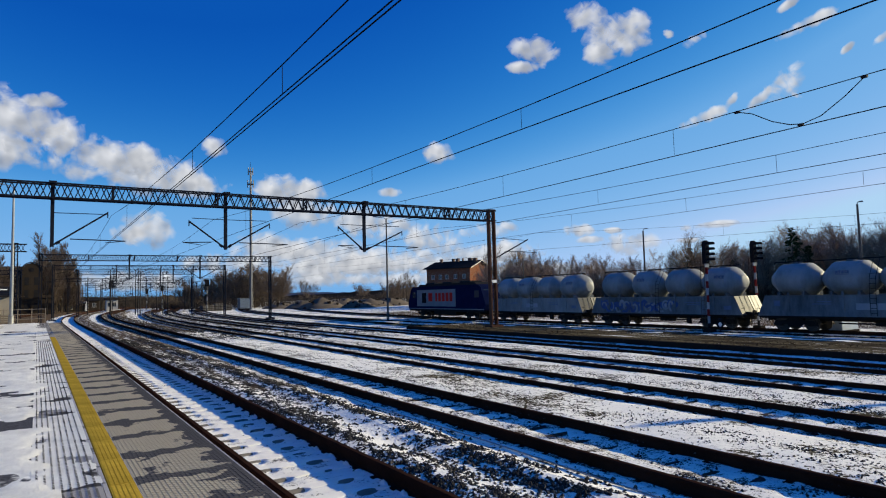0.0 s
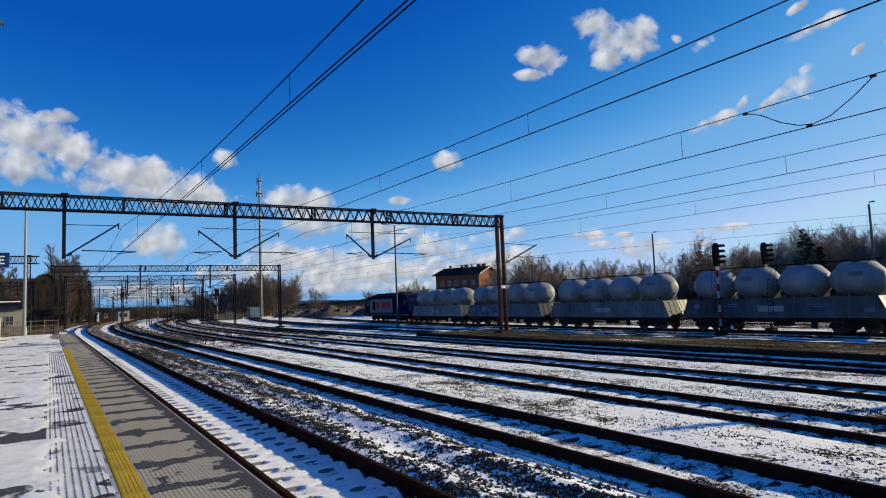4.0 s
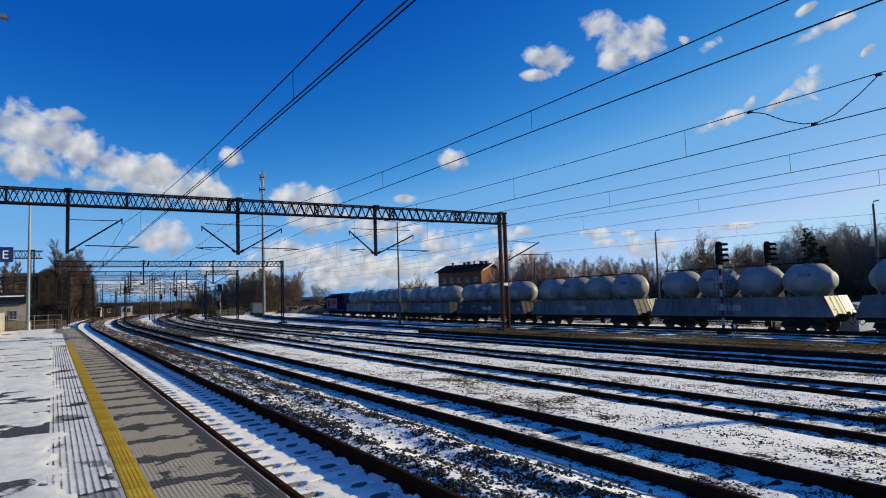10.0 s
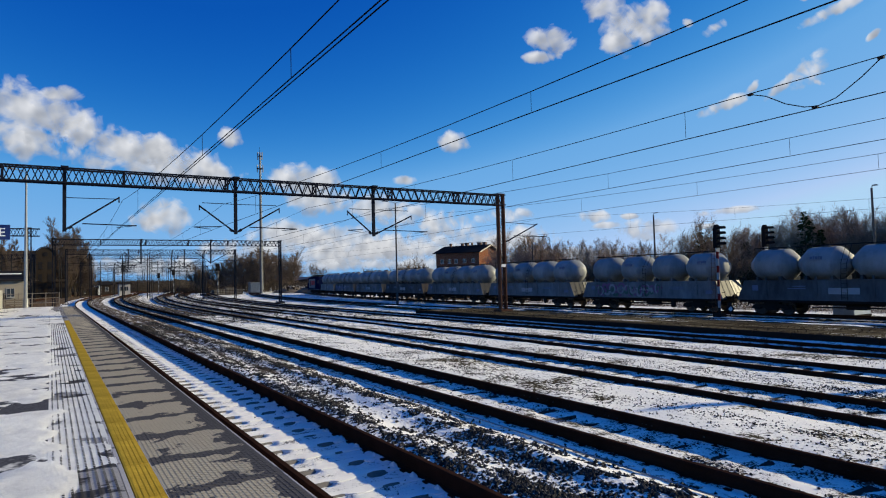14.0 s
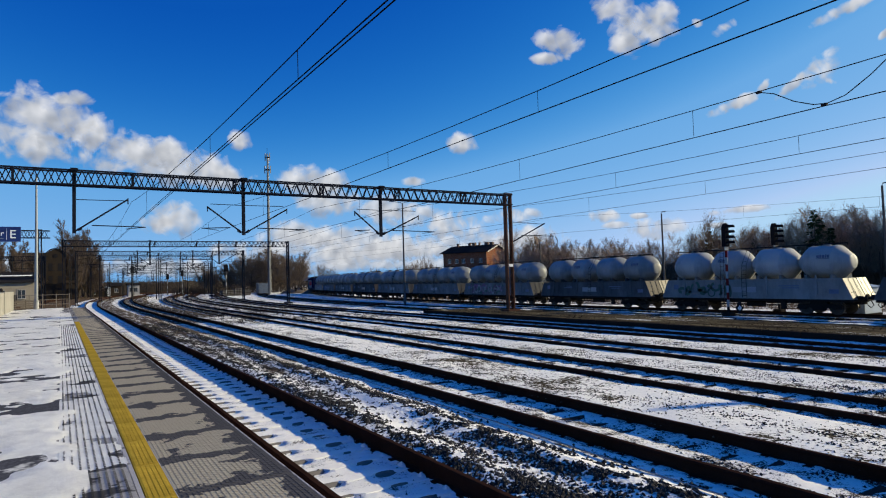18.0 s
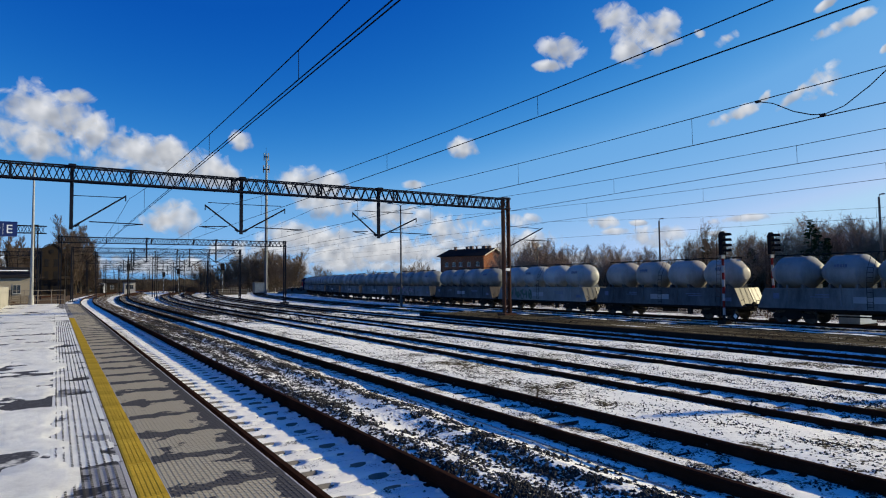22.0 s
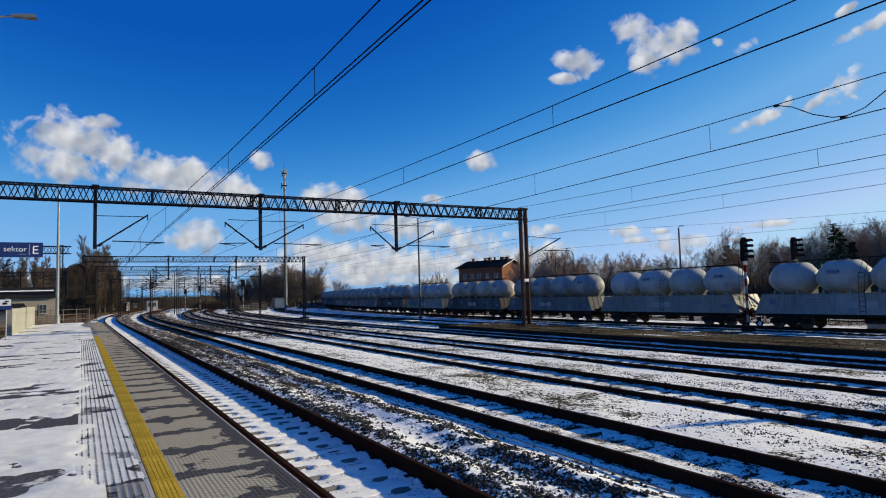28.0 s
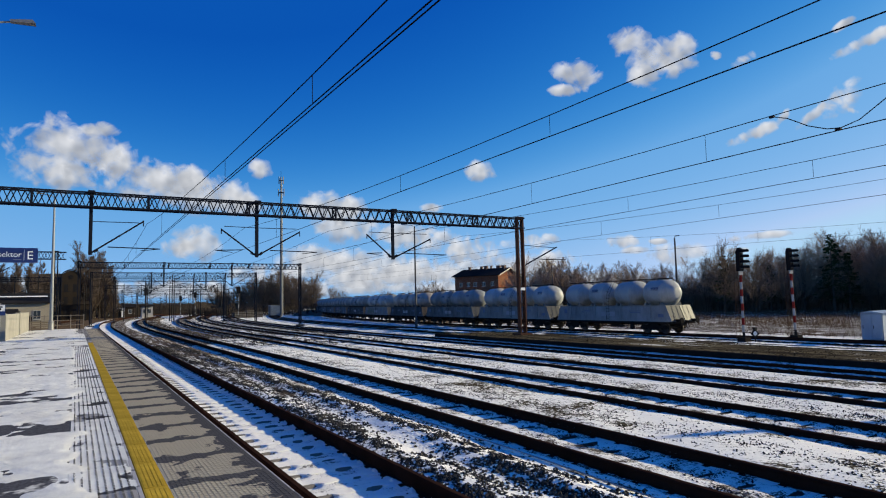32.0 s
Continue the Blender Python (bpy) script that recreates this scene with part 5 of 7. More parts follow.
# ---------------------------------------------------------------- masts, lamps and signals
def lamp_post(x, y, base, top, heads, lean=0.0, material=None, r=(0.10, 0.055), label="", arm=0.7, head=0.62):
    """heads: directions in degrees from +x in which short arms reach."""
    t = thing("street_lamp", label or "tall grey lamp post beside the yard", "lamp post", pose(x, y, base, 0, lean, 0), group="lamp posts")
    h = top - base
    material = material or M_ZINC
    part("pole", Geo().tube([(0, 0, -0.3), (0, 0, h * 0.5), (0, 0, h)], (r[0], (r[0] + r[1]) / 2, r[1]), 10), material, t)
    part("base_sleeve", Geo().lathe([(r[0] + 0.04, -0.05), (r[0] + 0.04, 0.7), (r[0], 0.75)], 12), material, t)
    for a in heads:
        c, s = math.cos(radians(a)), math.sin(radians(a))
        part("arm", Geo().tube([(0, 0, h - 0.05), (c * arm * 0.3, s * arm * 0.3, h + 0.10), (c * arm, s * arm, h + 0.18)], 0.03, 6), material, t)
        m = pose(c * arm, s * arm, h + 0.18, 0, -6, a)
        head_l = head
        shape = Geo().add([m @ Vector(p) for p in ((0, -0.07, -0.02), (head_l, -0.13, -0.03), (head_l, 0.13, -0.03), (0, 0.07, -0.02), (0, -0.05, 0.06), (head_l - 0.07, -0.09, 0.09), (head_l - 0.07, 0.09, 0.09), (0, 0.05, 0.06))],
                         [(3, 2, 1, 0), (4, 5, 6, 7), (0, 1, 5, 4), (1, 2, 6, 5), (2, 3, 7, 6), (3, 0, 4, 7)])
        part("lamp_head", shape, M_LAMPHEAD, t, "grey lamp head, unlit")
    return t


M_LAMPHEAD = plain("lamp_head_grey", (0.17, 0.17, 0.17), 0.5, 0.2, 6, 0.2)
M_CONCP = plain("concrete_pole", (0.075, 0.07, 0.067), 0.9, 0, 4, 0.25, 0.3)
lamp_post(-1.72, 60.8, PLAT_Z, 11.85, (180,), material=M_ZINC, r=(0.15, 0.07), label="tall galvanised lamp post standing on the platform")
lamp_post(-2.25, 21.0, PLAT_Z, 10.45, (0,), material=M_ZINC, r=(0.13, 0.06), label="galvanised platform lamp post carrying a blue sector sign", arm=0.45)
lamp_post(35.9, 67.5, -0.6, 11.7, (-30, 150), material=M_CONCP, r=(0.13, 0.08), label="twin-headed concrete lamp post between the tracks", arm=0.9, head=0.75)
lamp_post(55.0, 44.3, -0.8, 8.55, (-20,), material=M_CONCP, r=(0.12, 0.08), label="concrete lamp post behind the yard track", arm=0.12, head=0.40)
lamp_post(55.0, 23.2, -0.8, 8.60, (-20,), material=M_CONCP, r=(0.12, 0.08), label="concrete lamp post behind the yard track", arm=0.12, head=0.40)
lamp_post(74.0, 86.6, -0.8, 8.3, (20,), material=M_CONCP, r=(0.12, 0.08), label="concrete lamp post before the woods", arm=0.6)
lamp_post(37.16, 0.54, -0.7, 8.60, (160,), material=M_CONCP, r=(0.19, 0.15), label="concrete lamp post beside the yard track", arm=0.5)


def sector_sign():
    t = thing("platform_sign", "blue platform sign with a white sector letter", "sign", pose(-2.0, 20.85, 3.92))
    part("board", Geo().bbox(-1.05, 1.05, -0.03, 0.03, -0.21, 0.205, 0.01), M_SIGN, t)
    part("bracket", Geo().tube([(-0.25, 0.03, 0.1), (-0.25, 0.15, 0.1)], 0.03, 6).tube([(-0.25, 0.03, -0.1), (-0.25, 0.15, -0.1)], 0.03, 6), M_ZINC, t)

    def words(text, size, x, z):
        cu = bpy.data.curves.new("lettering", "FONT")
        cu.body, cu.size, cu.extrude, cu.align_x = text, size, 0.002, "LEFT"
        ob = new("lettering", cu)
        cu.materials.append(M_LETTER)
        ob.parent, ob.matrix_basis = t, pose(x, -0.034, z, 90, 0, 0)
        return ob

    words("sektor", 0.205, 0.13, -0.05)
    words("E", 0.33, 0.785, -0.115)
    part("small_lettering", Geo().box(0.48, 0.66, -0.036, -0.031, -0.135, -0.12), M_ZINC, t, "unreadable small line")
    part("divider", Geo().box(0.722, 0.730, -0.036, -0.031, -0.16, 0.15), M_LETTER, t)


sector_sign()


def small_sign():
    t = thing("notice_sign", "small blue and white pictogram notice on a thin post", "sign", pose(-3.2, 37.5, PLAT_Z))
    part("post", Geo().tube([(0, 0, 0), (0, 0, 2.0)], 0.03, 6), M_ZINC, t)
    part("board", Geo().box(-0.3, 0.22, -0.05, -0.03, 1.42, 1.95), M_SIGN, t)
    part("white_field", Geo().box(-0.28, 0.2, -0.058, -0.05, 1.62, 1.93), M_WHITE, t)
    part("pictogram", Geo().box(-0.15, 0.05, -0.064, -0.058, 1.68, 1.78).box(-0.06, 0.1, -0.064, -0.058, 1.80, 1.87), M_BLACK, t)


small_sign()


def platform_wall():
    t = thing("parapet_wall", "pale concrete parapet wall along the platform edge", "wall", pose(-3.36, 41.0, PLAT_Z))
    for i in range(2):
        part("panel", Geo().bbox(-0.10, 0.10, i * 10.2 + 0.10, i * 10.2 + 10.1, 0.0, 1.46 + 0.04 * i, 0.02), M_FENCE, t)
        part("post", Geo().bbox(-0.14, 0.14, i * 10.2 - 0.10, i * 10.2 + 0.10, 0.0, 1.52, 0.02), M_FENCE, t)


M_FENCE = plain("pale_fence_concrete", (0.24, 0.228, 0.20), 0.9, 0, 3, 0.3, 0.3)
platform_wall()


def colour_signal(x, y, base, top, lean=0.0, bands=True):
    t = thing("railway_signal", "light signal with four hooded lamps on a red and white post", "railway signal", pose(x, y, base, 0, lean, 0), group="light signals")
    h = top - base
    zt = h - 1.75
    n = 9
    for i in range(n):
        z0, z1 = zt * i / n, zt * (i + 1) / n
        m = M_DARK if i == 0 else (M_BANDW if i % 2 else M_RED)
        part("post_band", Geo().lathe([(0.085, z0), (0.085, z1)], 12), m, t)
    part("foot", Geo().bbox(-0.3, 0.3, -0.3, 0.3, -0.35, 0.12, 0.03), M_OLDSTONE, t)
    part("mast_top", Geo().lathe([(0.06, zt), (0.06, zt + 0.25)], 10).box(-0.2, 0.2, -0.06, 0.0, zt, zt + 0.3), M_BANDW, t)
    head = part("signal_head", Geo().bbox(-0.22, 0.22, -0.12, 0.14, zt + 0.25, h - 0.1, 0.03).lathe([(0.22, 0), (0.22, 0.2)], 14, pose(0, -0.1, h - 0.12, -90, 0, 0)), M_BLACK, t)
    for k in range(4):
        z = zt + 0.48 + k * 0.36
        g = Geo()
        v = []
        for j in range(7):
            a = radians(-10 + j * 200 / 6)
            for yy, rr in ((-0.12, 0.17), (-0.62, 0.14)):
                v.append((rr * math.cos(a), yy, z + rr * math.sin(a)))
                v.append(((rr - 0.012) * math.cos(a), yy, z + (rr - 0.012) * math.sin(a)))
        f = []
        for j in range(6):
            b = j * 4
            f += [(b, b + 2, b + 6, b + 4), (b + 1, b + 5, b + 7, b + 3), (b + 2, b + 3, b + 7, b + 6)]
        g.add(v, f)
        part("hood", g, M_BLACK, head)
        part("lens", Geo().lathe([(0.10, 0), (0.06, 0.03)], 12, pose(0, -0.12, z, 90, 0, 0)), M_GLASS, head)
    lad = Geo()
    for xx in (-0.20, 0.20):
        lad.tube([(xx, 0.42, 0), (xx, 0.30, h - 0.6)], 0.016, 4)
    for k in range(int((h - 0.6) / 0.3)):
        lad.beam((-0.2, 0.42 - 0.12 * k * 0.3 / h, 0.2 + k * 0.3), (0.2, 0.42 - 0.12 * k * 0.3 / h, 0.2 + k * 0.3), 0.02)
    part("ladder", lad, M_RUST, t)
    return t


colour_signal(38.25, 25.7, -0.62, 5.40, 0.5)
colour_signal(43.9, 25.5, -0.70, 5.50, -1.5)


def far_signal(x, y, base, top):
    t = thing("railway_signal", "distant black light signal on a banded post", "railway signal", pose(x, y, base), group="light signals")
    h = top - base
    for i in range(7):
        part("post_band", Geo().lathe([(0.09, (h - 1.6) * i / 7), (0.09, (h - 1.6) * (i + 1) / 7)], 8), M_BANDW if i % 2 else M_CONCP, t)
    part("signal_head", Geo().bbox(-0.4, 0.4, -0.15, 0.15, h - 1.6, h, 0.1), M_BLACK, t)


far_signal(31.5, 144, -0.5, 6.8)
far_signal(29.5, 190, -0.5, 6.6)
far_signal(27.6, 205, -0.5, 6.0)
far_signal(14.5, 165, -0.4, 7.2)


def diamond_marker():
    t = thing("shunting_marker", "small black and white diamond marker on a short post", "railway sign", pose(38.4, 25.0, -0.72))
    part("post", Geo().tube([(0, 0, -0.1), (0, 0, 0.6)], 0.03, 6), M_DARK, t)
    part("lamp_box", Geo().bbox(-0.10, 0.10, -0.08, 0.08, 0.72, 0.92, 0.02), M_DARK, t)
    part("diamond", Geo().prism([(-0.27, 0.5), (0.0, 0.14), (0.27, 0.5), (0.0, 0.86)], -0.02, 0.02, pose(0, 0, 0, 0, 0, 55)), M_BLACK, t)
    part("white_field", Geo().prism([(-0.14, 0.5), (0.0, 0.32), (0.14, 0.5), (0.0, 0.68)], -0.026, 0.026, pose(0, 0, 0, 0, 0, 55)), M_WHITE, t)


diamond_marker()


def relay_cabinet():
    t = thing("relay_cabinet", "weathered pale blue-grey metal trackside cabinet", "cabinet", pose(43.6, 20.0, -0.75))
    part("plinth", Geo().box(-1.1, 1.1, -0.75, 0.6, -0.2, 0.1), M_OLDSTONE, t)
    b = part("body", Geo().bbox(-1.05, 1.05, -0.7, 0.55, 0.1, 1.75, 0.02), M_CAB, t)
    part("roof", Geo().prism([(-0.82, 1.75), (-0.05, 1.90), (0.66, 1.75)], -1.15, 1.15), M_CAB, t)
    for y0 in (-0.66, -0.06):
        d = part("door", Geo().box(-1.075, -1.05, y0, y0 + 0.56, 0.16, 1.68), M_CAB, b)
        part("handle", Geo().box(-1.10, -1.075, y0 + 0.47, y0 + 0.50, 0.8, 1.0), M_DARK, d)


M_CAB = plain("cabinet_paint", (0.24, 0.30, 0.38), 0.5, 0.1, 3, 0.25)
relay_cabinet()


def radio_mast():
    t = thing("radio_mast", "tall slender grey radio mast with small antennas", "mast", pose(50.6, 177.0, -0.8))
    part("shaft", Geo().tube([(0, 0, 0), (0, 0, 20), (0, 0, 40.2)], (0.40, 0.33, 0.21), 12), M_MAST, t)
    part("ladder", Geo().tube([(0.55, 0, 1), (0.3, 0, 39)], 0.06, 4), M_ZINC, t)
    for z, r in ((35.6, 0.9), (39.2, 0.7)):
        part("platform_ring", Geo().lathe([(0.25, z), (r, z), (r, z + 0.12), (0.25, z + 0.12)], 14), M_DARK, t)
        for a in (10, 130, 250):
            c, s = math.cos(radians(a)), math.sin(radians(a))
            part("antenna", Geo().box(-0.12, 0.12, -0.08, 0.08, z - 0.9, z + 1.3, pose(c * r, s * r, 0, 0, 0, a)), M_LAMPHEAD, t)
    part("aerial", Geo().tube([(0, 0, 40), (0, 0, 42)], 0.05, 5), M_DARK, t)


radio_mast()

# ---------------------------------------------------------------- buildings
def window_at(parent, w, h, m, frame_mat, bars=1):
    """A recessed window: pane, frame and sill, at the pose m (x along the wall, y out of it)."""
    f = part("window", Geo().box(-w / 2 - 0.06, -w / 2, -0.02, 0.05, -0.06, h + 0.06).box(w / 2, w / 2 + 0.06, -0.02, 0.05, -0.06, h + 0.06)
             .box(-w / 2, w / 2, -0.02, 0.05, h, h + 0.06).box(-w / 2, w / 2, -0.02, 0.05, -0.06, 0.0).box(-0.025, 0.025, -0.01, 0.04, 0, h), frame_mat, parent, at=m)
    part("pane", Geo().box(-w / 2, w / 2, 0.0, 0.012, 0, h), M_GLASS, f)
    part("sill", Geo().box(-w / 2 - 0.12, w / 2 + 0.12, 0.0, 0.14, -0.14, -0.06), frame_mat, f)


def brick_house():
    az = math.atan2(-0.45, 0.89)
    c = Vector((0.7165, 1.0, 0)) * 122.0
    # local +y runs from the gable end away along the house, local x across it
    t = thing("brick_house", "old two-storey red brick railway house with dark roof and chimneys", "house", pose(c.x, c.y, -0.8, 0, 0, 26.8))
    L, W, E, A = 12.2, 10.8, 9.3, 10.9
    body = part("wall", Geo().box(0, W, 0, L, -0.5, E).add([(0, 0, E), (W, 0, E), (W / 2, 0, A), (0, L, E), (W, L, E), (W / 2, L, A)], [(0, 1, 2), (5, 4, 3)]), M_BRICK, t)
    for k in range(2):
        sgn = 1 if k else -1
        x0, x1 = (W / 2, W + 0.7) if k else (-0.7, W / 2)
        z0, z1 = (A + 0.12, E - 0.22) if k else (E - 0.22, A + 0.12)
        g = Geo().add([(x0, -0.7, z0), (x1, -0.7, z1), (x1, L + 0.7, z1), (x0, L + 0.7, z0), (x0, -0.7, z0 + 0.16), (x1, -0.7, z1 + 0.16), (x1, L + 0.7, z1 + 0.16), (x0, L + 0.7, z0 + 0.16)],
                      [(3, 2, 1, 0), (4, 5, 6, 7), (0, 1, 5, 4), (1, 2, 6, 5), (2, 3, 7, 6), (3, 0, 4, 7)])
        part("roof", g, M_ROOF, t)
        part("gable_board", Geo().beam((x0, -0.74, z0 + 0.04), (x1, -0.74, z1 + 0.04), 0.06, 0.26), M_PALE, t)
    for x, y, w in ((5.4, 1.2, 0.8), (5.4, 2.6, 0.9), (5.0, 6.0, 0.8), (5.6, 7.6, 0.6), (4.6, 10.5, 0.5), (5.2, 4.6, 0.35)):
        ch = part("chimney", Geo().box(x - w / 2, x + w / 2, y - w / 2, y + w / 2, A - 1.0, A + 0.75), M_ROOFBRICK, t)
        part("chimney_cap", Geo().box(x - w / 2 - 0.08, x + w / 2 + 0.08, y - w / 2 - 0.08, y + w / 2 + 0.08, A + 0.75, A + 0.88), M_ROOFBRICK, ch)
    for row, z in enumerate((1.4, 4.2, 6.7)):
        for i, y in enumerate((1.6, 4.0, 6.4, 8.3, 10.4)):
            window_at(body, 0.75, 1.15 if row < 2 else 0.9, pose(0, y, z, 0, 0, 90), M_PALE)
    for z in (1.4, 4.2):
        for x in (2.6, 8.2):
            window_at(body, 0.9, 1.4, pose(x, 0, z, 0, 0, 180), M_PALE)
    part("cornice", Geo().box(-0.12, 0.0, -0.1, L + 0.1, E - 0.5, E - 0.3), M_BRICK, t)


M_PALE = plain("pale_painted_wood", (0.40, 0.38, 0.34), 0.7, 0, 4, 0.15)
M_ROOFBRICK = plain("sooty_chimney_brick", (0.09, 0.05, 0.04), 0.9, 0, 4, 0.4)
brick_house()


def low_building(x0, x1, y0, y1, h, roof_h, wall, roof, label, windows=(), door=None, name="low_building", category="building", over=0.4):
    t = thing(name, label, category, pose(x0, y0, -0.5))
    w, d = x1 - x0, y1 - y0
    body = part("wall", Geo().box(0, w, 0, d, -0.3, h), wall, t)
    part("roof", Geo().prism([(-over, h), (d / 2, h + roof_h), (d + over, h), (d + over, h + 0.15), (d / 2, h + roof_h + 0.17), (-over, h + 0.15)], -over, w + over), roof, t)
    part("gable", Geo().prism([(0, h), (d, h), (d / 2, h + roof_h)], 0.02, w - 0.02), wall, t)
    for x in windows:
        window_at(body, 0.9, 1.2, pose(x, 0, h * 0.42, 0, 0, 180), M_PALE)
    for y in (d * 0.3, d * 0.65):
        window_at(body, 0.9, 1.2, pose(w, y, h * 0.42, 0, 0, -90), M_PALE)
    if door:
        part("door", Geo().box(door - 0.6, door + 0.6, -0.05, 0.0, 0.0, 2.2), M_DARK, body)
    return t


station = low_building(-17.0, -3.4, 112, 124, 4.0, 1.5, M_PLASTER, M_ROOF, "long low ochre-plastered station building with a dark roof", (2, 4.5, 7, 9.5, 12), 10.8)
part("roof_snow", Geo().prism([(0.6, 4.30), (2.4, 4.75), (2.4, 4.80), (0.6, 4.35)], 1.0, 9.5), M_SNOW, station, "thin streak of snow")
part("roof_snow", Geo().prism([(3.4, 5.02), (4.0, 5.17), (4.0, 5.22), (3.4, 5.07)], 5.5, 13.2), M_SNOW, station, "thin streak of snow")
low_building(-13.5, -6.6, 92, 97, 2.3, 0.7, M_PLASTER, M_ROOF, "small plastered shed with a felt roof", (2.0, 4.2))
low_building(-34.0, -11.5, 150, 160, 5.2, 2.2, M_PALEWALL, M_ROOF, "long pale goods building with a dark roof", (3, 7, 11, 15, 19))
low_building(-10.6, -2.4, 186, 205, 9.3, 3.2, M_DARKWOOD, M_ROOF, "tall dark engine hall with a dark roof", (2, 4, 6))
low_building(7.2, 12.0, 215, 222, 2.3, 0.5, M_BROWNBRICK, M_ROOF, "low brown brick trackside hut", (1.2,))
shed = low_building(10.9, 16.8, 230, 236, 3.3, 1.0, M_DARKWOOD, M_ROOF, "dark wooden shed with a bright white door", (4.6,))
part("white_door", Geo().box(0.9, 2.9, -0.08, -0.01, 0.1, 3.2), M_WHITE, shed, "white sunlit door")
low_building(17.2, 20.2, 208, 212, 3.4, 0.5, M_PALEWALL, M_ROOF, "pale signal cabin beside the curve", (0.8, 2.0))


def round_gable_house():
    """A brick end wall with a rounded top, rows of tall windows and a barrel roof behind it."""
    t = thing("railway_building", "tall weathered brown brick railway building with a rounded gable", "building", pose(-3.1, 176, -0.5))
    arc = [(2.0 + 2.0 * math.cos(a), 10.6 + 1.9 * math.sin(a)) for a in np.linspace(0, math.pi, 13)]
    turn = pose(0, 0, 0, 0, 0, 90)
    wall = part("wall", Geo().prism([(-4.0, -0.3), *[(-y, z) for y, z in arc], (0.0, -0.3)], 0.0, 14.0, turn), M_BROWNBRICK, t)
    rim = [(2.0 + 2.15 * math.cos(a), 10.6 + 2.05 * math.sin(a), -0.05) for a in np.linspace(0, math.pi, 13)]
    g = Geo()
    for a, b in zip(rim, rim[1:]):
        g.beam((a[0], -0.06, a[1]), (b[0], -0.06, b[1]), 0.16, 0.22)
    part("coping", g, M_ROOF, t)
    for z in (1.4, 4.4, 7.4):
        for x in (1.0, 2.9):
            part("window", Geo().box(x - 0.4, x + 0.4, -0.02, 0.03, z, z + 1.7).box(x - 0.46, x + 0.46, -0.05, 0.0, z - 0.12, z), M_ROOF, wall, "dark blind window")
    part("window_round", Geo().lathe([(0.5, 0), (0.5, 0.05), (0.35, 0.06)], 14, pose(2.0, -0.01, 10.9, 90, 0, 0)), M_ROOF, wall)
    part("lean_to", Geo().box(4.05, 6.4, 1.0, 6.0, -0.3, 4.2).prism([(0.8, 4.2), (6.2, 4.2), (6.2, 5.0), (0.8, 4.4)], 4.05, 6.6), M_DARKWOOD, t)


round_gable_house()


def end_railing(x0, x1, y, step, label):
    t = thing("railing", label, "railing", pose(x0, y, PLAT_Z))
    n = max(1, round((x1 - x0) / step))
    for i in range(n + 1):
        part("post", Geo().bbox((x1 - x0) * i / n - 0.03, (x1 - x0) * i / n + 0.03, -0.03, 0.03, 0.0, 1.22, 0.01), M_RAILING, t)
    for z in (0.35, 0.75, 1.15):
        part("rail", Geo().tube([(0, 0, z), (x1 - x0, 0, z)], 0.026, 6), M_RAILING, t)


M_RAILING = plain("weathered_railing_paint", (0.20, 0.165, 0.13), 0.8, 0.1, 4, 0.3)
end_railing(-3.2, 0.62, 61.9, 0.95, "brown-grey tubular railing across the end of the platform")


def board_fence(x0, x1, y, h):
    t = thing("board_fence", "low weathered board fence beside the side tracks", "fence", pose(x0, y, -0.25), group="trackside fences")
    n = int((x1 - x0) / 2.0)
    for i in range(n + 1):
        part("post", Geo().bbox(i * 2.0 - 0.05, i * 2.0 + 0.05, -0.05, 0.05, -0.1, h + 0.1, 0.01), M_DARKWOOD, t)
    for k in range(4):
        part("board", Geo().box(0, n * 2.0, -0.075, -0.05, h * (0.12 + 0.23 * k), h * (0.27 + 0.23 * k)), M_FENCEWOOD, t)


M_FENCEWOOD = plain("weathered_fence_boards", (0.17, 0.135, 0.10), 0.95, 0, 3, 0.35, 0.3)
board_fence(-26.0, -4.2, 79.0, 1.1)
board_fence(-20.0, -2.0, 99.5, 1.2)


def container_hut():
    t = thing("equipment_container", "grey metal equipment container beside the mast", "container", pose(48.6, 181.0, -0.8))
    g = Geo().box(0, 3.4, 0, 2.4, 0.2, 3.1)
    part("body", g, M_MAST, t)
    for i in range(12):
        part("rib", Geo().box(0.12 + i * 0.28, 0.22 + i * 0.28, -0.04, 0.0, 0.3, 3.0), M_CAB, t)
    part("roof", Geo().box(-0.1, 3.5, -0.1, 2.5, 3.1, 3.22), M_ZINC, t)
    part("skid", Geo().box(0.2, 3.2, 0.1, 2.3, -0.05, 0.2), M_DARK, t)



container_hut()


def sleeper_stack(x, y, n, rows, turn):
    t = thing("sleeper_stack", "stack of pale concrete sleepers with snow", "sleeper stack", pose(x, y, -0.8, 0, 0, turn), group="stacks of sleepers")
    for r in range(rows):
        for i in range(n):
            part("sleeper", Geo().bbox(i * 0.42, i * 0.42 + 0.28, 0, 2.5, r * 0.42, r * 0.42 + 0.24, 0.02), M_SLEEPC, t)
        part("batten", Geo().box(0, n * 0.42, 0.5, 0.62, r * 0.42 + 0.24, r * 0.42 + 0.42), M_SLEEPER, t)
        part("batten", Geo().box(0, n * 0.42, 1.9, 2.02, r * 0.42 + 0.24, r * 0.42 + 0.42), M_SLEEPER, t)


for x, y, n, r, a in ((36.3, 170, 7, 4, 5), (39.6, 171, 5, 5, 2), (42.5, 172, 4, 4, -4)):
    sleeper_stack(x, y, n, r, a)


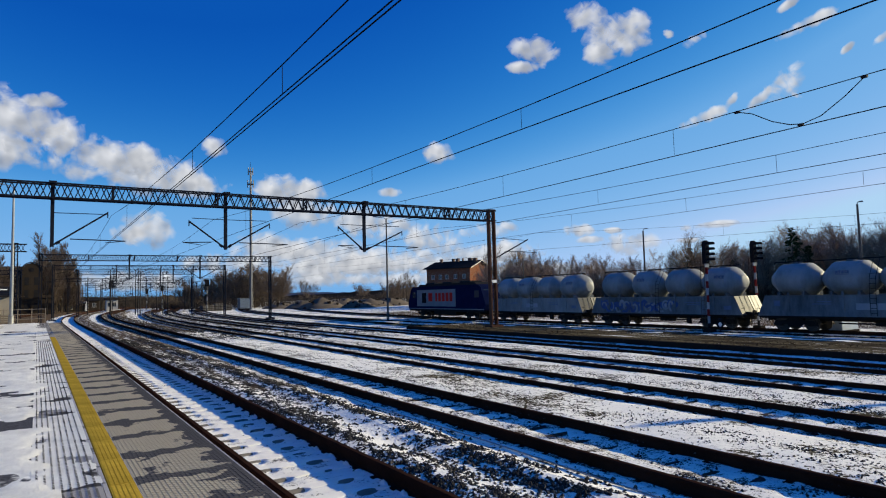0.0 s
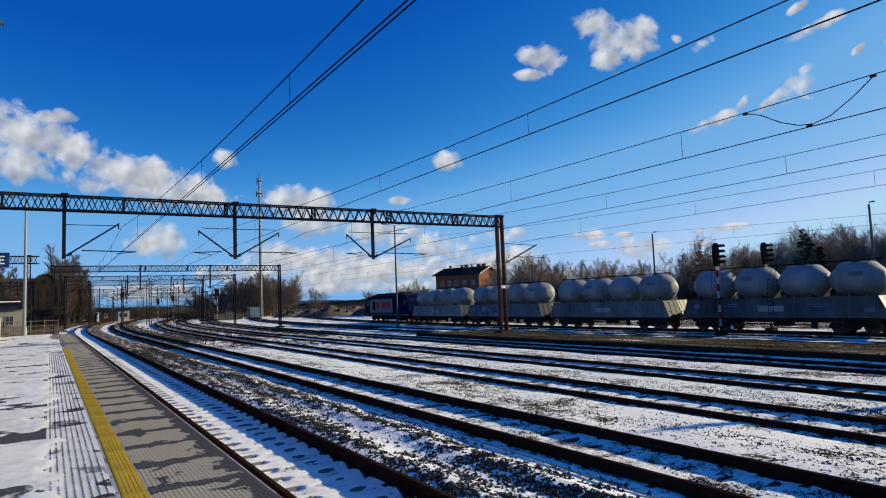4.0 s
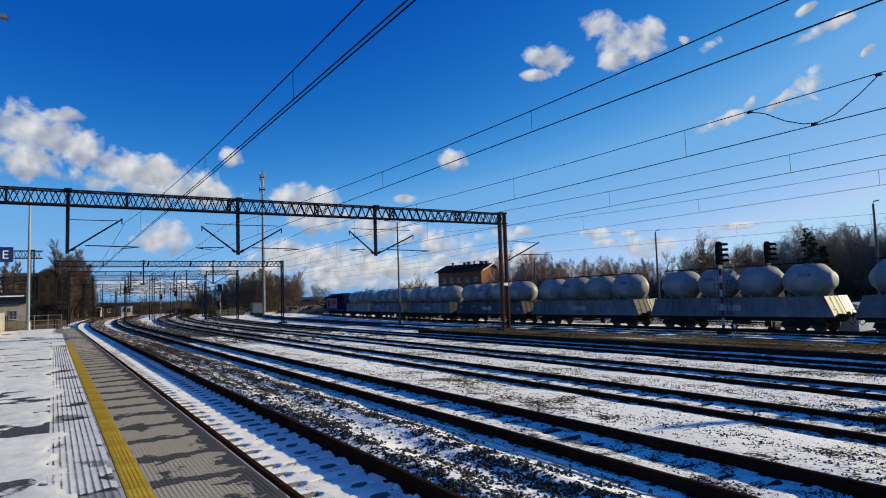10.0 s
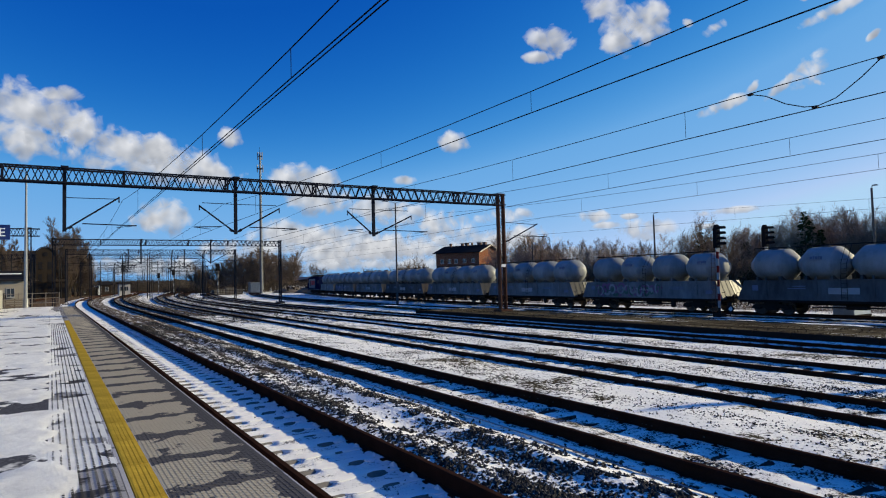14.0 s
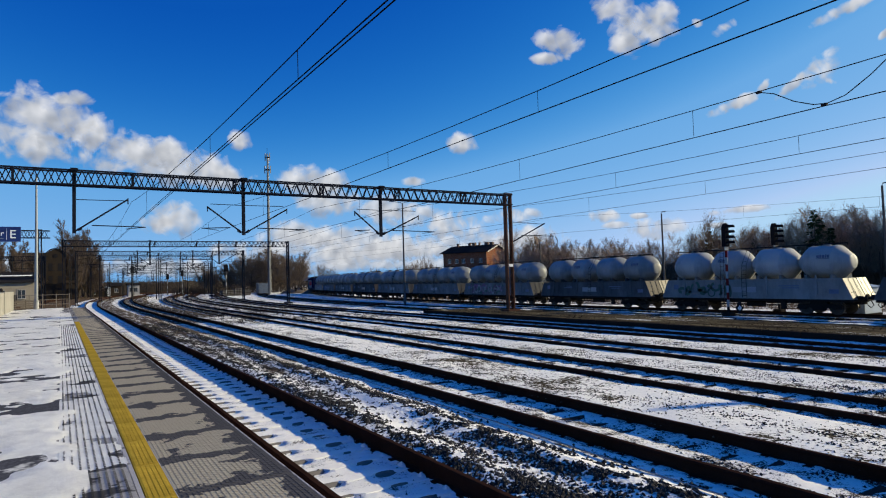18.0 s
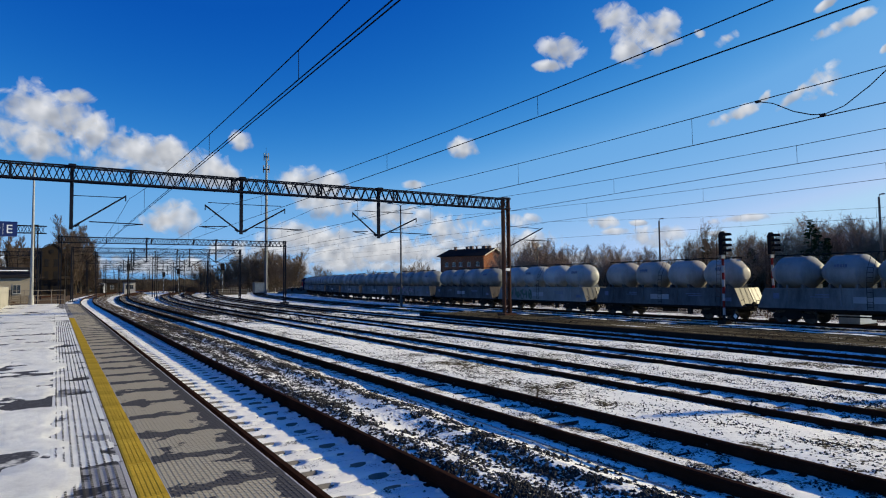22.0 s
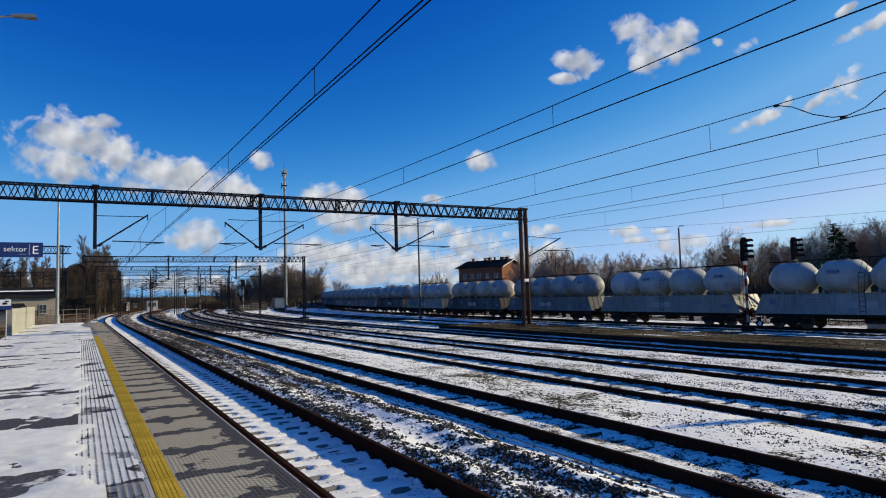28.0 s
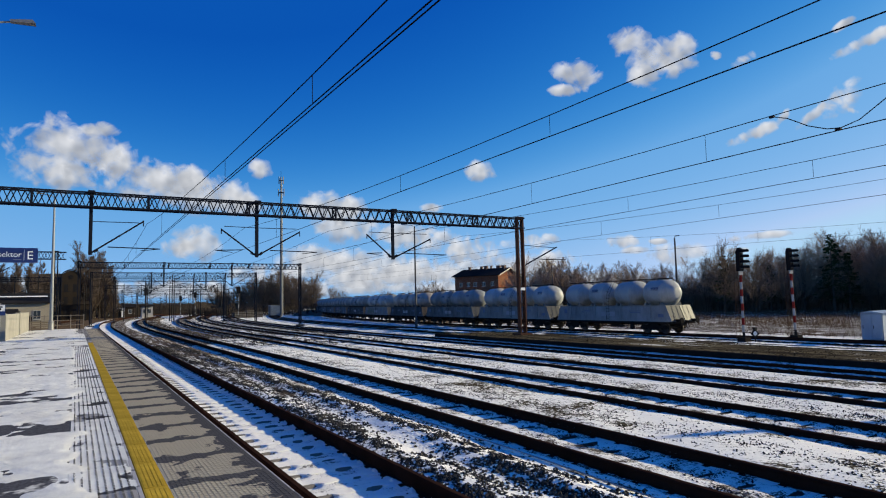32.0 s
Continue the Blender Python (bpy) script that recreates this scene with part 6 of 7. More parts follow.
# ---------------------------------------------------------------- trees
def grow(seed, height, spread, limbs, subs, twigs, lean=0.18, first=0.25, stems=1, fat=1.0, up=(0.5, 1.9), tips=2):
    """A bare tree: trunk-and-limb geometry, and fine twig geometry that branches three times."""
    rnd = random.Random(seed)
    wood, fine = Geo(), Geo()
    uni = rnd.uniform

    def stem(p, d, length, r, n):
        pts, rad = [Vector(p)], [r]
        d = Vector(d).normalized()
        for i in range(n):
            d = (d + Vector((uni(-1, 1), uni(-1, 1), uni(-0.1, 0.6))) * lean * 0.6).normalized()
            pts.append(pts[-1] + d * length / n)
            rad.append(max(0.010, r * (1 - 0.92 * (i + 1) / n)))
        return pts, rad

    def twig(b, e, r):
        k = len(fine.v)
        fine.v += [(b[0] - r, b[1], b[2]), (b[0] + r, b[1], b[2]), (b[0], b[1] + r, b[2] + r), e]
        fine.f += [(k, k + 1, k + 3), (k + 1, k + 2, k + 3), (k + 2, k, k + 3)]

    def off(d, wild, lift, length):
        x, y, z = d[0] + uni(-1, 1) * wild, d[1] + uni(-1, 1) * wild, d[2] + (uni(-1, 1) + lift) * wild
        k = length / math.sqrt(x * x + y * y + z * z + 1e-6)
        return x * k, y * k, z * k

    def along(b, d, u):
        return b[0] + d[0] * u, b[1] + d[1] * u, b[2] + d[2] * u

    for k in range(stems):
        base = (0, 0, -0.3) if stems == 1 else (uni(-spread, spread) * 0.5, uni(-spread, spread) * 0.5, -0.3)
        h = height * (1 if k == 0 else uni(0.6, 0.97))
        tp, tr = stem(base, (uni(-0.1, 0.1), uni(-0.1, 0.1), 1), h, height * 0.0062 + 0.015, 7)
        wood.tube(tp, tr, 5, False)
        for i in range(limbs):
            u = first + (0.99 - first) * (i + rnd.random()) / limbs
            j = min(6, int(u * 7))
            p = tp[j].lerp(tp[j + 1], u * 7 - j)
            a = uni(0, 6.283)
            ll = spread * (1.25 - 0.75 * u) * uni(0.6, 1.25)
            lp, lr = stem(p, (math.cos(a), math.sin(a), uni(*up)), ll, tr[j] * 0.38, 4)
            wood.tube(lp, lr, 3, False)
            for _ in range(subs):
                v = uni(0.2, 1.0)
                q = min(3, int(v * 4))
                b = tuple(lp[q].lerp(lp[q + 1], v * 4 - q))
                sl = ll * uni(0.28, 0.55)
                d = off((lp[q + 1] - lp[q]).normalized(), 0.65, 0.35, sl)
                twig(b, along(b, d, 1), 0.013 * fat)
                for _ in range(twigs):
                    c = along(b, d, uni(0.15, 1.0))
                    d2 = off((d[0] / sl, d[1] / sl, d[2] / sl), 0.75, 0.25, 1.0)
                    l2 = sl * uni(0.3, 0.75)
                    d2 = (d2[0] * l2, d2[1] * l2, d2[2] * l2)
                    twig(c, along(c, d2, 1), 0.0085 * fat)
                    for _ in range(tips):
                        o = along(c, d2, uni(0.25, 1.0))
                        d3 = off((d2[0] / l2, d2[1] / l2, d2[2] / l2), 0.8, 0.2, sl * uni(0.2, 0.4))
                        twig(o, along(o, d3, 1), 0.0065 * fat)
    return wood, fine


def bare_tree(seed, height, spread, limbs, subs, twigs, **kw):
    t = thing("bare_tree", "leafless brown deciduous tree at the edge of the woods", "tree", group="trees of the woods")
    wood, fine = grow(seed, height, spread, limbs, subs, twigs, fat=1.25, **kw)
    part("trunk", wood, M_BARK, t)
    part("crown", fine, M_WOODTWIG, t)
    return t


KINDS = [bare_tree(1, 9.6, 3.6, 34, 9, 6), bare_tree(2, 10.6, 3.2, 38, 9, 6), bare_tree(3, 8.8, 3.8, 30, 10, 6, first=0.15), bare_tree(4, 10.0, 3.0, 28, 8, 6, stems=2),
         bare_tree(5, 8.2, 3.2, 26, 8, 6, first=0.1, stems=2)]
SPOTS = []
rnd = random.Random(77)
edge = ((82, 112), (88, 100), (96, 84), (103, 70), (109, 58), (112, 48), (116, 38), (118, 26), (120, 12))
for (xa, ya), (xb, yb) in zip(edge, edge[1:]):
    for k in range(25):
        u = rnd.random()
        d = rnd.choice((0, 1.5, 4, 8, 12, 18)) + rnd.uniform(-1, 2)
        SPOTS.append((xa + (xb - xa) * u + d * 0.8, ya + (yb - ya) * u + d * 0.5))
for i, (x, y) in enumerate(SPOTS):
    slope = x / y
    k = KINDS[i % 5]
    tall = 0.90 if slope < 1.62 else 0.96 if slope < 1.82 else 1.14
    s = rnd.uniform(0.82, 1.14) * tall
    m = pose(x, y, -0.85, 0, 0, rnd.uniform(0, 360))
    ob = k if i < 5 else copy_thing(k, m)
    ob.matrix_basis = m
    ob.scale = (s, s, s)


def clump(name, label, x, y, seed, height, spread, limbs, subs, twigs, stems, category="tree", group="", **kw):
    t = thing(name, label, category, pose(x, y, -0.8), group=group)
    wood, fine = grow(seed, height, spread, limbs, subs, twigs, stems=stems, first=0.12, tips=2, **kw)
    part("trunk", wood, M_BARK, t)
    part("crown", fine, M_TWIG, t)
    return t


# poplars and bushes along the far curve
for i, (x, y, h, sp) in enumerate(((3.0, 188, 19.8, 3.4), (5.8, 196, 17.6, 3.6), (7.6, 204, 13.0, 3.4), (0.9, 200, 17.0, 3.0), (7.4, 192, 14.5, 3.2), (4.4, 191, 18.6, 3.2), (1.8, 186, 15.0, 3.0))):
    clump("poplar_tree", "tall bare poplar beside the distant tracks", x, y, 31 + i, h, sp, 42, 9, 5, 4, group="poplars", fat=3.2, up=(1.6, 4.0))
for i, (x, y, h, sp) in enumerate(((49.0, 196, 11.0, 4.0), (53.5, 193, 12.8, 4.4), (58.0, 197, 12.8, 4.6), (62.0, 192, 12.0, 4.2), (65.5, 198, 11.0, 3.8), (45.5, 205, 9.0, 4.2), (42.0, 215, 7.6, 4.2), (55.8, 202, 12.2, 4.2), (51.0, 204, 11.4, 4.2), (60.0, 205, 12.4, 4.2))):
    clump("bare_bush_tree", "broad leafless thicket tree beside the tracks", x, y, 51 + i, h, sp, 30, 9, 5, 4, group="thicket trees", fat=2.7)
for i, (sl, d, h, sp) in enumerate(((0.379, 300, 9.6, 4.5), (0.555, 190, 7.0, 3.6), (0.575, 200, 8.0, 3.6), (0.535, 205, 6.2, 3.2), (0.86, 150, 12.0, 4.2), (0.80, 160, 12.6, 4.2), (0.90, 160, 10.8, 3.6), (0.83, 170, 13.0, 4.4), (0.48, 330, 7.0, 5.0))):
    y = d / math.hypot(1, sl)
    clump("bare_tree", "leafless rounded tree standing in the distance", sl * y, y, 71 + i, h, sp, 24, 8, 5, 3, fat=2.4)
for i, sl in enumerate((0.562, 0.571)):
    clump("young_poplar", "slender leafless young tree", sl * 165, 165.0, 91 + i, 11.5, 0.9, 14, 4, 2, 1, fat=2.0, up=(1.5, 3.0))
for i, (x, y, h, sp) in enumerate(((-16, 165, 13, 3.2), (-11, 172, 12, 3.0), (-21, 160, 11, 3.2), (-6.5, 168, 13.5, 2.6), (-8.2, 166, 14.5, 2.6), (-17.5, 148, 11.6, 3.0), (-14.6, 147, 12.4, 3.0), (-12.2, 149, 12.0, 3.0), (-9.8, 147, 12.6, 2.8), (-7.8, 150, 12.2, 2.6))):
    clump("bare_tree", "leafless tree behind the station buildings", x, y, 101 + i, h, sp * 0.9, 30, 9, 5, 3, fat=3.2, up=(1.0, 3.0))
clump("old_oak", "broad dark leafless oak standing before the woods", 79.5, 54.0, 131, 8.9, 4.4, 34, 9, 5, 2, fat=2.0, lean=0.5)


def pine(x, y, h, seed):
    rnd = random.Random(seed)
    t = thing("pine_tree", "dark green pine among bare trees", "tree", pose(x, y, -0.85), group="pines")
    part("trunk", Geo().tube([(0, 0, -0.3), (0, 0, h)], (h * 0.016, 0.03), 6), M_BARK, t)
    g = Geo()
    for i in range(150):
        u = rnd.uniform(0.18, 1.0)
        a = rnd.uniform(0, 6.283)
        r = (1.02 - u) * h * 0.24 * rnd.uniform(0.6, 1.15) + 0.25
        c, s = math.cos(a), math.sin(a)
        z = u * h
        for k in range(7):
            q = rnd.uniform(0.2, 1.0)
            b = Vector((c * r * q, s * r * q, z - 0.18 * r * q + rnd.uniform(-0.1, 0.1)))
            e = b + Vector((c * 0.25 + rnd.uniform(-0.35, 0.35), s * 0.25 + rnd.uniform(-0.35, 0.35), rnd.uniform(-0.25, 0.2)))
            n = Vector((rnd.uniform(-0.1, 0.1), rnd.uniform(-0.1, 0.1), rnd.uniform(0.05, 0.14)))
            g.add([b - n, b + n, e], [(0, 1, 2)])
    part("crown", g, M_NEEDLE, t)


for i, (sl, d, h) in enumerate(((1.93, 118, 12.5), (1.97, 124, 11.5), (2.02, 122, 9.5), (1.62, 126, 8.6), (1.46, 128, 9.6), (1.42, 122, 10.2))):
    y = d / math.hypot(1, sl)
    pine(sl * y, y, h, 200 + i)


def thicket(pts, count, seed, tall, depth, material, label):
    """A belt of thin upright stems, too many to count."""
    rnd = random.Random(seed)
    g = Geo()
    for _ in range(count):
        k = rnd.randrange(len(pts) - 1)
        (xa, ya), (xb, yb) = pts[k], pts[k + 1]
        u, d = rnd.random(), rnd.uniform(0, depth)
        x, y = xa + (xb - xa) * u + d * 0.85, ya + (yb - ya) * u + d * 0.5
        h = tall * rnd.uniform(0.45, 1.15)
        a, b = rnd.uniform(-0.35, 0.35), rnd.uniform(-0.35, 0.35)
        mid = Vector((x + a * h * 0.4, y + b * h * 0.4, -0.8 + h * 0.55))
        top = mid + Vector((rnd.uniform(-0.3, 0.3) * h, rnd.uniform(-0.3, 0.3) * h, h * 0.5))
        r = rnd.uniform(0.03, 0.065)
        g.tube([(x, y, -0.9), mid, top], (r, r * 0.7, 0.012), 3, False)
        for _ in range(3):
            e = mid + Vector((rnd.uniform(-0.4, 0.4) * h, rnd.uniform(-0.4, 0.4) * h, rnd.uniform(0.05, 0.5) * h))
            g.tube([mid.lerp(top, rnd.random() * 0.5), e], (r * 0.6, 0.012), 3, False)
    tagged(part("thicket", g, material), label, "undergrowth", kind="stuff")


thicket(edge, 6500, 5, 5.2, 20, M_TWIG, "dense dark leafless undergrowth filling the woods")
thicket(((-60, 165), (-22, 215), (5, 250), (38, 285)), 2200, 16, 6.0, 16, M_BARK, "leafless scrub along the far curve")
thicket(((30, 230), (42, 222), (60, 205)), 1300, 6, 3.0, 12, M_BARK, "leafless brown scrub along the far tracks")
thicket(((60, 240), (90, 200), (110, 170)), 2200, 8, 3.2, 20, M_BARK, "leafless brown scrub in the distance")


def dry_grass(x0, x1, y0, y1, count, seed, tall):
    rnd = random.Random(seed)
    g = Geo()
    for _ in range(count):
        x, y = rnd.uniform(x0, x1), rnd.uniform(y0, y1)
        if noise.noise((x * 0.09, y * 0.09, seed)) + 0.5 * noise.noise((x * 0.4, y * 0.4, seed)) + (x - 58) * 0.012 < rnd.uniform(-0.25, 0.35):
            continue
        h, a = rnd.uniform(0.4, 1.1) * tall, rnd.uniform(0, 6.28)
        dx, dy = math.cos(a) * h * 0.45, math.sin(a) * h * 0.45
        g.add([(x - 0.03, y, -0.85), (x + 0.03, y, -0.85), (x, y + 0.03, -0.85), (x + dx, y + dy, -0.80 + h)], [(0, 1, 3), (1, 2, 3), (2, 0, 3)])
    return g


tagged(part("dry_grass", dry_grass(46, 112, 4, 90, 40000, 4, 0.62), M_DRY), "tall dry yellow-brown grass on the waste ground", "grass", kind="stuff")


waste = Geo()
wx, wy = [46 + 1.5 * i for i in range(48)], [0 + 1.5 * i for i in range(68)]
for y in wy:
    for x in wx:
        rim = min(x - 46, 116.5 - x, y, 100.5 - y)
        waste.v.append((x + 1.2 * noise.noise((x * 0.3, y * 0.3, 2)), y, -0.80 + (0.05 + 0.06 * noise.noise((x * 0.25, y * 0.25, 7)) if rim > 0.1 else -0.15)))
waste.f = [(j * 48 + i, j * 48 + i + 1, (j + 1) * 48 + i + 1, (j + 1) * 48 + i) for j in range(67) for i in range(47)]
waste.smooth = True
tagged(part("waste_ground", waste, M_WASTE), "brown waste ground with thin snow before the woods", "ground", kind="structure")


M_EARTH = plain("dark_brown_earth", (0.078, 0.060, 0.044), 0.95, 0, 1.5, 0.45, 0.4)


def spoil_heap(x, y, r, h, seed):
    """A low irregular heap of earth and rubble."""
    g = Geo()
    n, rings = 22, 7
    for j in range(rings + 1):
        q = j / rings
        for i in range(n):
            a = 6.283 * i / n
            rr = r * q * (1 + 0.25 * noise.noise((math.cos(a) * 1.5, math.sin(a) * 1.5, seed)))
            z = h * max(0.0, math.cos(q * 1.5708)) * (1 + 0.5 * noise.noise((math.cos(a) * q * 3, math.sin(a) * q * 3, seed + 4)))
            g.v.append((rr * math.cos(a) * 1.5, rr * math.sin(a), z - 0.05 - 0.2 * (q > 0.99)))
    g.f = [(j * n + i, (j + 1) * n + i, (j + 1) * n + (i + 1) % n, j * n + (i + 1) % n) for j in range(rings) for i in range(n)]
    g.smooth = True
    t = thing("spoil_heap", "brown heap of earth and rubble with thin snow", "earth heap", pose(x, y, -0.8), group="earth heaps")
    part("earth", g, M_EARTH, t)
    rnd_h = random.Random(seed)
    rubble = Geo()
    for _ in range(26):
        a, q = rnd_h.uniform(0, 6.28), rnd_h.uniform(0.2, 0.95)
        z = h * math.cos(q * 1.5708)
        b = rnd_h.uniform(0.12, 0.38)
        rubble.box(-b, b, -b * 0.7, b * 0.7, -b, b * 0.7, pose(r * q * math.cos(a) * 1.4, r * q * math.sin(a), z, rnd_h.uniform(-30, 30), rnd_h.uniform(-30, 30), rnd_h.uniform(0, 90)))
    tagged(part("rubble", rubble, M_OLDSTONE, t), kind="stuff")


for i, (az_deg, d, r, h) in enumerate(((20.6, 172, 4.0, 1.9), (22.2, 165, 4.6, 2.3), (23.8, 176, 5.0, 2.2), (25.2, 160, 3.6, 1.7), (26.6, 170, 4.4, 2.0), (28.4, 178, 4.8, 2.1), (18.4, 182, 3.4, 1.5))):
    spoil_heap(math.sin(radians(az_deg)) * d, math.cos(radians(az_deg)) * d, r, h, 300 + i)


# ---------------------------------------------------------------- distance
def ridge(name, label, r, h, seed, material):
    g = Geo()
    n = 260
    for i in range(n + 1):
        a = radians(-40 + 150 * i / n)
        z = h * (0.55 + 0.35 * noise.noise((i * 0.045, seed, 0)) + 0.16 * noise.noise((i * 0.35, seed, 4)) + 0.08 * noise.noise((i * 1.3, seed, 8)))
        c, s = math.sin(a), math.cos(a)
        g.v += [(c * r, s * r, -1.5), (c * r, s * r, z), (c * (r + 250), s * (r + 250), z * 0.8)]
    for i in range(n):
        k = i * 3
        g.f += [(k, k + 3, k + 4, k + 1), (k + 1, k + 4, k + 5, k + 2)]
    tagged(part(name, g, material), label, "hills", kind="structure")


def hedge(pts, h, seed, material, label):
    """The closed mass of the woods behind the first trees, coloured as shade."""
    g = Geo()
    n = 0
    for (xa, ya), (xb, yb) in zip(pts, pts[1:]):
        for i in range(40):
            u = i / 40
            x, y = xa + (xb - xa) * u, ya + (yb - ya) * u
            z = h * (0.8 + 0.25 * noise.noise((n * 0.08, seed, 0)) + 0.25 * noise.noise((n * 0.5, seed, 3)) + 0.2 * noise.noise((n * 2.1, seed, 6)))
            g.v += [(x, y, -1.2), (x, y, z), (x + 6, y + 4, z * 0.7), (x + 6, y + 4, -1.2)]
            n += 1
    for i in range(n - 1):
        k = i * 4
        g.f += [(k, k + 4, k + 5, k + 1), (k + 1, k + 5, k + 6, k + 2), (k + 2, k + 6, k + 7, k + 3)]
    tagged(part("wood_mass", g, material), label, "woods", kind="stuff")


hedge([(x + 18, y + 11) for x, y in edge], 5.0, 4, M_SHADYWOOD, "closed dark mass of leafless woods behind the first trees")
ridge("backdrop_hills", "far dark wooded hills on the horizon", 1500, 19, 3, M_HAZYWOOD)
ridge("backdrop_woods", "distant brown leafless woods", 520, 9.0, 9, M_SHADYWOOD)
hedge([(-90, 150), (-45, 185), (-20, 225), (8, 262), (40, 300), (75, 330)], 4.6, 14, M_SHADYWOOD, "dark leafless woods behind the far curve")


# ---------------------------------------------------------------- clouds
def cloud_material():
    k = Nodes("cloud")
    t = k.t
    c = k.n("TexCoord")
    off = k.n("CombineXYZ")
    k.link(k.math("MULTIPLY", k.rand(), 900.0), off.inputs[0])
    add = t.nodes.new("ShaderNodeVectorMath")
    k.link(c.outputs["Object"], add.inputs[0])
    k.link(off.outputs[0], add.inputs[1])
    toward = t.nodes.new("ShaderNodeVectorMath")
    k.link(add.outputs[0], toward.inputs[0])
    toward.inputs[1].default_value = (22.0, 26.0, 0.0)
    v = add.outputs[0]
    billow = k.noise(0.0080, 5, 0.47, v, 0.9)
    wisp = k.noise(0.026, 4, 0.5, v, 0.8)
    here, there = k.noise(0.0085, 2, 0.4, v), k.noise(0.0085, 2, 0.4, toward.outputs[0])
    swing_x, swing_y = k.noise(0.0050, 3, 0.5, v), k.noise(0.0064, 3, 0.5, toward.outputs[0])
    sep = k.n("SeparateXYZ")
    k.link(c.outputs["Generated"], sep.inputs[0])
    px0 = k.math("MULTIPLY", k.math("SUBTRACT", sep.outputs[0], 0.5), 2.0)
    py0 = k.math("MULTIPLY", k.math("SUBTRACT", sep.outputs[1], 0.5), 2.0)
    px = k.math("ADD", px0, k.math("MULTIPLY", k.math("SUBTRACT", swing_x, 0.5), 0.9))
    py = k.math("ADD", py0, k.math("MULTIPLY", k.math("SUBTRACT", swing_y, 0.5), 0.9))
    r2 = k.math("ADD", k.math("MULTIPLY", px, px), k.math("MULTIPLY", py, py))
    rim = k.math("SUBTRACT", 1.0, k.math("ADD", k.math("MULTIPLY", px0, px0), k.math("MULTIPLY", py0, py0)))
    dens = k.math("ADD", k.math("SUBTRACT", 0.61, r2), k.math("MULTIPLY", k.math("SUBTRACT", billow, 0.50), 2.3))
    dens = k.math("ADD", dens, k.math("MULTIPLY", k.math("SUBTRACT", wisp, 0.50), 0.60))
    dens = k.math("MINIMUM", dens, k.math("MULTIPLY", rim, 1.1))
    alpha = k.ramp(dens, [(0.01, 0.0), (0.20, 0.21), (0.52, 0.73), (0.88, 0.94)])
    lit = k.math("ADD", 0.55, k.math("ADD", k.math("MULTIPLY", py0, 0.30), k.math("MULTIPLY", k.math("SUBTRACT", here, there), 1.7)))
    lit = k.math("SUBTRACT", lit, k.math("MULTIPLY", k.math("MAXIMUM", dens, 0.0), 0.10))
    col = k.ramp(lit, [(0.10, (0.32, 0.35, 0.41)), (0.45, (0.54, 0.565, 0.61)), (0.82, (0.84, 0.85, 0.875))])
    em = k.n("Emission", Strength=0.66)
    k.link(col, em.inputs["Color"])
    tr = t.nodes.new("ShaderNodeBsdfTransparent")
    mx = t.nodes.new("ShaderNodeMixShader")
    k.link(alpha, mx.inputs[0])
    k.link(tr.outputs[0], mx.inputs[1])
    k.link(em.outputs[0], mx.inputs[2])
    k.link(mx.outputs[0], t.nodes["Material Output"].inputs["Surface"])
    return k.m


M_CLOUD = cloud_material()
# azimuth from +y, elevation, width, height and tilt, all in degrees
HIGH_CLOUDS = (
    (49.9, 22.5, 8.4, 3.9, 12), (48.3, 20.6, 4.6, 4.2, 20), (51.3, 21.5, 5.4, 3.7, 20), (47.0, 23.7, 4.9, 3.8, 0), (42.4, 21.3, 6.7, 3.9, -8), (41.1, 20.0, 4.5, 1.7, 0),
)
WEST_BANK = (
    (-1.9, 13.8, 10.1, 6.1, 0), (1.1, 13.4, 6.9, 4.5, -10), (-2.2, 11.8, 8.6, 4.0, 0), (0.3, 15.6, 3.6, 1.6, 8), (4.7, 11.4, 10.7, 4.8, 0), (8.9, 10.6, 12.6, 4.5, 0),
    (6.9, 12.1, 5.8, 3.0, 0), (11.1, 9.9, 6.8, 3.1, 0), (13.1, 13.2, 2.8, 2.3, 0), (7.7, 6.1, 4.8, 4.3, 0), (6.0, 5.6, 3.6, 2.3, 0), (18.7, 9.3, 7.2, 4.9, 0),
    (20.4, 7.8, 7.3, 4.0, 0), (21.1, 9.7, 5.3, 2.7, 0), (28.4, 9.4, 2.6, 1.1, 0), (33.0, 13.0, 5.2, 2.5, 0),
)
LOW_CLOUDS = (
    (17.2, 4.8, 5.9, 2.9, 0), (18.9, 4.0, 6.6, 2.1, 0), (25.8, 7.0, 6.8, 3.0, 0), (27.6, 6.2, 8.3, 3.0, 0), (32.2, 5.2, 8.3, 3.9, 0), (28.8, 3.3, 11.7, 3.2, 0),
    (25.2, 2.6, 12.3, 3.0, 0), (21.4, 2.6, 8.7, 2.3, 0), (37.7, 5.8, 6.2, 1.9, 0), (39.5, 3.9, 8.2, 2.7, 0), (36.4, 3.4, 7.6, 2.8, 0), (45.4, 5.4, 4.0, 1.6, 0),
    (48.6, 5.2, 2.1, 0.7, 0), (49.9, 4.0, 6.2, 2.5, 0), (46.5, 4.5, 2.9, 0.9, 0), (56.5, 5.2, 5.9, 0.9, 2), (54.8, 4.0, 2.7, 0.7, 0),
)
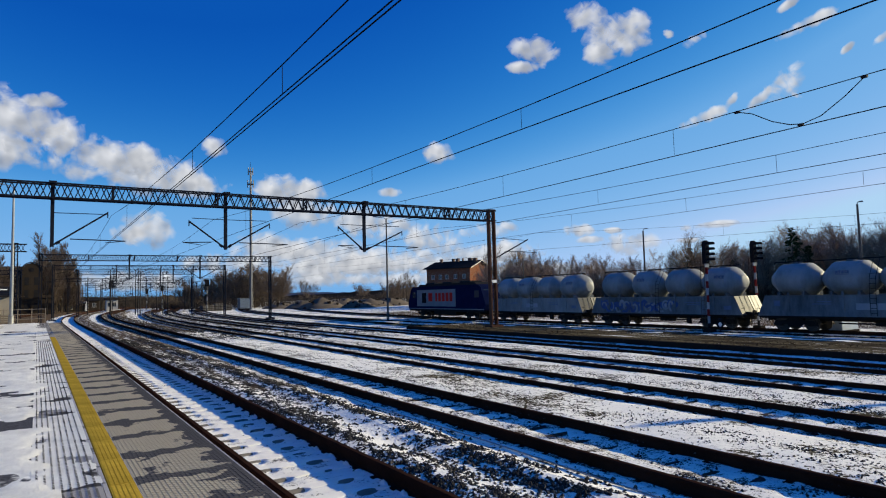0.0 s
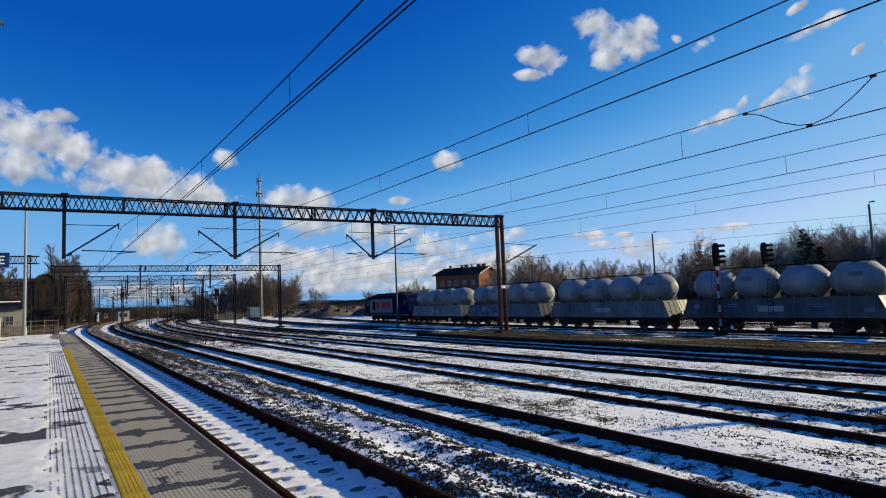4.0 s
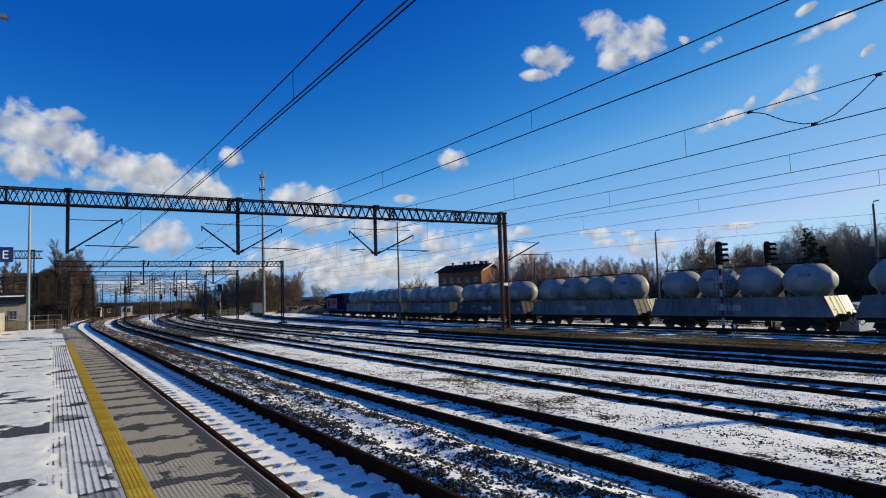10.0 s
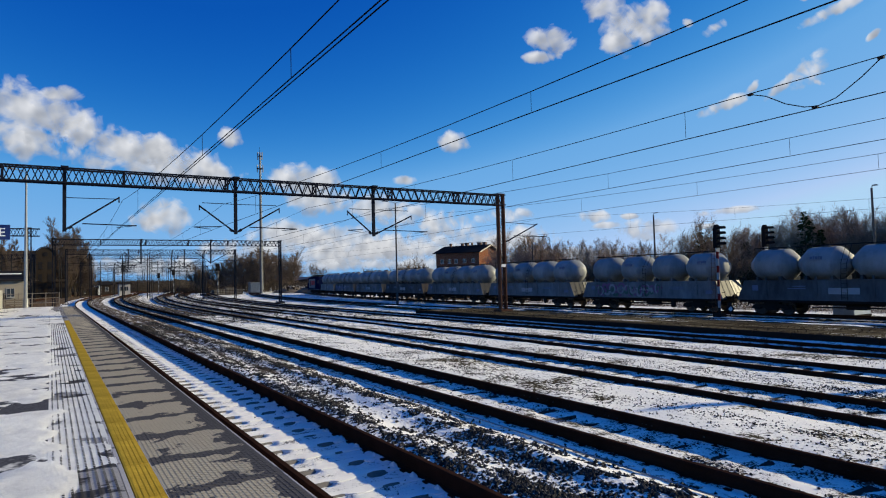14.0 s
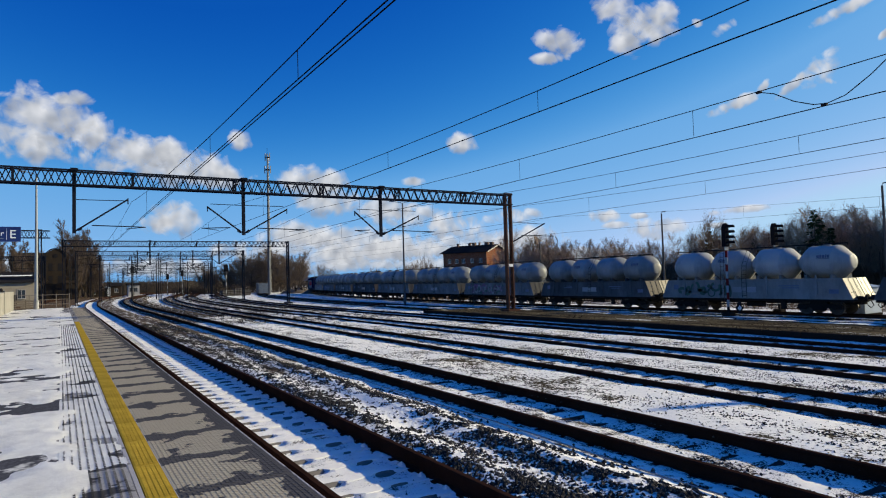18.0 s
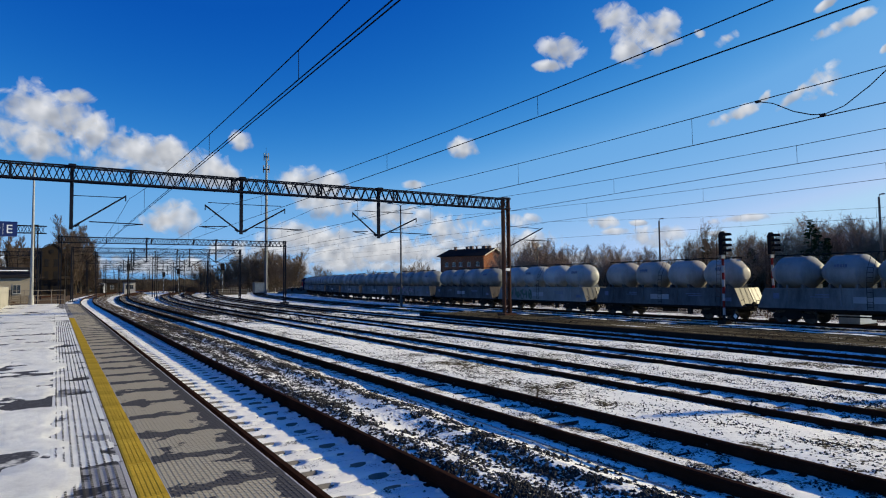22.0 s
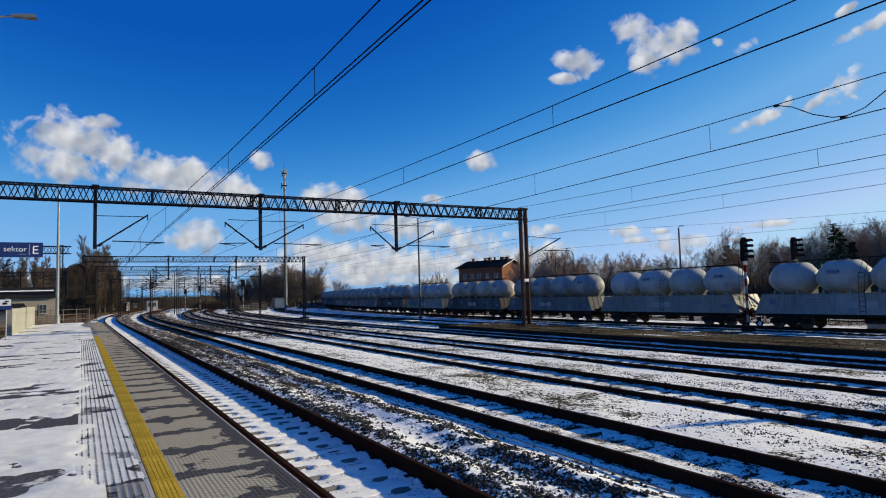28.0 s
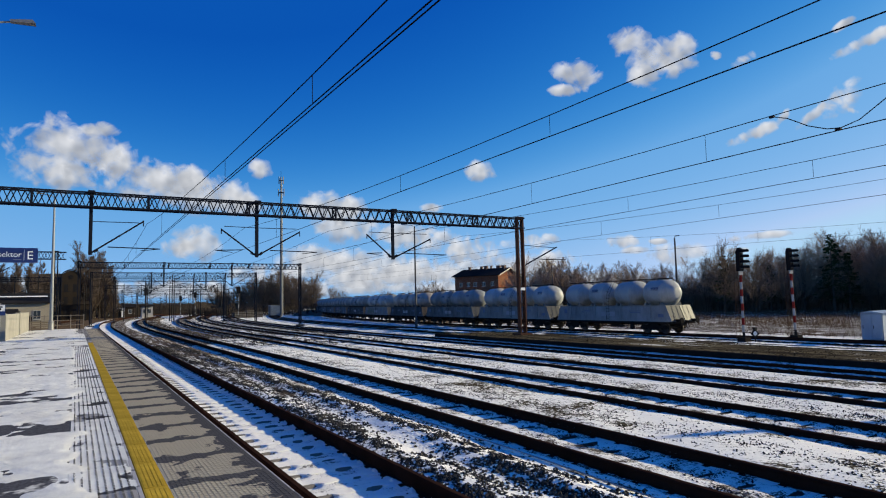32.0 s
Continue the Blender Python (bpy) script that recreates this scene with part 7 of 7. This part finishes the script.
WISPS = (
    (56.3, 20.6, 3.2, 1.3, 20), (64.8, 20.2, 5.7, 1.3, 18), (63.5, 21.8, 2.1, 0.9, 25), (62.7, 16.0, 4.4, 2.7, 38), (61.0, 15.2, 3.7, 1.1, 38), (63.6, 14.9, 1.4, 0.7, -30),
    (56.7, 14.3, 5.6, 1.4, 18), (58.7, 15.2, 2.0, 0.9, 50), (67.3, 17.8, 1.4, 0.7, 40), (54.1, 21.4, 0.9, 1.1, 60), (69.5, 18.0, 2.1, 0.8, 35),
)
HORIZON_BANK = ((25.0, 3.0, 15.0, 2.8, 0), (33.0, 2.6, 14.0, 2.2, 0), (14.0, 3.0, 10.0, 2.4, 0), (21.0, 4.0, 17.0, 3.6, 0),
                (7.0, 1.7, 17.0, 2.2, 0), (19.0, 1.5, 19.0, 2.0, 0), (31.0, 1.4, 18.0, 1.8, 0), (-4.0, 2.0, 14.0, 2.4, 0), (42.0, 1.8, 16.0, 2.2, 0))
SKY_CLOUDS = tuple((a, e, w * 0.84, h * 0.84, r) for a, e, w, h, r in HIGH_CLOUDS) + WEST_BANK + LOW_CLOUDS + WISPS + HORIZON_BANK
CLOUDS = []
for order, (az_, el_, w_, h_, tilt_) in enumerate(SKY_CLOUDS):
    far = 3200.0 + 6.0 * order
    hw, hh = far * radians(w_) * 0.48, far * radians(h_) * 0.48
    ob = part("cloud", Geo().add([(-hw, -hh, 0), (hw, -hh, 0), (hw, hh, 0), (-hw, hh, 0)], [(0, 1, 2, 3)]), M_CLOUD)
    tagged(ob, "white fair-weather cloud drifting in the blue sky", "cloud", group="clouds", kind="structure")
    rows = []
    for t in (0, 8, 16, 24, 32):
        e = math.atan(math.tan(radians(el_)) / (1 + 0.085 * t / 32))
        a = radians(az_ + 1.2 * t / 32)
        p = (far * math.cos(e) * math.sin(a), far * math.cos(e) * math.cos(a), far * math.sin(e))
        rows.append((t, look(p, EYE, -tilt_)))
    ob.matrix_basis = rows[0][1]
    CLOUDS.append((ob, rows))


# ---------------------------------------------------------------- what moves
def motions():
    for ob, off in TRAIN:
        walk(ob, [(t, on_yard(train_s(t) + off)) for t in range(33)])
    start = train_s(0)
    turns = [(i / 10, -math.degrees((train_s(i / 10) - start) / 0.455)) for i in range(321)]
    for wheel in WHEELS:
        y = wheel.matrix_basis.translation.y
        walk(wheel, [(t, pose(0, y, 0.46, a, 0, 0)) for t, a in turns])
    for ob, rows in CLOUDS:
        walk(ob, rows)


motions()
